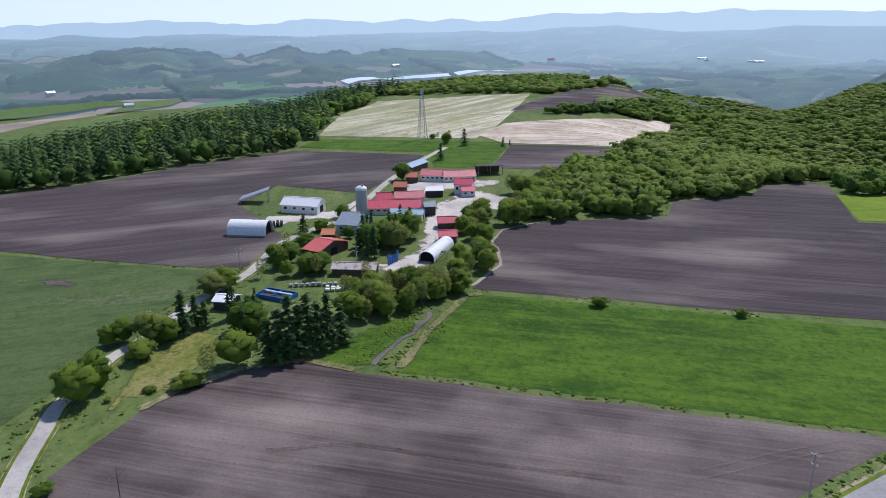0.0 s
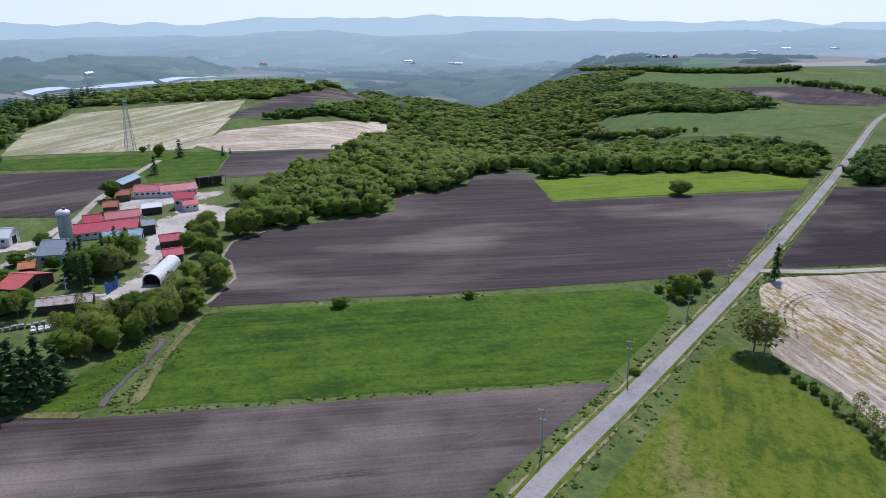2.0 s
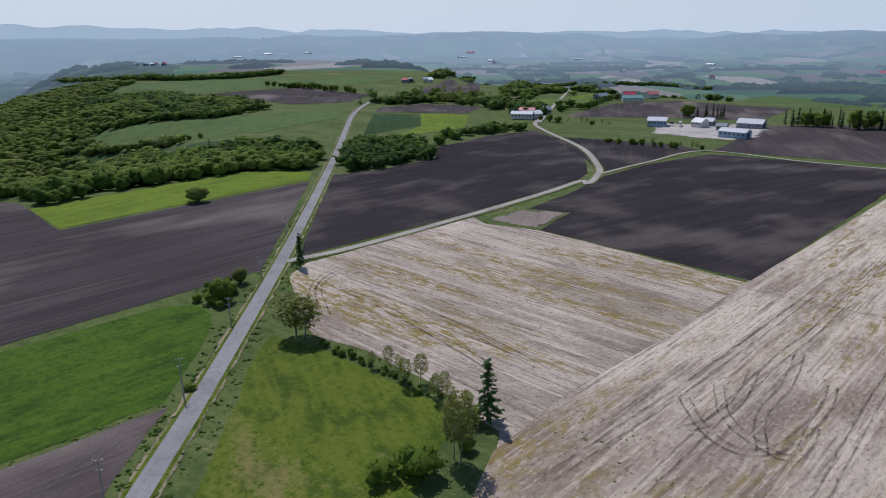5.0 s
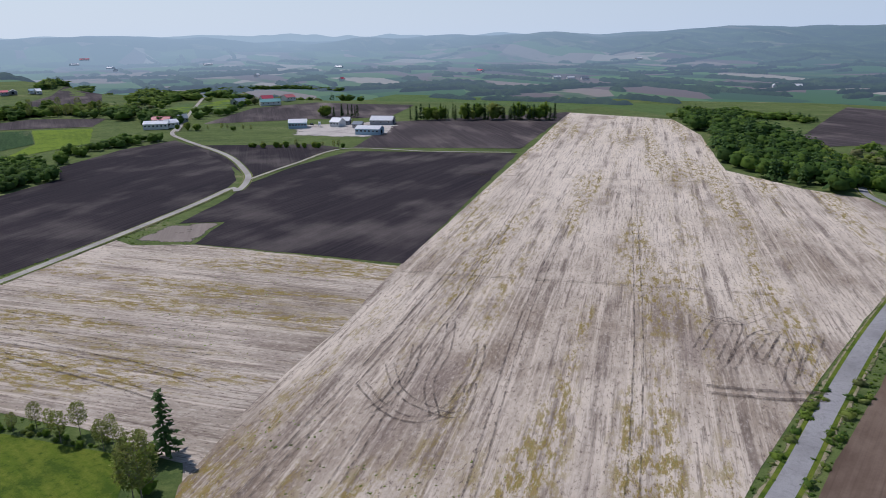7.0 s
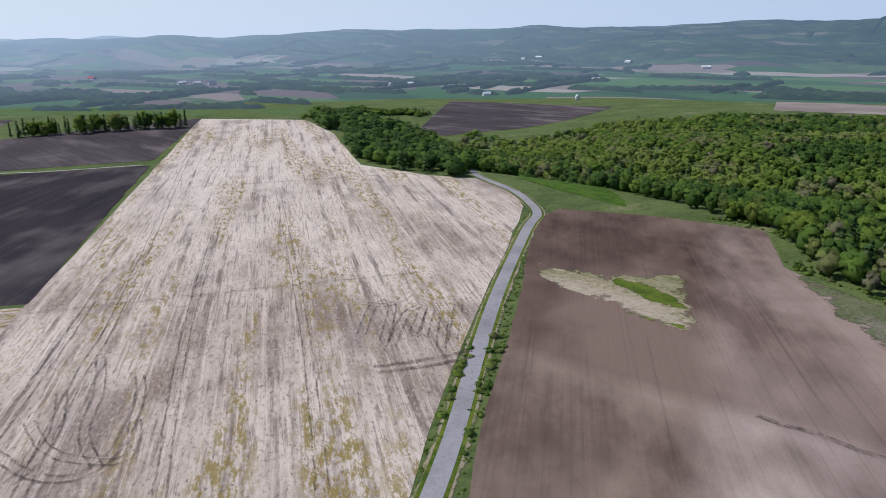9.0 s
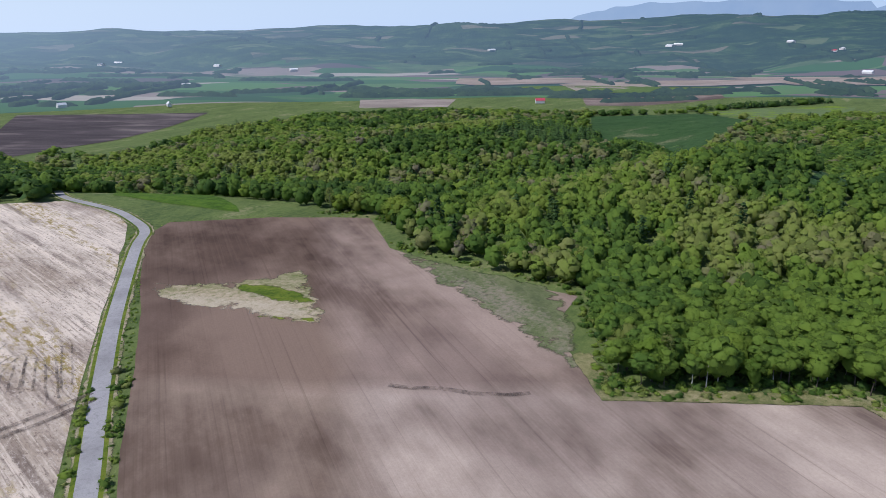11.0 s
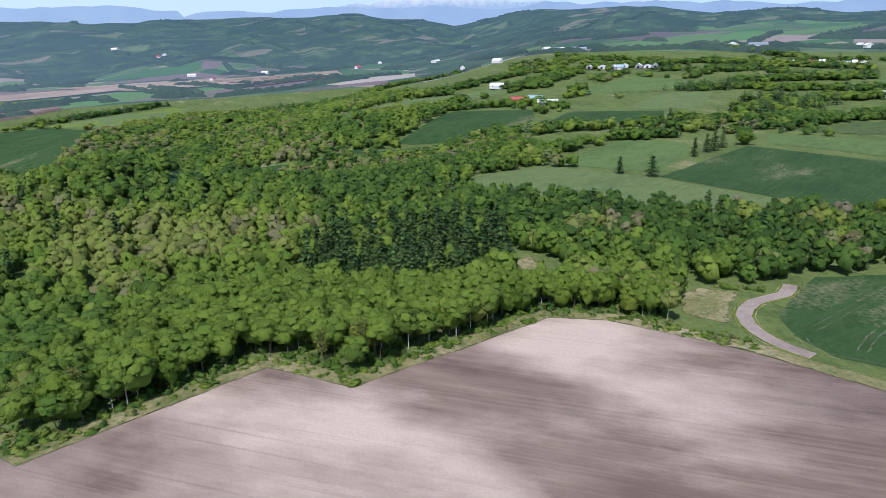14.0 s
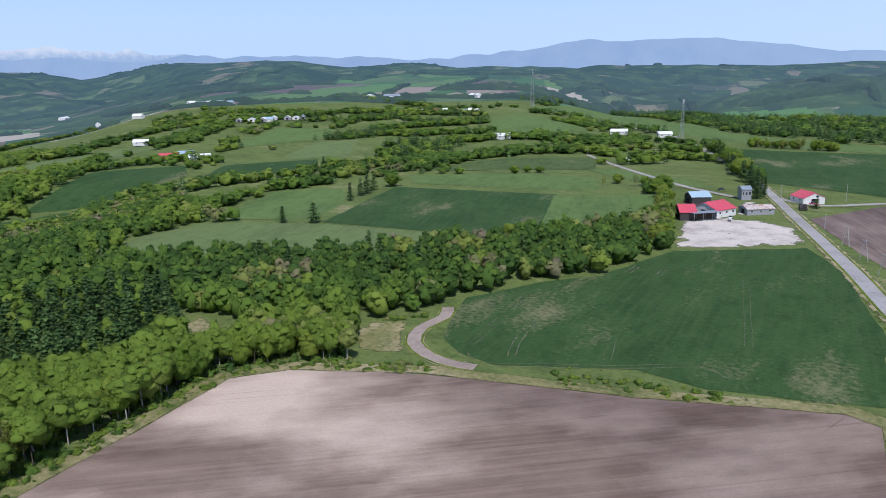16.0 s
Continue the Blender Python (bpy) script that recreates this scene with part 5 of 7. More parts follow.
for _k, _o in enumerate(([(330, 256), (354, 238), (398, 228), (435, 248), (455, 273), (433, 312), (398, 300)], [(406, 231), (455, 256), (503, 252), (548, 226), (578, 235), (534, 259), (482, 272)],
                               [(185, 332), (198, 345), (260, 345), (315, 316), (330, 327), (292, 387), (365, 618)])):
    wood("thicket", "dense fresh green thicket beside the road", scatter(np.array(_o, float), (5.5, 7.0, 6.0)[_k], 29 + _k, 1.0), .03, 130 + _k, (7, 11.5), (0, .75), broad=(.7, 1.0))
for _k, _o in enumerate(([(536, 768), (562, 742), (641, 720), (663, 647), (580, 566), (479, 539), (423, 541), (380, 546)], [(210, 362), (249, 331), (305, 311), (354, 300), (407, 341), (374, 358), (330, 396), (287, 380), (251, 396)])):
    wood("thicket", "dense fresh green thicket between the fields", scatter(np.array(_o, float), (7.5, 6.0)[_k], 45 + _k, 1.0), .05, 140 + _k, (8, 12), (.1, .75), broad=(.75, 1.05))
wood("plateau_wood", "dark forest over the far plateau", scatter(polar((236, 1350), (239, 1080), (248, 960), (264, 900), (266, 1555), (235, 1555)), 11.0, 6, 4), .7, 6, (9, 14), (.1, .6))

# scrub and copses between the farther fields
for _k, (_o, _g) in enumerate(((polar((200, 620), (206, 560), (215, 560), (228, 520), (238, 560), (247, 640), (256, 700), (262, 900), (258, 1540), (205, 1540)), 11.0),
                               (polar((30, 700), (44, 660), (58, 620), (66, 640), (66, 1500), (32, 1540)), 12.0), (polar((66, 660), (80, 900), (100, 800), (112, 640), (124, 700), (124, 1530), (64, 1530)), 13.0))):
    _p = scatter(_o, _g, 90 + _k, 3)
    _p = _p[fbm(_p[:, 0], _p[:, 1], 150.0, 3) > (.35, .75, .8)[_k]]
    wood("scrub_wood", "loose copses and scrub between far fields", _p, .12, 95 + _k, (6, 12), (.1, 1))

# tree lines and thickets over the valley plain
def far_belts(name, label, lines, seed):
    """Strips of far wood, haze painted on: an uneven ridge of crowns along each line, joined into one mesh."""
    rng = np.random.default_rng(seed)
    V, F, n = [], [], 0
    for x, y, a, length, width in lines:
        k = max(4, int(length / 9))
        t = np.linspace(0, length, k)
        px, py = x + math.sin(a) * t + np.cumsum(rng.normal(size=k)) * 1.2, y + math.cos(a) * t + np.cumsum(rng.normal(size=k)) * 1.2
        taper = np.clip(np.minimum(np.arange(k), np.arange(k)[::-1]) / 2 + .3, 0, 1)
        rows = []
        for side, up in ((-.5, 0), (-.42, .72), (0, 1.0), (.42, .72), (.5, 0)):
            o = width * side * rng.uniform(.75, 1.15, k) * taper
            h = up * taper * rng.uniform(7, 14, k)
            qx, qy = px + math.cos(a) * o, py - math.sin(a) * o
            rows.append(np.stack([qx, qy, land(qx, qy) - 1 + h], -1))
        V.append(np.stack(rows, 1).reshape(-1, 3))
        i, j = np.meshgrid(np.arange(k - 1), np.arange(4), indexing="ij")
        F.append((np.stack([i * 5 + j, i * 5 + j + 1, (i + 1) * 5 + j + 1, (i + 1) * 5 + j], -1).reshape(-1, 4)[:, ::-1]) + n)
        n += 5 * k
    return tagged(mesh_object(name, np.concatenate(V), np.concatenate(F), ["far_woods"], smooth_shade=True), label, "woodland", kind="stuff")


_r = np.random.default_rng(8)
_lines = FAR_STRIPS[:]
for _k in range(560):
    _b, _d = _r.uniform(-42, 265), 1600 * (4250 / 1600) ** _r.random()
    if _k < 70:
        _b, _d = _r.uniform(62, 130), 1600 * (3400 / 1600) ** _r.random()
    _long = _r.random() < .45
    _lines.append((_d * math.sin(radians(_b)), _d * math.cos(radians(_b)), radians(62 + 90 * _r.integers(2) + _r.normal() * 7), _r.uniform(180, 520) if _long else _r.uniform(30, 120), _r.uniform(14, 26) if _long else _r.uniform(20, 55)))
far_belts("far_wood", "tree lines and thickets over the valley plain, haze painted on", _lines, 5)


# ---- things: helpers ----
def paint(name, col, rough=.6, metal=0.0, wear=.25, rust=None, scale=.7):
    n = Nodes(name)
    c = n.mix(n.ramp(n.noise(n.coords(), scale, 4, .65), (.35, wear), (.65, 0)), col, tuple(.55 * v for v in col))
    if rust:
        c = n.mix(n.ramp(n.noise(n.coords(), .45, 5, .7), (.5, 0), (.6, .9)), c, rust)
    MATS[name] = n.finish(c, rough, n.noise(n.coords(), 3, 2, .5), .02, .3, .3, metal)


paint("white_sheet", (.74, .76, .78), .45, wear=.12)
paint("white_wall", (.68, .68, .66), .7)
paint("grey_wall", (.30, .31, .33), .75)
paint("dark_wall", (.055, .05, .05), .8)
# near-black paint for the unlit inside of doorways and barn ends
paint("opening_shade", (.012, .012, .014), .9)
paint("brown_wall", (.11, .075, .055), .85)
paint("red_roof", (.56, .085, .125), .45, wear=.3)
paint("pink_roof", (.60, .20, .21), .5, wear=.3)
paint("rust_roof", (.40, .13, .075), .6, wear=.35)
paint("coral_roof", (.58, .13, .12), .5, wear=.3)
paint("orange_roof", (.55, .22, .10), .6)
paint("worn_roof", (.50, .46, .44), .7, rust=(.30, .13, .08))
paint("slate_roof", (.24, .29, .34), .45)
paint("blue_roof", (.33, .47, .56), .4)
paint("blue_paint", (.03, .13, .38), .5)
paint("teal_roof", (.16, .36, .36), .5)
paint("steel", (.34, .37, .40), .45, .4)
paint("pole_grey", (.36, .35, .34), .8)
paint("panel_blue", (.035, .05, .085), .25)
paint("glass_dark", (.02, .025, .03), .12)
paint("concrete", (.46, .45, .43), .9)
paint("tyre", (.02, .02, .02), .9)


def part(name, bm, mat, parent, label=""):
    me = bpy.data.meshes.new(name)
    bm.to_mesh(me)
    bm.free()
    me.materials.append(MATS[mat])
    ob = new(name, me)
    ob.parent = parent
    return tagged(ob, label)


def block(bm, x, y, z, sx, sy, sz, rot=None):
    """A box about (x, y), from z up."""
    m = Matrix.Translation((x, y, z + sz / 2))
    if rot is not None:
        m = m @ rot
    bmesh.ops.create_cube(bm, size=1, matrix=m @ Matrix.Diagonal((sx, sy, sz, 1)))
    return bm


def prism(bm, outline, x0, x1):
    """An outline in y, z drawn out along x."""
    a = [bm.verts.new((x0, y, z)) for y, z in outline]
    b = [bm.verts.new((x1, y, z)) for y, z in outline]
    n = len(outline)
    for i in range(n):
        bm.faces.new((a[i], a[(i + 1) % n], b[(i + 1) % n], b[i]))
    bm.faces.new(a[::-1])
    bm.faces.new(b)
    bmesh.ops.recalc_face_normals(bm, faces=bm.faces[:])
    return bm


def rod(bm, p, q, r, n=6, r2=None):
    p, q = Vector(p), Vector(q)
    m = (q - p).to_track_quat("Z", "Y").to_matrix().to_4x4()
    bmesh.ops.create_cone(bm, cap_ends=True, segments=n, radius1=r, radius2=r if r2 is None else r2, depth=(q - p).length, matrix=Matrix.Translation((p + q) / 2) @ m)
    return bm


def base(name, x, y, turn, label, category, group="", lift=0.0):
    x, y = settle(x, y)
    ob = new(name)
    ob.empty_display_size = .5
    ob.matrix_world = pose(x, y, float(land(x, y)) + .0011 * math.hypot(x, y) + .1 + lift, 0, 0, turn)
    return tagged(ob, label, category, group)


# ---- buildings ----
def gable(name, label, x, y, turn, length, width, wall, rise, wall_mat, roof_mat, windows=0, door=True, category="barn"):
    """A pitched building; its long side runs along its own x, the front looks to -y."""
    ob = base(name, x, y, turn, label, category)
    l, w = length / 2, width / 2
    part("wall", prism(bmesh.new(), [(-w, -.6), (w, -.6), (w, wall), (0, wall + rise * .98), (-w, wall)], -l, l), wall_mat, ob)
    o, t = .45, .14
    slope = rise / w
    bm = bmesh.new()
    for s in (-1, 1):
        prism(bm, [(0, wall + rise + t), (s * (w + o), wall - o * slope + t), (s * (w + o), wall - o * slope - .02), (0, wall + rise - .02)], -l - o, l + o)
    roof = part("roof", bm, roof_mat, ob)
    rib = bmesh.new()
    for i in range(max(4, int(length / 1.6))):
        px = -l - o + .3 + i * (length + 2 * o - .6) / max(3, int(length / 1.6) - 1)
        for s in (-1, 1):
            rod(rib, (px, 0, wall + rise + t + .02), (px, s * (w + o), wall - o * slope + t + .02), .05, 4)
    part("ridge_seam", rib, roof_mat, roof)
    ridge = bmesh.new()
    block(ridge, 0, 0, wall + rise + t - .04, length + 2 * o + .1, .5, .12)
    part("ridge_cap", ridge, roof_mat, roof)
    for i in range(windows):
        px = -l + length * (i + .5) / windows
        for s in (-1, 1):
            win = part("window", block(bmesh.new(), px, s * (w + .01), wall * .42, min(1.5, length / windows * .6), .10, wall * .32), "white_wall", ob)
            part("pane", block(bmesh.new(), px, s * (w + .05), wall * .42 + .08, min(1.5, length / windows * .6) - .2, .06, wall * .32 - .16), "glass_dark", win)
    if door:
        for s in (-1, 1):
            # doorway drawn as a black slab, its inner shade put into the colour
            part("door", block(bmesh.new(), s * (l + .02), 0, 0, .12, min(width * .5, 3.4), min(wall * .85, 3.2)), "opening_shade", ob)
    return ob


def vault(name, label, x, y, turn, length, width, high, straight=1.2):
    """A round-roofed barn of white sheeting; a near-black panel paints the shade of its open end."""
    ob = base(name, x, y, turn, label, "barn")
    l, w = length / 2, width / 2
    arc = [(-w, -.5)] + [(-w * math.cos(a), straight + (high - straight) * math.sin(a)) for a in np.linspace(0, math.pi, 17)] + [(w, -.5)]
    inner = [(yy * .975, zz - (.12 if zz > 0 else 0)) for yy, zz in arc]
    part("roof", prism(bmesh.new(), arc + inner[::-1], -l, l), "white_sheet", ob)
    part("end_wall", prism(bmesh.new(), inner, -l + .1, -l + .3), "white_wall", ob)
    # dark sheet across the open end stands for the shade inside
    part("end_wall", prism(bmesh.new(), [(yy * .98, zz) for yy, zz in inner], l - 1.4, l - 1.2), "opening_shade", ob)
    for i in range(int(length / 2.5) + 1):
        px = -l + .08 + i * (length - .16) / int(length / 2.5)
        bm = bmesh.new()
        for (ya, za), (yb, zb) in zip(arc[1:-1], arc[2:-1]):
            rod(bm, (px, ya, za), (px, yb, zb), .07, 4)
        part("rib", bm, "white_wall", ob)
    sill = bmesh.new()
    for s in (-1, 1):
        block(sill, 0, s * w, -.5, length, .24, .85)
    part("plinth", sill, "slate_roof", ob)
    return ob


def silo(x, y):
    ob = base("silo", x, y, 0, "tall pale concrete silo with a domed cap", "silo")
    bm = bmesh.new()
    bmesh.ops.create_cone(bm, cap_ends=True, segments=28, radius1=2.6, radius2=2.6, depth=12, matrix=Matrix.Translation((0, 0, 5.6)))
    part("wall", bm, "concrete", ob)
    for k in range(12):
        bm = bmesh.new()
        bmesh.ops.create_cone(bm, cap_ends=True, segments=28, radius1=2.66, radius2=2.66, depth=.10, matrix=Matrix.Translation((0, 0, .9 + k * .9)))
        part("hoop", bm, "steel", ob)
    bm = bmesh.new()
    bmesh.ops.create_uvsphere(bm, u_segments=24, v_segments=12, radius=2.68, matrix=Matrix.Translation((0, 0, 11.5)) @ Matrix.Diagonal((1, 1, .6, 1)))
    part("dome", bm, "white_sheet", ob)
    bm = bmesh.new()
    block(bm, .6, -.4, 12.7, 1.0, .9, 1.0)
    part("hatch", bm, "red_roof", ob)
    bm = bmesh.new()
    for s in (-.22, .22):
        rod(bm, (s, -2.78, 0), (s, -2.78, 12), .04, 4)
    for k in range(24):
        rod(bm, (-.22, -2.78, .4 + k * .48), (.22, -2.78, .4 + k * .48), .03, 4)
    part("ladder", bm, "steel", ob)


def mast(x, y, high, foot=5.5, top=1.0, label="tall grey lattice mast with antennas"):
    ob = base("lattice_mast", x, y, 20, label, "mast")
    n = max(6, int(high / 4.2))
    at = lambda k, i: Vector(((foot + (top - foot) * (k / n)) / 2 * (1, 1, -1, -1)[i], (foot + (top - foot) * (k / n)) / 2 * (1, -1, -1, 1)[i], high * k / n))
    for i in range(4):
        part("leg", rod(bmesh.new(), at(0, i), at(n, i), .17, 5, .10), "steel", ob)
    for k in range(n):
        for i in range(4):
            j = (i + 1) % 4
            for p, q in ((at(k, i), at(k + 1, j)), (at(k, j), at(k + 1, i)), (at(k + 1, i), at(k + 1, j))):
                part("brace", rod(bmesh.new(), p, q, .07, 4), "steel", ob)
    for z in (high * .86, high * .97):
        bm = bmesh.new()
        block(bm, 0, 0, z, top + 1.2, top + 1.2, .25)
        part("platform", bm, "steel", ob)
    for k in range(3):
        bm = bmesh.new()
        a = 2.1 * k
        rod(bm, (1.0 * math.cos(a), 1.0 * math.sin(a), high * .92), (1.0 * math.cos(a), 1.0 * math.sin(a), high + 2), .14, 6)
        part("antenna", bm, "white_wall", ob)


def open_shed(name, label, x, y, turn, length, width, front, back, roof_mat, panels=False):
    """Posts with a tilted roof, closed at the back only."""
    ob = base(name, x, y, turn, label, "shed")
    l, w = length / 2, width / 2
    n = max(3, int(length / 4))
    for i in range(n):
        px = -l + .2 + i * (length - .4) / (n - 1)
        for s, h in ((-1, front), (1, back)):
            part("post", block(bmesh.new(), px, s * (w - .2), -.5, .2, .2, h + .45), "steel", ob)
    part("roof", prism(bmesh.new(), [(-w - .5, front), (w + .5, back), (w + .5, back + .16), (-w - .5, front + .16)], -l - .4, l + .4), roof_mat, ob)
    if panels:
        for i in range(int(length / 1.7)):
            px = -l + .5 + i * 1.7
            part("panel", prism(bmesh.new(), [(-w - .4, front + .18), (w + .4, back + .18), (w + .4, back + .23), (-w - .4, front + .23)], px, px + 1.62), "slate_roof", ob)
    else:
        part("back_wall", block(bmesh.new(), 0, w - .05, -.5, length, .1, back + .3), "brown_wall", ob)
    return ob


def stack(name, label, x, y, turn, nx, ny, sx, sy, sz, mat):
    ob = base(name, x, y, turn, label, "stack")
    rng = random.Random(int(x * 7 + y))
    for i in range(nx):
        for j in range(ny):
            part("bale", block(bmesh.new(), (i - nx / 2) * sx, (j - ny / 2) * sy, 0, sx * rng.uniform(.55, .8), sy * .75, sz * rng.uniform(.7, 1.3)), mat, ob)


def tank(x, y, turn, length, width):
    ob = base("slurry_tank", x, y, turn, "open rectangular tank with blue walls and walkways", "tank")
    l, w = length / 2, width / 2
    for px, py, sx, sy in ((0, -w, length, .3), (0, w, length, .3), (-l, 0, .3, width), (l, 0, .3, width), (0, 0, .3, width)):
        part("wall", block(bmesh.new(), px, py, -.4, sx, sy, 1.5), "blue_paint", ob)
    part("bed", block(bmesh.new(), 0, 0, -.4, length - .4, width - .4, .8), "dark_wall", ob)
    part("walkway", block(bmesh.new(), 0, w * .3, 1.0, length * .9, .9, .12), "blue_roof", ob)


def utility_pole(x, y, high, turn, group="roadside poles"):
    ob = base("utility_pole", x, y, turn, "slim grey concrete power pole with crossarms", "pole", group)
    part("shaft", rod(bmesh.new(), (0, 0, -.8), (0, 0, high), .19, 8, .12), "pole_grey", ob)
    for k, z in enumerate((high - .35, high - 2.2)):
        arm = part("crossarm", block(bmesh.new(), 0, 0, z, 1.9 - .6 * k, .12, .12), "steel", ob)
        bm = bmesh.new()
        for px in (-.75, 0, .75):
            rod(bm, (px * (1 - .3 * k), 0, z + .1), (px * (1 - .3 * k), 0, z + .34), .06, 6)
        part("insulator", bm, "white_wall", arm)
    return ob


def frame_pole(x, y, high, turn):
    ob = base("frame_pole", x, y, turn, "pale double pole standing like a narrow letter A", "pole", "double poles")
    for s in (-1, 1):
        part("leg", rod(bmesh.new(), (s * 2.3, 0, -.8), (s * .25, 0, high), .19, 8, .13), "pole_grey", ob)
    part("crossarm", block(bmesh.new(), 0, 0, high - .5, 3.2, .16, .16), "steel", ob)
    part("tie", block(bmesh.new(), 0, 0, high * .45, 2.9, .12, .14), "steel", ob)


def vehicle(name, label, x, y, turn, length, body, cab, box_high=0.0):
    ob = base(name, x, y, turn, label, name, lift=.75)
    bm = bmesh.new()
    prism(bm, [(-.9, .45), (.9, .45), (.9, 1.0), (.82, 1.15), (-.82, 1.15), (-.9, 1.0)], -length / 2, length / 2)
    part("body", bm, body, ob)
    c = length * (.30 if box_high else 0.0)
    bm = bmesh.new()
    prism(bm, [(-.8, 1.12), (.8, 1.12), (.68, 1.75 + .4 * (box_high > 0)), (-.68, 1.75 + .4 * (box_high > 0))], c - length * (.14 if box_high else .26), c + length * (.16 if box_high else .24))
    part("cab", bm, cab, ob)
    if box_high:
        part("load_box", block(bmesh.new(), -length * .18, 0, 1.1, length * .6, 1.9, box_high), body, ob)
    for sx in (-.32, .32):
        for sy in (-.85, .85):
            part("wheel", rod(bmesh.new(), (sx * length, sy - .11, .38), (sx * length, sy + .11, .38), .38, 14), "tyre", ob)


# ---- single trees ----
def mesh_of(name, vf, mat):
    me = bpy.data.meshes.new(name)
    me.from_pydata([tuple(map(float, v)) for v in vf[0]], [], [tuple(map(int, f)) for f in vf[1]])
    me.materials.append(MATS[mat])
    me.update()
    me.polygons.foreach_set("use_smooth", np.full(len(me.polygons), True))
    if len(vf) > 2:
        soft_normals(me, vf[2])
    return me


def limbs(seed, high, n, spread, thick):
    """A tapered stem with limbs that fork once; 1 high when high is 1."""
    rng = np.random.default_rng(seed)
    parts = [tube((0, 0, -.05), (.01, 0, high * .45), thick, thick * .7, 7), tube((.01, 0, high * .45), (0, .015, high), thick * .7, thick * .15, 6)]
    for k in range(n):
        a, z = 2.4 * k + rng.uniform(-.3, .3), high * (.32 + .6 * k / n)
        ln = spread * (1.15 - .75 * k / n) * rng.uniform(.8, 1.2)
        q = np.array([ln * math.cos(a), ln * math.sin(a), z + ln * rng.uniform(.6, 1.1)])
        parts.append(tube((0, 0, z), q, thick * .4, thick * .12, 4))
        for s in (-1, 1):
            b = a + s * rng.uniform(.4, .9)
            m = np.array([0, 0, z]) + (q - [0, 0, z]) * rng.uniform(.4, .7)
            parts.append(tube(m, m + np.array([math.cos(b), math.sin(b), 1.0]) * ln * .45, thick * .2, thick * .06, 3))
    return join(parts)


def thin_crown(seed, n, size):
    """Loose young leaves round the limbs."""
    rng = np.random.default_rng(seed)
    a, z = rng.uniform(0, 6.28, n), rng.uniform(.36, 1.02, n)
    d = .24 * np.sqrt(np.clip(1 - ((z - .68) / .38) ** 2, .03, 1)) * np.sqrt(rng.uniform(.15, 1, n))
    p = np.stack([d * np.cos(a), d * np.sin(a), z], -1)
    nrm = rng.normal(size=(n, 3))
    nrm[:, 2] = np.abs(nrm[:, 2]) + .4
    nrm /= np.linalg.norm(nrm, axis=1)[:, None]
    return cards(rng, p, nrm, size)


KINDS = {
    "broadleaf_tree": [(limbs(k, .7, 6, .3, .022), "bark", leafy(100 + k, 14, 0, 900, .024, 1.0), "leaf_one") for k in range(4)],
    "birch_tree": [(limbs(20 + k, .85, 7, .22, .014), "birch", leafy(110 + k, 10, 0, 600, .026, 1.1), "leaf_one") for k in range(3)],
    "pine_tree": [(limbs(30 + k, .95, 2, .05, .016), "bark", cone_bulge(airy(120 + k, 16, 7, .150 + .015 * k, .14, .036)), "pine_one") for k in range(3)],
    "budding_tree": [(limbs(40 + k, .92, 9, .20, .011), "grey_bark", thin_crown(140 + k, 620, .024), "bud_one") for k in range(3)],
    "bare_tree": [(limbs(50, .95, 14, .30, .014), "bark", thin_crown(150, 14, .012), "bud_one")],
    "bush": [(limbs(60 + k, .5, 4, .3, .02), "bark", leafy(160 + k, 7, 0, 340, .034, .85), "leaf_one") for k in range(3)],
}
TREE_LABEL = {"broadleaf_tree": "fresh green broadleaf tree in spring leaf", "birch_tree": "slender birch with a pale trunk at the wood's edge", "pine_tree": "dark green conifer with drooping boughs",
              "budding_tree": "half bare tree with thin yellow green buds", "bare_tree": "small leafless tree in the field margin", "bush": "low rounded green bush in the grass"}
MODELS = {}


def plant(kind, x, y, high, seed, wide=1.0, note=""):
    x, y = settle(x, y)
    rng = random.Random(seed * 31 + int(x * 3) + int(y * 7))
    k = rng.randrange(len(KINDS[kind]))
    at = pose(x, y, float(land(x, y)) - .1, 0, 0, rng.uniform(0, 360)) @ Matrix.Diagonal((high * wide, high * wide, high, 1))
    if (kind, k) not in MODELS:
        stem, bark, crown, leaf = KINDS[kind][k]
        ob = tagged(new(kind), TREE_LABEL[kind], "bush" if kind == "bush" else "tree")
        for nm, vf, mt in (("trunk", stem, bark), ("crown", crown, leaf)):
            new(nm, mesh_of(nm, vf, mt)).parent = ob
        MODELS[kind, k] = ob
        ob.matrix_basis = at
        made = ob
    else:
        made = copy_thing(MODELS[kind, k], at @ Matrix.Diagonal(tuple(1 / s for s in MODELS[kind, k].scale) + (1,)))
    return tagged(made, note)


def clump(outline, gap, seed, kinds, high, margin=1.5, thin=.1):
    """Single trees over an outline; kinds are drawn in turn by chance."""
    rng = random.Random(seed)
    for x, y in scatter(np.array(outline, float), gap, seed, margin, thin):
        plant(rng.choice(kinds), x, y, rng.uniform(*high), seed, rng.uniform(.85, 1.2))


def row(a, b, n, seed, kinds, high, stray=1.5, wide=(.85, 1.2)):
    rng = random.Random(seed)
    for i in range(n):
        t = (i + rng.uniform(-.3, .3)) / max(1, n - 1)
        plant(rng.choice(kinds), a[0] + (b[0] - a[0]) * t + rng.uniform(-stray, stray), a[1] + (b[1] - a[1]) * t + rng.uniform(-stray, stray), rng.uniform(*high), seed, rng.uniform(*wide))



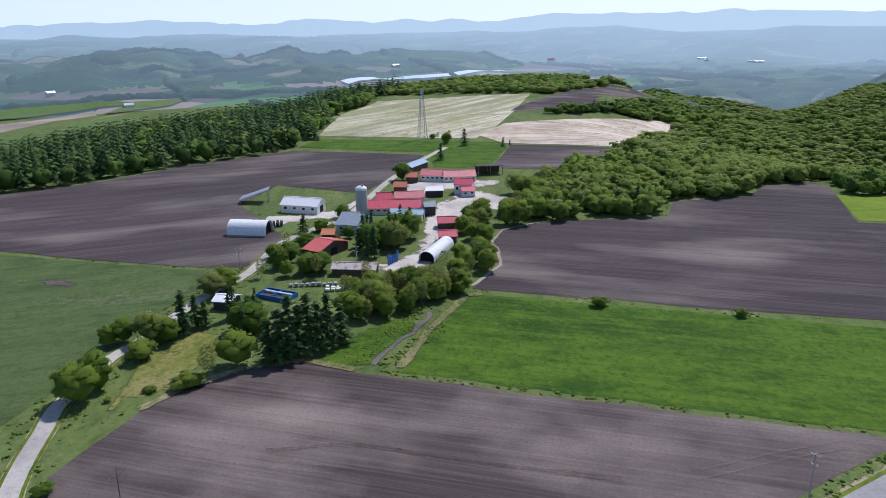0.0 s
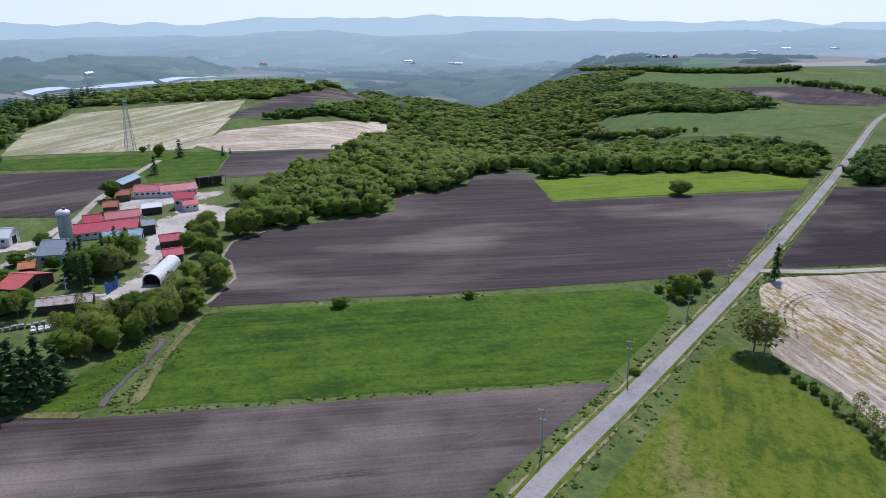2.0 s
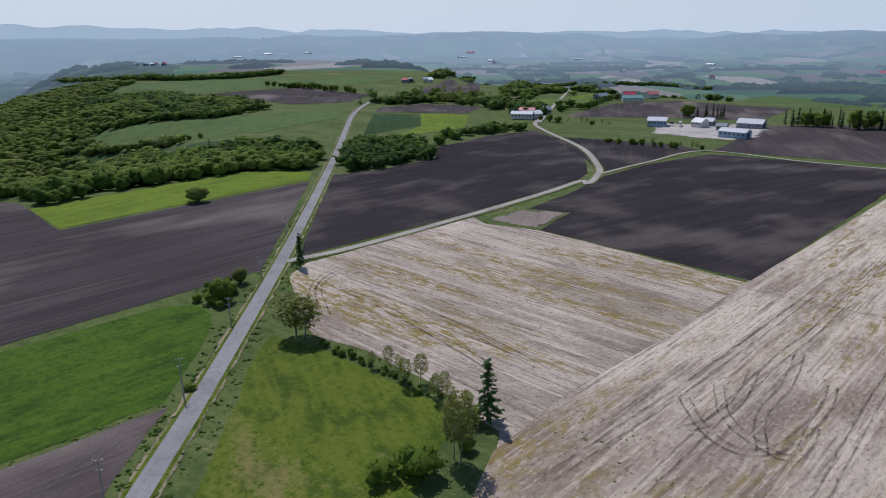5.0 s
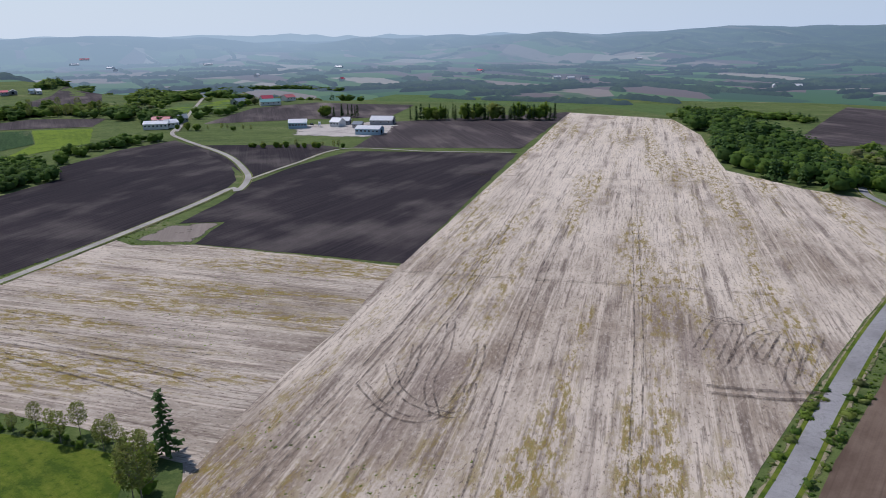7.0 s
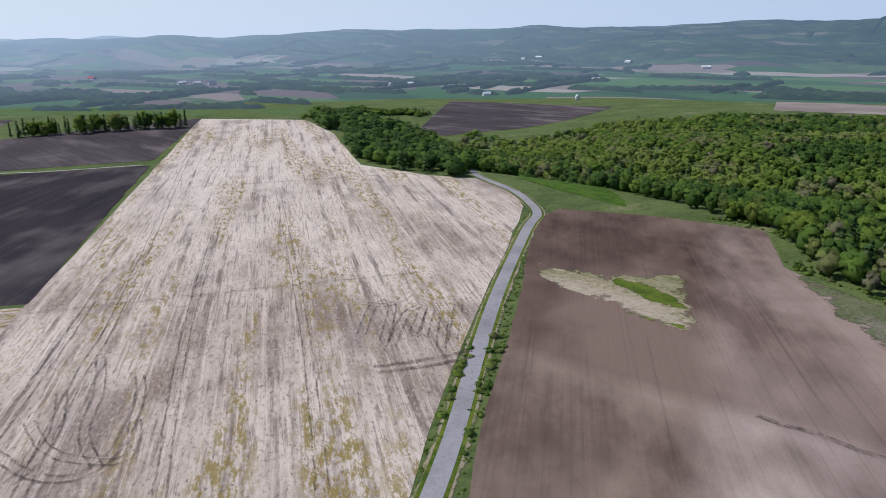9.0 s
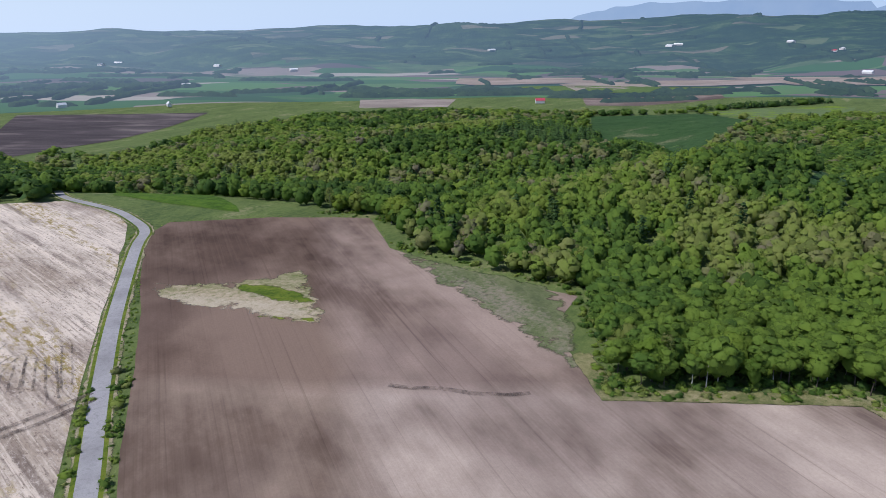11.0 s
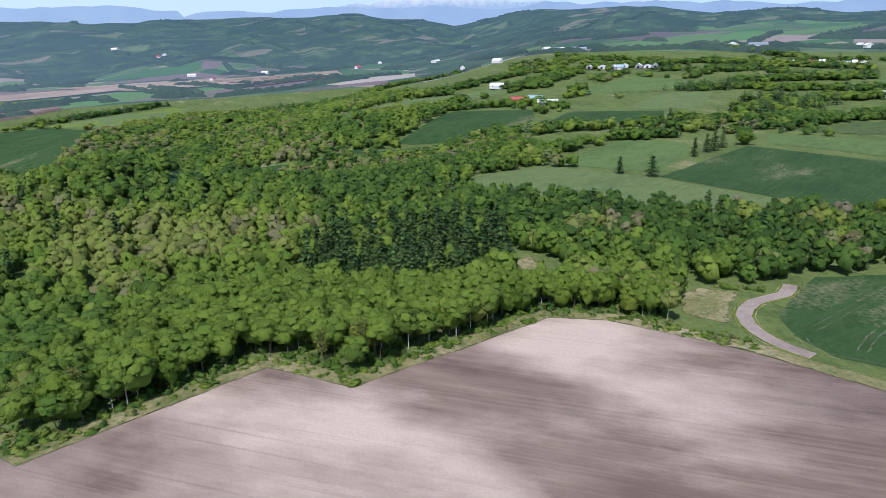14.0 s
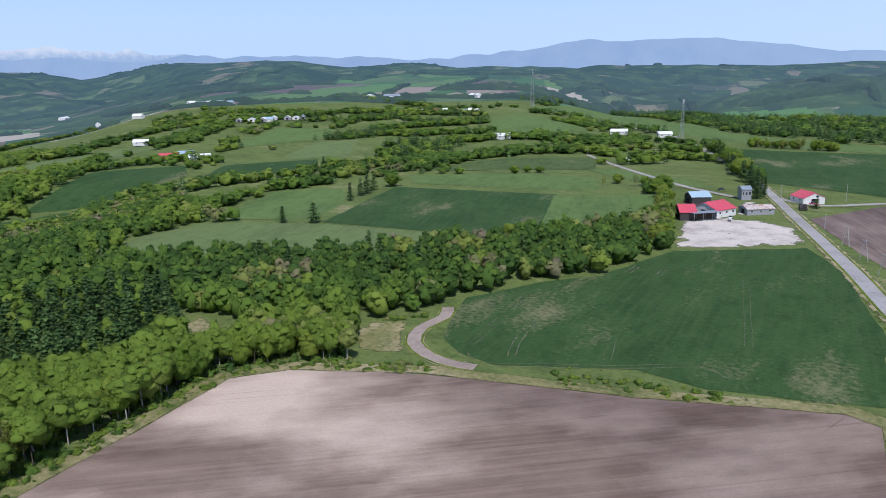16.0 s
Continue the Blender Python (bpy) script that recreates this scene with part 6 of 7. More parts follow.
# the farm among the trees
vault("round_barn", "white round-roofed barn with a dark open end", -79.8, 277.2, -7.9, 16.5, 9, 5.6)
gable("barn", "long white barn with a row of windows", -64.9, 313.5, -15.6, 18.0, 9, 3.6, 2.6, "white_wall", "white_sheet", 4, True, "barn")
open_shed("solar_shelter", "tilted solar panel roof on steel posts", -92.2, 333.1, -84, 8, 13, 1.6, 6.0, "steel", True)
stack("pallet_stack", "dark stacked crates beside the round barn", -73.1, 289.4, 10, 6, 3, 1.6, 1.6, 1.5, "dark_wall")
silo(-37.2, 305.8)
gable("cow_barn", "long barn with a bright red metal roof", -22.7, 311.1, 2.1, 23.8, 10, 2.6, 2.6, "white_wall", "red_roof", 8, True, "barn")
gable("cow_barn", "red-roofed gable wing of the cow barn", -28.3, 319.5, 6.2, 6.8, 9, 3.4, 3.2, "white_wall", "red_roof", 2, True, "barn")
gable("barn", "low white lean-to barn with a pale red roof", -17.1, 327.2, 6.7, 13.4, 7, 3.2, 2.2, "white_wall", "pink_roof", 4, True, "barn")
gable("shed", "dark weathered wooden shed", -7.1, 305.8, 9.1, 4.8, 6, 4.0, 1.6, "dark_wall", "slate_roof", 0, True, "barn")
gable("barn", "barn with a slate blue metal roof", -38.2, 283.4, -13.1, 8.8, 17, 3.6, 3.2, "blue_roof", "slate_roof", 2, True, "barn")
gable("shed", "pale blue roofed machine shed", -16.5, 297.3, -6.3, 14.3, 7, 2.8, 1.4, "white_wall", "blue_roof", 0, True, "barn")
gable("shed", "shed with a faded rust red roof", -44.6, 250.1, -31.9, 7.9, 16, 3.0, 2.2, "brown_wall", "coral_roof", 0, True, "barn")
gable("shed", "small shed with an orange roof", -46.1, 268.1, -2.3, 4.7, 6, 2.6, 1.4, "brown_wall", "orange_roof", 0, True, "barn")
gable("shed", "long derelict shed with a rusty patched roof", -30.8, 226.8, -6.3, 14.8, 6, 2.4, 1.3, "brown_wall", "worn_roof", 0, True, "barn")
vault("round_barn", "white round-roofed barn open towards the yard", -3.2, 247.2, 249.2, 20.5, 5.8, 3.8)
gable("shed", "small shed with a red roof", 0.8, 283.5, 3.9, 7.7, 6, 2.6, 1.8, "brown_wall", "red_roof", 0, True, "barn")
gable("shed", "small shed with a crimson roof", 0.8, 263.6, 4.2, 6.6, 6, 2.6, 1.6, "brown_wall", "red_roof", 0, True, "barn")
gable("cow_house", "long white cow house with a faded red roof", -5.9, 379.2, -9.9, 12.8, 9, 3.2, 2.4, "white_wall", "pink_roof", 5, True, "barn")
gable("cow_house", "long white cow house with a pale red roof", 7.7, 377.6, 6.3, 17.2, 9, 2.8, 2.4, "white_wall", "pink_roof", 7, True, "barn")
gable("house", "two-storey white farmhouse with a red roof", 9.7, 346.8, -11.3, 8.6, 8, 5.0, 2.2, "white_wall", "red_roof", 3, False, "house")
gable("house", "white lower wing with a red roof", 11.3, 340.8, 7.7, 6.5, 6, 2.8, 1.6, "white_wall", "red_roof", 2, False, "house")
gable("shed", "dark shed with a pale roof", -5.4, 342.2, 5.6, 8.1, 7, 3.0, 1.4, "dark_wall", "white_sheet", 0, True, "barn")
gable("shed", "brown shed with a rusty roof", -22.6, 351.7, -3.1, 6.0, 8, 3.0, 1.8, "brown_wall", "rust_roof", 0, True, "barn")
gable("shed", "brown lean-to with a rusty roof", -17.8, 375.8, -3.4, 6.1, 8, 3.0, 1.8, "brown_wall", "rust_roof", 0, True, "barn")
gable("shed", "long shed with a blue roof", -17.6, 408.5, 64.3, 20.1, 7, 3.2, 1.6, "brown_wall", "blue_roof", 0, True, "barn")
open_shed("machine_shed", "open dark machine shed on posts", 25.2, 396.3, 9.1, 14.4, 9, 4.6, 3.6, "dark_wall")
gable("shed", "white-roofed shed by the tree line", -66.2, 198.0, -10.4, 5.8, 6, 2.6, 1.0, "dark_wall", "white_sheet", 0, True, "barn")
tank(-53.0, 205.7, -25, 11.5, 6)
stack("board_stack", "upright blue boards leaning in the yard", -18.5, 237.7, 60, 5, 1, 1.4, .5, 3.2, "blue_paint")
stack("pallet_stack", "pale boxes in a row on bare ground", -33.5, 212.1, 5, 5, 2, 1.8, 1.6, .8, "white_wall")
stack("pallet_stack", "grey boxes in a row on bare ground", -42.4, 216.0, 5, 9, 1, 1.8, 1.6, .7, "grey_wall")
mast(-16.2, 525.4, 34.7, 6.0, 1.6)
mast(-867.8, -402.9, 46.7, 5.0, 1.4)
mast(-1643.5, -1208.6, 68.3, 7, 2)

# poles along the roads
utility_pole(62.5, 103.5, 9.9, -50)
utility_pole(97.0, 122.9, 9.7, -50)
utility_pole(133.3, 144.6, 7.9, -50)
utility_pole(167.4, 164.7, 7.5, -50)
utility_pole(212.1, 192.4, 7.5, -50)
utility_pole(-31.1, 233.2, 7.5, 20)
utility_pole(-71.8, 232.2, 7.5, 20)
utility_pole(-397.2, -103.4, 7.5, 20)
utility_pole(-484.7, -154.2, 8.2, 20)
utility_pole(-546.0, -195.9, 8.6, 20)
utility_pole(-660.3, -411.3, 7.9, 20)
utility_pole(-621.1, -348.3, 8.8, 20)
utility_pole(-493.6, -118.0, 10.4, 20)
utility_pole(-625.5, -243.8, 9.0, 20)
frame_pole(-364.5, -85.2, 9.0, 60)
frame_pole(-339.8, -71.8, 9.0, 60)
frame_pole(-316.2, -59.4, 9.0, 60)

# farms over the dark fields
gable("barn", "long white hall with a white roof", 622.1, 135.7, -81.0, 15.5, 14, 4.5, 2.4, "blue_roof", "white_sheet", 6, True, "barn")
gable("barn", "long white hall with blue walls", 577.0, 67.4, -105.0, 20.6, 12, 4.2, 2.0, "blue_roof", "white_sheet", 6, True, "barn")
gable("barn", "pale barn with a broad roof", 638.3, 62.5, -98.4, 20.2, 14, 3.6, 3.0, "grey_wall", "white_sheet", 3, True, "barn")
gable("house", "white farmhouse with a dark roof", 627.7, 101.5, -118.6, 10.0, 10, 4, 3, "white_wall", "white_sheet", 3, False, "house")
gable("shed", "small grey shed beside the halls", 639.9, 95.7, -97.1, 7.3, 8, 3.5, 2.5, "grey_wall", "white_sheet", 2, True, "barn")
gable("shed", "small shed with a pale roof", 615.4, 81.9, -97.2, 8.0, 8, 3, 2, "grey_wall", "slate_roof", 2, True, "barn")
vehicle('truck', 'blue and white tank truck by the halls', 626.7, 117.5, 10, 11, 'white_sheet', 'blue_paint', 1.8)
vehicle('tractor', 'dark farm tractor on the yard', 627.3, 124.6, 30, 6, 'dark_wall', 'glass_dark')
gable("barn", "long white barn with a white roof", 615.3, 257.9, -77.8, 19.9, 13, 4.2, 2.0, "white_wall", "white_sheet", 6, True, "barn")
gable("barn", "white barn beside the lane", 625.8, 249.8, -46.2, 10.7, 12, 3.8, 2.4, "white_wall", "white_sheet", 3, True, "barn")
gable("shed", "grey shed with a pink roof", 643.5, 264.4, -86.8, 16.1, 10, 3.8, 2.4, "grey_wall", "pink_roof", 3, True, "barn")
gable("house", "grey farmhouse behind the barns", 653.3, 249.1, -57.6, 8.0, 10, 4.5, 3, "grey_wall", "slate_roof", 3, False, "house")
gable("barn", "farm barn with a red roof", 856.5, 222.3, -53.9, 14.2, 12, 4, 4, "white_wall", "red_roof", 3, True, "barn")
gable("barn", "barn with a teal roof", 829.4, 211.6, -66.5, 23.2, 12, 3.5, 3, "white_wall", "teal_roof", 4, True, "barn")
gable("house", "farmhouse with a red roof", 889.0, 203.4, -34.8, 15.0, 10, 4, 3, "white_wall", "pink_roof", 3, False, "house")
gable("shed", "grey shed at the field's edge", 827.3, 246.8, -27.2, 16.6, 12, 4, 3, "grey_wall", "slate_roof", 2, True, "barn")

# barns by the gravel yard
# open front drawn as closed wall; the shade inside is its dark colour
gable("barn", "dark open-fronted barn with a red roof", -383.1, -173.0, 127.5, 9.0, 15, 4.2, 3.4, "dark_wall", "red_roof", 0, True, "barn")
open_shed("open_barn", "long dark open-fronted shed", -384.0, -162.0, 143.6, 17.2, 8, 4.4, 3.8, "slate_roof")
gable("barn", "barn with a crimson metal roof", -403.3, -165.0, 164.2, 16.8, 18, 3.8, 3.6, "white_wall", "red_roof", 3, True, "barn")
# also a closed wall, dark in place of the open barn's shade
gable("barn", "open barn with a white metal roof", -431.7, -187.3, 136.2, 12.3, 12, 4.6, 2.6, "dark_wall", "blue_roof", 0, True, "barn")
gable("house", "dark blue two-storey house", -464.4, -170.4, 127.0, 6.0, 9, 6.5, 1.6, "grey_wall", "slate_roof", 3, False, "house")
gable("shed", "low grey shed with a weathered roof", -420.7, -146.8, 139.3, 16.5, 10, 3, 1.6, "grey_wall", "worn_roof", 3, True, "barn")
gable("barn", "white barn with a red roof", -475.3, -135.4, 47.9, 14.5, 14, 3.4, 3.2, "white_wall", "red_roof", 2, True, "barn")
vehicle('truck', 'white box truck driving along the road', -628.2, -347.3, 150, 9, 'white_sheet', 'dark_wall', 2.0)
vehicle('car', 'dark car on the side road', -482.0, -193.2, 150, 4.6, 'dark_wall', 'glass_dark')
vehicle('car', 'white car parked before the barn', -389.6, -149.6, 20, 4.6, 'white_sheet', 'glass_dark')
vehicle('tractor', 'old dark farm machine by the barn', -461.2, -127.4, 70, 5.6, 'red_roof', 'glass_dark')
stack("machine_stack", "row of dark stored farm machines", -450.5, -128.9, 20, 6, 2, 2.4, 2.2, 1.4, "dark_wall")

# far farms on the plateau
def farmstead(x, y, turn, spread, seed):
    """A few farm buildings in a loose row."""
    rng = random.Random(seed)
    n = 3 + int(spread > 45) + int(spread > 60)
    for i in range(n):
        o = (i / (n - 1) - .5) * spread * 1.25 + rng.uniform(-3, 3)
        roof, note = rng.choice((("white_sheet", "a pale roof"), ("white_sheet", "a pale roof"), ("blue_roof", "a blue roof"), ("red_roof", "a red roof"), ("slate_roof", "a grey roof")))
        gable("barn", "small white farm building with " + note, x + math.cos(radians(turn)) * o, y + math.sin(radians(turn)) * o + rng.uniform(-9, 9), turn + rng.choice((0, 90)) + rng.uniform(-12, 12),
              spread / n * rng.uniform(.55, 1.0), rng.uniform(8, 12), rng.uniform(3, 4.5), rng.uniform(2, 3.5), rng.choice(("white_wall", "grey_wall")), roof, 2, True, "barn")


gable("barn", "far off barn with a red roof", -345.4, -731.9, 156.8, 19.0, 16, 4, 4, "white_wall", "red_roof", 3, True, "barn")
gable("barn", "far off barn with a white roof", -362.9, -697.4, 155.7, 21.6, 16, 4, 3, "white_wall", "white_sheet", 3, True, "barn")
gable("barn", "far off shed with a blue roof", -374.2, -749.4, 136.2, 17.2, 14, 4, 3, "white_wall", "blue_roof", 3, True, "barn")
farmstead(-837.5, -1345.2, 127.5, 52.1, 1)
farmstead(-923.8, -1343.4, 131.4, 56.3, 2)
farmstead(-1250.1, -1207.7, 130.6, 42.1, 3)
farmstead(-1463.5, -2678.7, 112, 152.5, 4)
farmstead(-1306.5, -1143.8, 132.2, 34.7, 5)
gable("barn", "white farm building on the far plateau", -873.6, -495.5, 117.4, 22.4, 16, 4, 3, "white_wall", "white_sheet", 2, True, "barn")
gable("barn", "white farm building on the far plateau", -869.6, -426.9, 123.9, 17.6, 16, 4, 3, "white_wall", "white_sheet", 2, True, "barn")
gable("barn", "white farm building on the far plateau", -421.6, -969.8, 147.3, 18.3, 16, 4, 3, "white_wall", "white_sheet", 2, True, "barn")
gable("barn", "white farm building on the far plateau", -754.5, -609.5, 107.5, 16.4, 16, 4, 3, "white_wall", "white_sheet", 2, True, "barn")
farmstead(1001.3, 607.1, -47, 31.2, 10)
gable("barn", "white farm building on the far plateau", 1009.2, 585.6, -46.8, 6.7, 16, 4, 3, "white_wall", "white_sheet", 2, True, "barn")
farmstead(1218.3, 1502.7, -78.2, 67.6, 12)
gable("barn", "white farm building on the far plateau", -769.6, -607.1, 129.2, 6.3, 16, 4, 3, "white_wall", "white_sheet", 2, True, "barn")

# valley farms far off
gable("barn", "white farm hall far off in the valley", 3448, 1750, 117, 43.5, 18.3, 5, 4, "white_wall", "red_roof", 0, False)
gable("barn", "white farm hall far off in the valley", 2397, 648, 176, 27.9, 11.7, 5, 4, "white_wall", "white_sheet", 0, False)
gable("barn", "white farm hall far off in the valley", 2138, 327, 167, 24.3, 10.2, 5, 4, "white_wall", "red_roof", 0, False)
gable("barn", "white farm hall far off in the valley", 2937, 458, 66, 33.4, 14.0, 5, 4, "white_wall", "white_sheet", 0, False)
gable("barn", "white farm hall far off in the valley", 2546, -99, 37, 28.7, 12.1, 5, 4, "white_wall", "red_roof", 0, False)
gable("barn", "white farm hall far off in the valley", 2119, -347, 116, 24.1, 10.1, 5, 4, "white_wall", "white_sheet", 0, False)
gable("barn", "pale farm barn far off on the plain", 2085, -382, 114, 23.8, 10.0, 5, 4, "white_wall", "slate_roof", 0, False)
gable("barn", "white farm hall far off in the valley", 3248, -830, 131, 37.7, 15.8, 5, 4, "white_wall", "white_sheet", 0, False)
gable("barn", "white farm hall far off in the valley", 1724, -767, 161, 21.2, 8.9, 5, 4, "white_wall", "white_sheet", 0, False)
gable("barn", "white farm hall far off in the valley", 1722, -820, 81, 21.4, 9.0, 5, 4, "white_wall", "white_sheet", 0, False)
gable("barn", "pale farm barn far off on the plain", 2803, 1308, 19, 34.8, 14.6, 5, 4, "white_wall", "slate_roof", 0, False)
gable("barn", "pale farm barn far off on the plain", 2153, -311, 118, 24.5, 10.3, 5, 4, "white_wall", "white_sheet", 0, False)
gable("barn", "white farm hall far off in the valley", 2707, -1943, 15, 37.5, 15.8, 5, 4, "white_wall", "white_sheet", 0, False)
gable("barn", "white farm hall far off in the valley", 2284, -2090, 175, 34.8, 14.6, 5, 4, "white_wall", "white_sheet", 0, False)
gable("barn", "white farm hall far off in the valley", 1772, -1973, 61, 29.8, 12.5, 5, 4, "white_wall", "white_sheet", 0, False)
gable("barn", "white farm hall far off in the valley", 1604, -1350, 75, 23.6, 9.9, 5, 4, "white_wall", "white_sheet", 0, False)
gable("barn", "white farm hall far off in the valley", 1384, -852, 86, 18.3, 7.7, 5, 4, "white_wall", "white_sheet", 0, False)
gable("barn", "white farm hall far off in the valley", 1180, -947, 150, 18, 7.6, 5, 4, "white_wall", "white_sheet", 0, False)
gable("barn", "white farm hall far off in the valley", 284, -3321, 131, 37.5, 15.8, 5, 4, "white_wall", "white_sheet", 0, False)
gable("barn", "white farm hall far off in the valley", 90, -3122, 80, 35.1, 14.7, 5, 4, "white_wall", "white_sheet", 0, False)
gable("barn", "white farm hall far off in the valley", 733, -3312, 6, 38.1, 16.0, 5, 4, "white_wall", "white_sheet", 0, False)
gable("barn", "white farm hall far off in the valley", 540, -1298, 37, 18, 7.6, 5, 4, "white_wall", "red_roof", 0, False)
gable("barn", "white farm hall far off in the valley", -4, -2456, 161, 27.6, 11.6, 5, 4, "white_wall", "white_sheet", 0, False)
gable("barn", "pale farm barn far off on the plain", 2633, -1812, 174, 35.9, 15.1, 5, 4, "white_wall", "slate_roof", 0, False)
gable("barn", "white farm hall far off in the valley", 1475, -2962, 66, 37.2, 15.6, 5, 4, "white_wall", "white_sheet", 0, False)
gable("barn", "white farm hall far off in the valley", 111, -3101, 112, 34.9, 14.7, 5, 4, "white_wall", "red_roof", 0, False)
gable("barn", "white farm hall far off in the valley", -224, -2351, 135, 26.6, 11.2, 5, 4, "white_wall", "white_sheet", 0, False)
gable("barn", "white farm hall far off in the valley", -520, -2336, 47, 26.9, 11.3, 5, 4, "white_wall", "red_roof", 0, False)
gable("barn", "white farm hall far off in the valley", -59, -2208, 72, 24.8, 10.4, 5, 4, "white_wall", "red_roof", 0, False)
gable("barn", "white farm hall far off in the valley", -895, -2640, 45, 31.3, 13.1, 5, 4, "white_wall", "white_sheet", 0, False)
gable("barn", "white farm hall far off in the valley", -805, -1851, 115, 22.7, 9.5, 5, 4, "white_wall", "white_sheet", 0, False)
gable("barn", "white farm hall far off in the valley", 757, -3264, 150, 37.7, 15.8, 5, 4, "white_wall", "white_sheet", 0, False)
gable("barn", "white farm hall far off in the valley", 125, 2140, 131, 24.1, 10.1, 5, 4, "white_wall", "white_sheet", 0, False)
gable("barn", "white farm hall far off in the valley", 485, 3280, 132, 37.3, 15.7, 5, 4, "white_wall", "red_roof", 0, False)
gable("barn", "white farm hall far off in the valley", 1180, 2786, 106, 34.0, 14.3, 5, 4, "white_wall", "white_sheet", 0, False)
gable("barn", "white farm hall far off in the valley", 1047, 2897, 80, 34.6, 14.5, 5, 4, "white_wall", "white_sheet", 0, False)
gable("barn", "white farm hall far off in the valley", -151, 2279, 40, 25.7, 10.8, 5, 4, "white_wall", "white_sheet", 0, False)
gable("barn", "white farm hall far off in the valley", -898, 1639, 60, 21.0, 8.8, 5, 4, "white_wall", "white_sheet", 0, False)
gable("barn", "white farm hall far off in the valley", -643, 1460, 26, 18, 7.6, 5, 4, "white_wall", "white_sheet", 0, False)
gable("barn", "white farm hall far off in the valley", 3245, 1697, 156, 41.2, 17.3, 5, 4, "white_wall", "white_sheet", 0, False)
gable("barn", "white farm hall far off in the valley", 3012, 1424, 60, 37.5, 15.8, 5, 4, "white_wall", "white_sheet", 0, False)
gable("barn", "white farm hall far off in the valley", 2522, 2503, 151, 39.9, 16.8, 5, 4, "white_wall", "white_sheet", 0, False)
gable("barn", "white farm hall far off in the valley", 1060, 2989, 166, 35.7, 15.0, 5, 4, "white_wall", "white_sheet", 0, False)
gable("barn", "white farm hall far off in the valley", 1195, 2750, 155, 33.7, 14.2, 5, 4, "white_wall", "white_sheet", 0, False)
gable("barn", "white farm hall far off in the valley", 2686, 2469, 126, 41.0, 17.2, 5, 4, "white_wall", "white_sheet", 0, False)
gable("barn", "pale farm barn far off on the plain", 2904, 2398, 73, 42.3, 17.8, 5, 4, "white_wall", "white_sheet", 0, False)
gable("barn", "white farm hall far off in the valley", 3224, 1086, 130, 38.3, 16.1, 5, 4, "white_wall", "white_sheet", 0, False)
gable("barn", "white farm hall far off in the valley", -777, -2049, 71, 24.6, 10.3, 5, 4, "white_wall", "white_sheet", 0, False)
gable("barn", "white farm hall far off in the valley", -882, -2620, 36, 31.1, 13.1, 5, 4, "white_wall", "white_sheet", 0, False)
gable("barn", "white farm hall far off in the valley", -666, -2618, 80, 30.4, 12.8, 5, 4, "white_wall", "white_sheet", 0, False)
gable("barn", "white farm hall far off in the valley", -2208, -2553, 60, 38.0, 16.0, 5, 4, "white_wall", "white_sheet", 0, False)
gable("barn", "pale farm barn far off on the plain", -2285, -2494, 154, 38.0, 16.0, 5, 4, "white_wall", "slate_roof", 0, False)
gable("barn", "white farm hall far off in the valley", -2512, -2171, 75, 37.3, 15.7, 5, 4, "white_wall", "white_sheet", 0, False)

# single trees
plant("bare_tree", -59.1, 107.4, 6.9, 1, 1.0)
plant("bush", -73.4, 108.3, 2.9, 1, 1.6)
plant("broadleaf_tree", -82.7, 139.8, 10.5, 1, 1.0)
plant("broadleaf_tree", -81.3, 148.4, 10.0, 1, 0.8)
plant("broadleaf_tree", -89.5, 170.4, 6.6, 1, 0.9)
plant("broadleaf_tree", -87.1, 173.5, 7.4, 1, 1.0)
plant("broadleaf_tree", -79.1, 172.2, 9.3, 1, 1.0)
plant("bush", -77.6, 163.7, 6.8, 1, 1.3)
plant("broadleaf_tree", -75.0, 174.2, 7.6, 1, 1.0)
plant("pine_tree", -72.3, 177.8, 12.8, 1, 1.4)
plant("pine_tree", -70.8, 183.5, 9.9, 1, 1.5)
plant("pine_tree", -67.8, 182.7, 8.4, 1, 1.5)
plant("pine_tree", -58.3, 180.1, 9.3, 1, 1.5)
plant("pine_tree", -54.1, 179.2, 11.4, 1, 1.6)
plant("pine_tree", -52.2, 182.2, 8.8, 1, 1.5)
plant("broadleaf_tree", -72.9, 206.8, 8.4, 1, 1.2)
plant("broadleaf_tree", -70.4, 211.7, 8.5, 1, 1.2)
plant("broadleaf_tree", -52.4, 158.7, 9.7, 1, 1.1)
plant("pine_tree", -44.7, 160.4, 11.9, 1, 1.5)
plant("pine_tree", -42.4, 161.6, 13.8, 1, 1.5)
plant("pine_tree", -39.5, 162.4, 17.3, 1, 1.4)
plant("pine_tree", -37.4, 164.0, 14.7, 1, 1.5)
plant("pine_tree", -35.5, 165.6, 16.5, 1, 1.3)
plant("pine_tree", -33.3, 167.2, 13.4, 1, 1.4)
plant("pine_tree", -31.0, 168.9, 15.2, 1, 1.3)
plant("pine_tree", -27.8, 171.2, 11.3, 1, 1.4)
plant("bush", -32.1, 168.9, 4.0, 1, 1.4)
plant("bush", -60.0, 149.0, 4.9, 1, 1.5)
plant("budding_tree", -56.9, 151.4, 8.9, 1, 1.0)
plant("bush", -68.7, 145.9, 2.0, 1, 1.8)
plant("bush", -76.9, 141.7, 1.8, 1, 1.3)
plant("bush", -62.2, 146.8, 3.6, 1, 1.5)
plant("broadleaf_tree", -23.0, 379.4, 10.3, 1, 1.1)
plant("pine_tree", -58.1, 277.6, 8.3, 1, 1.8)
plant("broadleaf_tree", -44.0, 299.2, 7.1, 1, 1.1)
plant("pine_tree", -2.4, 439.5, 11.0, 1, 1.6)
plant("pine_tree", 14.1, 494.2, 11.9, 1, 1.6)
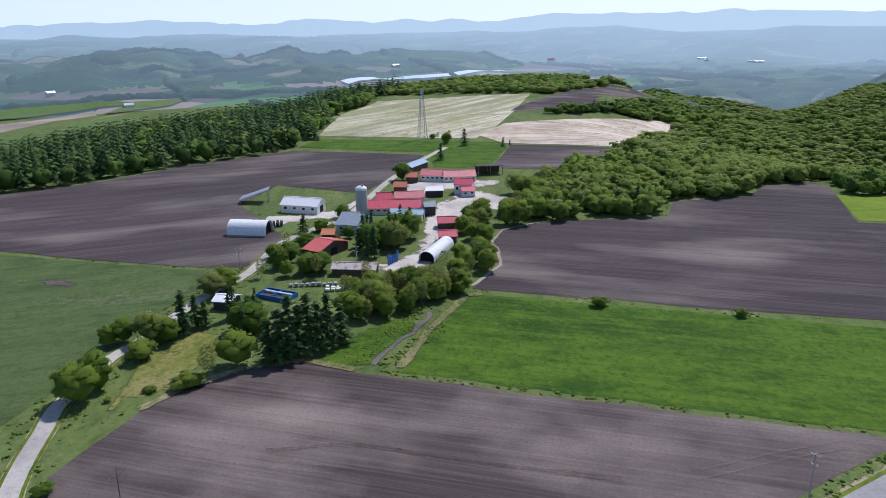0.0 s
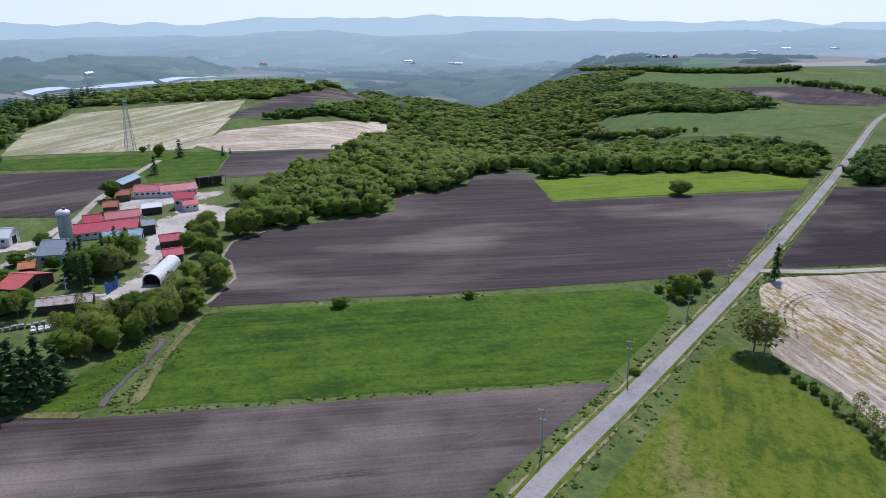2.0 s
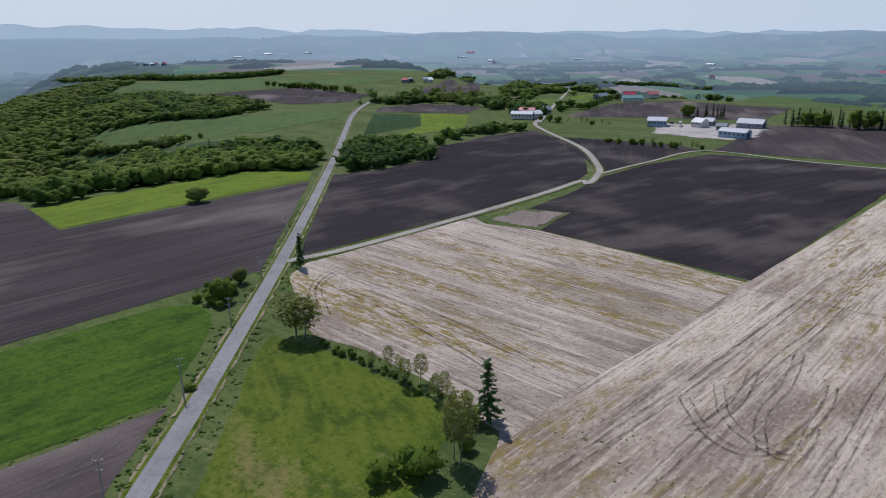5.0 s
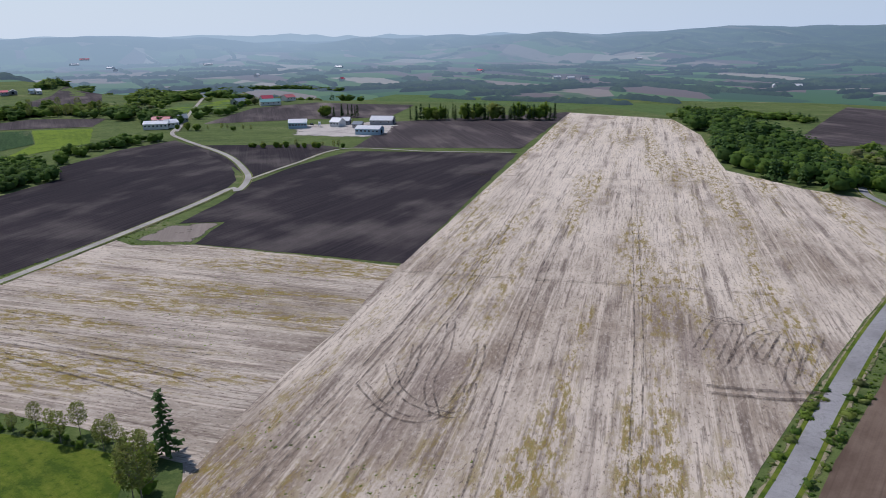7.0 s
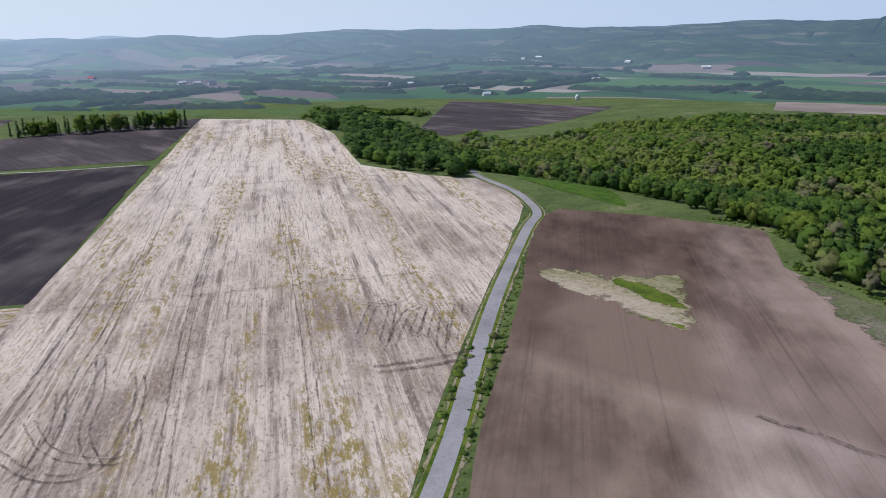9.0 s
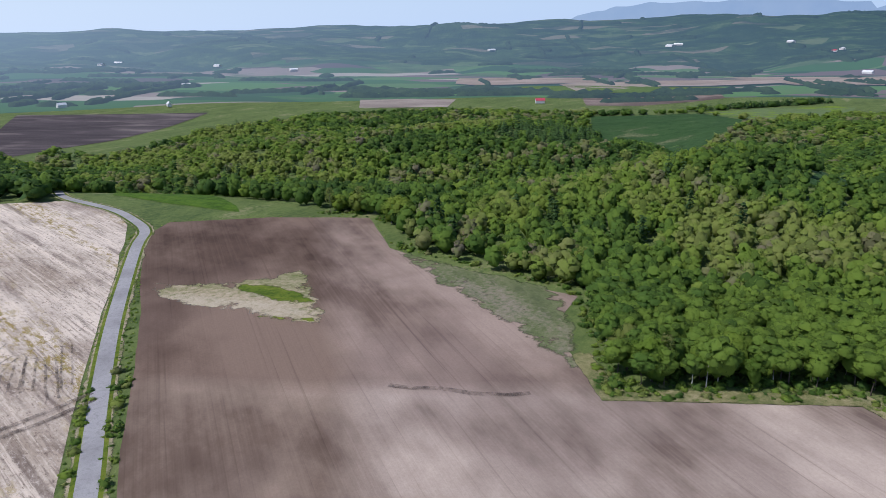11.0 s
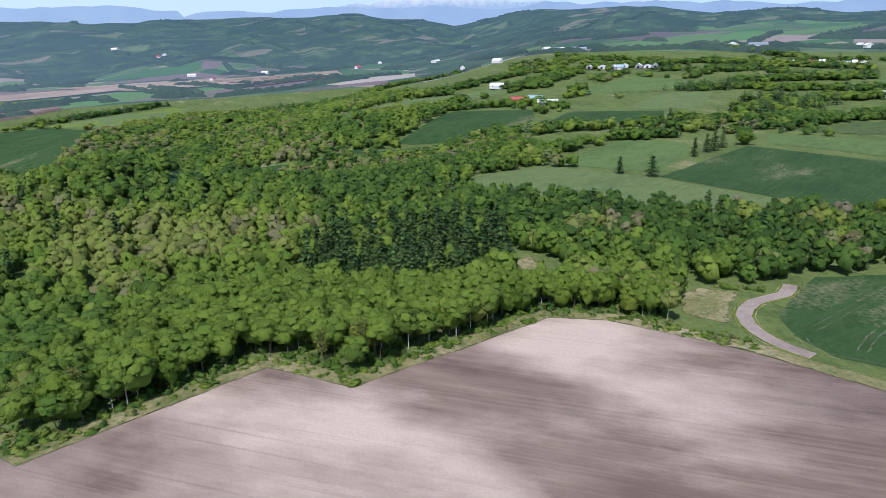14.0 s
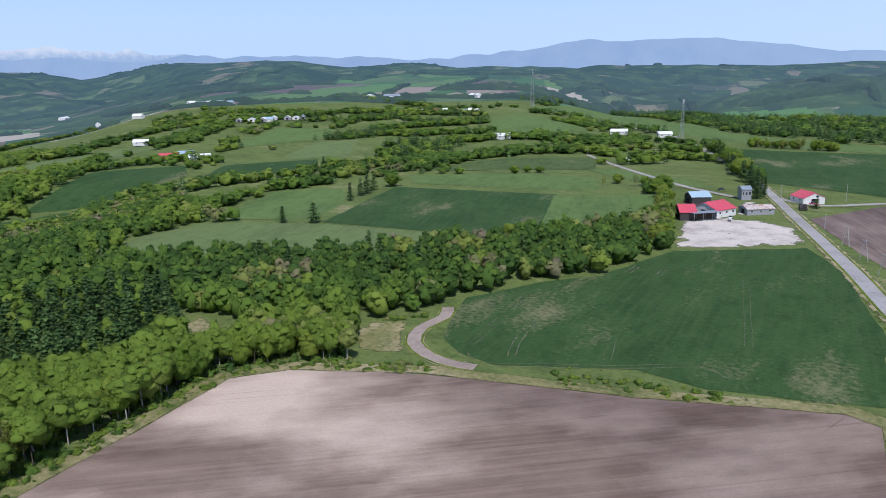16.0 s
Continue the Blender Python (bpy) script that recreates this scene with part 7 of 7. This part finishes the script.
plant("broadleaf_tree", 1.5, 502.8, 8.5, 1, 1.0)
plant("pine_tree", 40.6, 487.1, 6.7, 1, 1.8)
plant("pine_tree", 45.7, 491.4, 4.3, 1, 1.5)
plant("broadleaf_tree", 120.9, 451.5, 11.3, 1, 1.0)
plant("bare_tree", 117.6, 453.1, 12.8, 1, 1.0)
plant("pine_tree", 120.7, 57.0, 14.3, 1, 1.1)
plant("budding_tree", 135.2, 122.0, 12.1, 1, 2.1)
plant("budding_tree", 135.6, 119.1, 11.0, 1, 1.9)
plant("pine_tree", 182.0, 159.8, 12.6, 1, 1.1)
plant("broadleaf_tree", 236.6, 270.8, 8.4, 1, 1.5)
plant("bush", 83.8, 186.3, 3.2, 1, 1.3)
plant("bush", 45.7, 195.1, 4.2, 1, 1.4)
plant("broadleaf_tree", 144.8, 159.1, 8.3, 1, 1.0)
plant("broadleaf_tree", 159.5, 167.0, 5.8, 1, 1.0)
plant("budding_tree", 104.2, 54.8, 14.9, 1, 1.0)
plant("budding_tree", 105.0, 56.7, 12.2, 1, 1.0)
plant("bush", 92.2, 65.3, 5.6, 1, 1.3)
plant("bush", 97.1, 60.2, 7.7, 1, 1.3)
plant("broadleaf_tree", 117.9, 58.7, 4.4, 1, 1.0)
plant("bush", 142.8, 160.9, 5.5, 1, 1.5)
plant("bush", 100.1, 124.6, 2.3, 1, 1.5)
plant("pine_tree", -230.8, -350.5, 10.2, 1, 1.9)
plant("pine_tree", -242.9, -336.3, 12.0, 1, 1.9)
plant("pine_tree", -306.3, -380.0, 12.7, 1, 1.5)
plant("pine_tree", -325.0, -391.1, 13.1, 1, 1.5)
plant("pine_tree", -333.9, -394.4, 14.4, 1, 1.6)
plant("pine_tree", -346.8, -401.8, 12.7, 1, 1.6)
plant("broadleaf_tree", -368.8, -407.3, 10.5, 1, 1.4)
plant("broadleaf_tree", -278.4, -218.1, 8.8, 1, 1.1)
plant("broadleaf_tree", -282.8, -215.5, 9.3, 1, 1.1)
plant("pine_tree", -383.1, -510.7, 15.8, 1, 1.6)
plant("broadleaf_tree", -489.0, -378.8, 7.1, 1, 1.4)
plant("broadleaf_tree", -500.2, -372.2, 6.2, 1, 1.4)
plant("broadleaf_tree", -504.5, -361.6, 6.1, 1, 1.6)
plant("pine_tree", -456.4, -124.4, 8.5, 1, 1.7)
plant("pine_tree", -471.3, -164.6, 12.6, 1, 1.7)

# clumps and rows of trees
clump([(-31, 190), (-27, 207), (-13, 215), (2, 212), (2, 195), (-7, 185), (-15, 191), (-24, 180)], 5.0, 54, ["broadleaf_tree", "budding_tree", "birch_tree"], (5, 9), 1.5, 0.1)
clump([(18, 254), (23, 281), (22, 312), (32, 346), (51, 358), (62, 335), (43, 295), (27, 281), (21, 254)], 6.2, 51, ["broadleaf_tree", "broadleaf_tree", "birch_tree", "budding_tree"], (7, 11), 1.5, 0.1)
clump([(0, 207), (8, 217), (15, 234), (21, 247), (23, 241), (15, 221), (10, 204), (2, 194)], 5.0, 52, ["broadleaf_tree", "broadleaf_tree", "birch_tree", "budding_tree"], (5, 8.5), 1.5, 0.1)
clump([(-71, 175), (-72, 187), (-63, 186), (-50, 178), (-48, 171), (-59, 171)], 5.5, 53, ["pine_tree", "broadleaf_tree"], (8, 12), 1.5, 0.1)
clump([(-35, 245), (-32, 272), (-21, 285), (-12, 282), (-15, 261), (-20, 245), (-28, 241)], 5.5, 11, ["pine_tree", "pine_tree", "broadleaf_tree"], (9, 13), 1.5, 0.1)
clump([(-64, 224), (-66, 243), (-60, 264), (-53, 256), (-52, 240), (-39, 231), (-38, 220), (-50, 219)], 6, 12, ["broadleaf_tree", "broadleaf_tree", "broadleaf_tree", "budding_tree"], (6, 9), 1.5, 0.1)
clump([(-37, 220), (-28, 218), (-17, 218), (-5, 220), (2, 234), (13, 254), (20, 243), (12, 222), (8, 209), (2, 197), (-8, 183), (-14, 177), (-24, 181), (-28, 190)], 6.2, 13, ["broadleaf_tree", "budding_tree", "budding_tree", "bush"], (5.5, 9), 1.5, 0.1)
clump([(3, 286), (10, 300), (19, 312), (19, 285), (22, 269), (17, 254), (9, 261), (2, 254)], 6, 14, ["broadleaf_tree", "broadleaf_tree", "broadleaf_tree", "budding_tree"], (6, 9.5), 1.5, 0.1)
clump([(-27, 339), (-14, 364), (-8, 357), (1, 357), (1, 338), (-13, 345), (-24, 332)], 9, 15, ["broadleaf_tree", "bush", "budding_tree"], (4, 7), 1.5, 0.1)
clump([(-65, 191), (-60, 199), (-53, 190), (-51, 182), (-60, 181)], 6, 16, ["pine_tree"], (9, 12), 1.5, 0.1)
clump([(-23, 518), (6, 543), (17, 484), (-6, 428), (-14, 487)], 9, 17, ["broadleaf_tree", "bush", "budding_tree"], (4, 8), 1.5, 0.1)
clump([(-83, 172), (-79, 185), (-72, 175), (-76, 165)], 5.5, 18, ["broadleaf_tree", "broadleaf_tree", "broadleaf_tree", "budding_tree"], (6, 9), 1.5, 0.1)
clump([(-34, 271), (-42, 263), (-55, 289), (-48, 293), (-36, 288)], 7, 19, ["broadleaf_tree", "bush", "budding_tree"], (4, 7), 1.5, 0.1)
clump([(123, 93), (133, 95), (129, 78), (126, 61), (120, 57), (118, 66), (121, 78)], 3.2, 21, ["budding_tree"], (4.5, 7.5), 0.2, 0.05)
clump([(123, 93), (131, 93), (127, 76), (124, 60), (120, 57), (118, 66), (121, 78)], 2.3, 41, ["bush"], (1.0, 2.2), 0.2, 0.15)
clump([(136, 116), (135, 108), (131, 93), (126, 93), (130, 106)], 2.4, 22, ["bush"], (1.6, 2.6), 0.3, 0.1)
clump([(87, 65), (96, 69), (106, 63), (116, 59), (113, 54), (101, 53)], 4.0, 23, ["bush", "bush", "budding_tree"], (2.5, 5), 1.5, 0.1)
clump([(141, 168), (153, 173), (158, 170), (154, 160), (141, 154), (139, 159)], 3.5, 24, ["bush", "bush", "broadleaf_tree"], (2, 4), 0.3, 0.1)
row((664, 35), (649, -90), 60, 25, ["pine_tree", "pine_tree", "pine_tree", "birch_tree"], (9, 16), 5, (.75, 1.2))
row((707, 132), (698, 89), 10, 26, ["pine_tree", "pine_tree", "broadleaf_tree"], (9, 13), 4, (0.85, 1.2))
row((514, 150), (508, 78), 16, 27, ["budding_tree", "bush"], (4, 6.5), 2, (0.85, 1.2))
row((611, 236), (605, 177), 10, 28, ["broadleaf_tree", "bush", "budding_tree"], (4, 8), 4, (0.85, 1.2))
clump([(658, 440), (797, 493), (833, 430), (713, 343), (667, 373)], 17, 31, ["budding_tree", "broadleaf_tree"], (11, 15), 1, 0.1)
row((445, 574), (446, 494), 10, 33, ["broadleaf_tree", "bush", "budding_tree"], (5, 8), 3, (0.85, 1.2))
row((838, 775), (795, 554), 22, 34, ["broadleaf_tree", "broadleaf_tree", "broadleaf_tree", "budding_tree"], (7, 10), 5, (0.85, 1.2))
clump([(-485, -239), (-476, -228), (-358, -170), (-309, -148), (-305, -153), (-354, -176), (-436, -220)], 7, 35, ["broadleaf_tree", "broadleaf_tree", "broadleaf_tree", "budding_tree"], (8, 12), 1, 0.1)
row((-755, -312), (-478, -163), 34, 36, ["pine_tree", "pine_tree", "broadleaf_tree"], (11, 16), 4, (1.1, 1.7))
row((-826, -300), (-812, -208), 22, 37, ["broadleaf_tree", "broadleaf_tree", "broadleaf_tree", "budding_tree"], (8, 12), 5, (0.85, 1.2))
clump([(-462, -329), (-479, -292), (-488, -236), (-459, -230), (-445, -272), (-436, -310)], 14, 38, ["budding_tree", "broadleaf_tree"], (7, 10), 1, 0.1)


# ---- wheel tracks, verges and the wood's edge ----
def track(pts, gauge, width, mat, label):
    line = smooth_line(pts, 2.5)
    for s in (-1, 1):
        side = []
        for i, p in enumerate(line):
            d = (line[min(i + 1, len(line) - 1)] - line[max(i - 1, 0)]).normalized()
            side.append(p + Vector((d.y, -d.x)) * (s * gauge / 2 + .35 * noise.noise((p.x * .2, p.y * .2, s * 5.0))))
        tagged(ribbon("wheel_track", side, (-width / 2, 0, width / 2), (.22, .24, .22), [mat], (0, 0)), label, "track", kind="structure")


track([(150.2, 21.9), (138.4, 15.4), (133.6, 7.7), (140.1, 0.4), (158.9, -5.9), (172.1, -7.2)], 2.2, 0.6, "track_dark", "dark wheel tracks pressed into the stubble")
track([(160.6, 16.1), (147.4, 13.0), (139.1, 6.7), (135.9, -1.4), (150.1, -4.3)], 2.2, 0.5, "track_dark", "dark wheel tracks pressed into the stubble")
track([(172.3, 9.5), (156.0, 10.8), (143.4, 14.6), (137.2, 19.1)], 2.2, 0.5, "track_dark", "dark wheel tracks pressed into the stubble")
track([(187.5, 0.4), (168.7, 1.9), (150.1, 5.8), (134.8, 4.1)], 2.2, 0.5, "track_dark", "dark wheel tracks pressed into the stubble")
track([(168.2, -63.7), (186.7, -75.4), (184.6, -80.3), (161.6, -67.8)], 2.4, 0.6, "track_dark", "dark wheel tracks pressed into the stubble")
track([(156.9, -67.5), (175.1, -80.4), (178.7, -88.0), (161.5, -76.3)], 2.4, 0.6, "track_dark", "dark wheel tracks pressed into the stubble")
track([(175.0, -88.6), (158.4, -77.8)], 2.4, 0.6, "track_dark", "dark wheel tracks pressed into the stubble")
track([(171.4, -91.5), (149.6, -78.7)], 2.4, 0.6, "track_dark", "dark wheel tracks pressed into the stubble")
track([(174.9, -98.4), (152.4, -83.9)], 2.4, 0.5, "track_dark", "dark wheel tracks pressed into the stubble")
track([(190.9, -72.0), (184.7, -79.5), (190.7, -90.0)], 2.2, 0.4, "track_dark", "dark wheel tracks pressed into the stubble")
track([(147.0, -58.6), (144.3, -70.5), (142.9, -85.1)], 3.5, 1.6, "track_dark", "dark wheel tracks pressed into the stubble")
track([(111.0, 22.3), (175.8, 6.5), (245.0, -12.0), (558.0, -84.4)], 2.4, 0.45, "track_dark", "dark wheel tracks pressed into the stubble")
track([(107.4, -2.6), (191.5, -21.1), (310.5, -53.5)], 2.4, 0.4, "track_dark", "dark wheel tracks pressed into the stubble")
track([(107.3, -31.9), (191.1, -54.0), (370.2, -96.3)], 2.4, 0.4, "track_dark", "dark wheel tracks pressed into the stubble")
track([(107.7, 38.2), (156.0, 22.6), (232.5, 0.4)], 2.4, 0.5, "track_dark", "dark wheel tracks pressed into the stubble")
track([(404.3, -9.2), (385.2, -101.5), (368.8, -187.6)], 1.4, 1.2, "track_faint", "dark line across the stubble")
track([(231.7, 18.5), (219.1, -45.4), (207.2, -101.4)], 1.2, .9, "track_faint", "dark line across the stubble")
track([(86.9, -122.5), (81.6, -124.1), (75.8, -127.2), (67.8, -129.1), (60.3, -132.5), (56.3, -135.7)], .8, .9, "track_dark", "dark low bank across the ploughed soil")
track([(152.9, 130.5), (168.8, 143.0), (183.0, 147.1), (193.5, 144.2)], 2.2, 0.5, "track_dark", "dark wheel tracks pressed into the stubble")
track([(150.7, 123.5), (167.7, 140.4), (182.6, 144.3), (186.0, 134.9)], 2.2, 0.5, "track_dark", "dark wheel tracks pressed into the stubble")
track([(173.2, 139.0), (163.0, 109.5), (147.7, 75.7), (142.4, 65.7)], 2.4, 0.6, "track_dark", "dark wheel tracks pressed into the stubble")
track([(180.4, 140.0), (169.7, 106.3), (156.6, 71.8), (147.8, 54.1)], 2.4, 0.5, "track_dark", "dark wheel tracks pressed into the stubble")
track([(189.3, 139.8), (175.1, 98.5), (166.9, 62.5)], 2.4, 0.4, "track_dark", "dark wheel tracks pressed into the stubble")
track([(198.6, 139.5), (187.1, 96.4), (182.2, 66.3)], 2.4, 0.35, "track_dark", "dark wheel tracks pressed into the stubble")
track([(-148.1, -134.8), (-144.3, -123.8), (-153.9, -110.7), (-168.1, -91.7), (-183.2, -75.4), (-179.9, -64.6)], 2.2, 0.45, "track_pale", "pale wheel tracks through the young wheat")
track([(-154.5, -120.4), (-167.0, -127.2), (-183.0, -133.0)], 2.2, 0.5, "track_pale", "pale wheel tracks through the young wheat")
track([(-169.8, -97.3), (-186.9, -105.4)], 2.2, 0.35, "track_pale", "pale wheel tracks through the young wheat")
track([(-154.5, -135.9), (-175.9, -143.1), (-208.6, -154.4)], 2.2, 0.4, "track_pale", "pale wheel tracks through the young wheat")
track([(-257.2, -139.6), (-270.7, -141.7)], 2.2, 0.8, "track_pale", "pale wheel tracks through the young wheat")
track([(-261.3, -127.8), (-276.5, -131.6)], 2.2, 0.6, "track_pale", "pale wheel tracks through the young wheat")
track([(-275.3, -97.7), (-204.5, -70.1)], 2.2, 0.25, "track_pale", "pale wheel tracks through the young wheat")
track([(45.9, 111.6), (65.8, 118.0), (80.0, 121.6)], 2.4, 0.5, "track_dust", "pale wheel tracks over the ploughed soil")
track([(-62.8, 125.7), (-41.1, 118.4), (-20.7, 114.4)], 2.2, 0.4, "track_dust", "pale wheel tracks over the ploughed soil")
track([(-36.2, 121.2), (-17.3, 122.8), (0.8, 117.6), (31.9, 110.9)], 0.8, 0.4, "track_dark", "dark wet line across the ploughed soil")


def tufts(name, label, p, high, seed, mats=("leaf", "leaf"), tint=(0, .8), wide=1.3, shapes=TINY):
    """Low plants, one joined mesh."""
    rng = np.random.default_rng(seed)
    V, F, T, N, n = [], [], [], [], 0
    z = land(p[:, 0], p[:, 1])
    for (x, y), h0 in zip(p, z):
        v, f, nv = shapes[rng.integers(6)]
        h, a = rng.uniform(*high), rng.uniform(0, 6.28)
        c, d = math.cos(a), math.sin(a)
        q = v * [h * wide * rng.uniform(.8, 1.4), h * wide * rng.uniform(.8, 1.4), h]
        V.append(np.stack([q[:, 0] * c - q[:, 1] * d + x, q[:, 0] * d + q[:, 1] * c + y, q[:, 2] + h0 - .25 * h], -1))
        N.append(np.stack([nv[:, 0] * c - nv[:, 1] * d, nv[:, 0] * d + nv[:, 1] * c, nv[:, 2]], -1))
        F.append(f + n)
        T.append(np.full(len(v), tint[0] + (tint[1] - tint[0]) * rng.random()))
        n += len(v)
    return tagged(mesh_object(name, np.concatenate(V), np.concatenate(F), list(mats), tint=np.concatenate(T), smooth_shade=True, normals=np.concatenate(N)), label, "plants", kind="stuff")


def beside(line, lo, hi, step, seed, keep=.6):
    """Points on both sides of a line."""
    rng = np.random.default_rng(seed)
    d = np.gradient(line, axis=0)
    d /= np.linalg.norm(d, axis=1)[:, None] + 1e-9
    out = []
    for p, q in zip(line, d):
        for s in (-1, 1):
            for _ in range(step):
                if rng.random() < keep * (.35 + .65 * (noise.noise((p[0] * .05, p[1] * .05, s * 3.0)) > -.1)):
                    o = rng.uniform(lo, hi) * s
                    out.append((p[0] + q[1] * o + rng.normal() * .8, p[1] - q[0] * o + rng.normal() * .8))
    return np.array(out)


def rim(poly, out, spacing, seed):
    """Points along an outline, pushed outwards by up to out metres."""
    rng = np.random.default_rng(seed)
    res, mid = [], poly.mean(0)
    for a, b in zip(poly, np.roll(poly, -1, axis=0)):
        n = int(np.linalg.norm(b - a) / spacing)
        for k in range(n):
            p = a + (b - a) * rng.random()
            nrm = np.array([b[1] - a[1], a[0] - b[0]]) / (np.linalg.norm(b - a) + 1e-9)
            if inside((p + nrm * 2)[None], poly)[0]:
                nrm = -nrm
            res.append(p + nrm * rng.uniform(.4, out))
    return np.array(res)


_p = np.concatenate([beside(l, w + .9, w + 3.6, 16, 40 + k, .45) for k, (l, w) in enumerate(WAYS[:5])])
_p = near(_p, 330)
tufts("verge_plants", "rough weeds and butterbur along the road verges", _p[free(_p, .2)], (.25, .75), 41, tint=(.1, .7))
_p = beside(WAYS[8][0], 2.0, 7.5, 14, 61, .8)
tufts("butterbur", "pale leaved butterbur plants beside the stream bed", _p, (.3, .8), 62, tint=(.45, .8))
_p = np.concatenate([rim(f, 2.2, 2.2, 50 + k) for k, f in enumerate(FIELDS[:30])])
_p = near(_p, 330)
_both = lambda p, poly: np.any([inside(p + d, poly) for d in ((5, 0), (-5, 0), (0, 5), (0, -5), (0, 0))], axis=0)
_p = _p[~(_both(_p, FIELDS[5]) & _both(_p, FIELDS[6]))]
_p = _p[np.random.default_rng(3).random(len(_p)) < np.clip(.55 + .5 * fbm(_p[:, 0], _p[:, 1], 30.0, 2), .1, 1)]
tufts("edge_plants", "uneven grass and weeds along the field edges", _p[free(_p, .2)], (.25, .7), 42, tint=(.2, .85))
_rng = np.random.default_rng(81)
_p = _rng.uniform((40, -10), (330, 175), (9000, 2))
_p = _p[(inside(_p, FIELDS[5]) | inside(_p, FIELDS[6])) & (fbm(_p[:, 0], _p[:, 1], 38.0, 3) > .55)]
tufts("stubble_weeds", "low yellow green weeds scattered over the stubble", _p[:2200], (.12, .34), 82, tint=(.55, .95), wide=2.0)
BROWN = FIELDS[22:22 + 1]


def margin(poly, first, last, wide, kind, label):
    """A dry strip of last year's grass outside a field's edge, from one corner to another."""
    pts = []
    for a, b in zip(poly[first:last], poly[first + 1:last + 1]):
        k = max(2, int(np.linalg.norm(b - a) / 3))
        pts += [Vector(tuple(a + (b - a) * i / k)) for i in range(k)]
    pts.append(Vector(tuple(poly[last])))
    d = pts[1] - pts[0]
    mid = np.array(pts[0] + d * .5) + np.array((d.y, -d.x)) / d.length * 2
    s = -1 if inside(mid[None], poly)[0] else 1
    offs = [s * v for v in (-.8, .3, wide * .7, wide)]
    return tagged(ribbon("field_margin", pts, offs[::s], (.16, .17, .15, .08)[::s], [surface(kind, 0, True)], (0, 0, 0), True), label, "verge", kind="structure")


margin(BROWN[0], 10, 20, 6.5, "grass_margin", "dry yellow grass margin between ploughed field and wood")
margin(FIELDS[0], 5, 9, 3.0, "grass_margin", "dry yellow grass margin round the ploughed field")
margin(FIELDS[2], 0, 5, 1.5, "soil_pale", "pale bare earth rim of the ploughed field")
margin(FIELDS[1], 0, 3, 3.0, "grass_margin", "dry yellow grass margin beside the grass field")
_p = np.concatenate([rim(f, 10.0, .8, 71) for f in BROWN])
_p = _p[(_p[:, 1] < -60) & ((_p[:, 0] < 150) | (_p[:, 1] < -245))]
_p = _p[free(_p, .8)]
_u = near(scatter(VALLEY, 3.6, 77, 4.5), 218)
tufts("undergrowth", "saplings and low shrubs under the wood's first trees", _u, (1.2, 4.2), 78, tint=(0, .45), wide=.9, shapes=BUSHY)
_g = np.random.default_rng(84).uniform((-172, -250), (-92, -120), (2600, 2))
_g = _g[np.any([inside(_g, f) for f in GAPS], axis=0) & (fbm(_g[:, 0], _g[:, 1], 14.0, 2) > .1)]
_g = _g[np.all([~inside(_g, f) for f in FIELDS[:32] if not np.array_equal(f, GAPS[0])], axis=0)]
_g = _g[[np.hypot(*(WAYS[LANE][0] - q).T).min() > 4.2 for q in _g]]
tufts("gap_bushes", "fresh low shrubs and dry stalks in gaps of the wood", _g, (.6, 2.4), 85, tint=(.15, .9), shapes=BUSHY)
tufts("edge_bushes", "low fresh bushes along the wood's edge", _p, (.8, 2.6), 43, tint=(.1, .85), shapes=BUSHY)
_q = np.concatenate([rim(f, 14.5, 1.9, 72) for f in BROWN])
_q = _q[(_q[:, 1] < -90) & ((_q[:, 0] < 120) | (_q[:, 1] < -245)) & (_q[:, 0] > -150)]
_q = _q[free(_q, 9.0)]
_rng = random.Random(6)
for _x, _y in _q:
    plant(_rng.choice(["birch_tree", "birch_tree", "broadleaf_tree", "budding_tree"]), _x, _y, _rng.uniform(8, 12), 91, _rng.uniform(.7, .95))
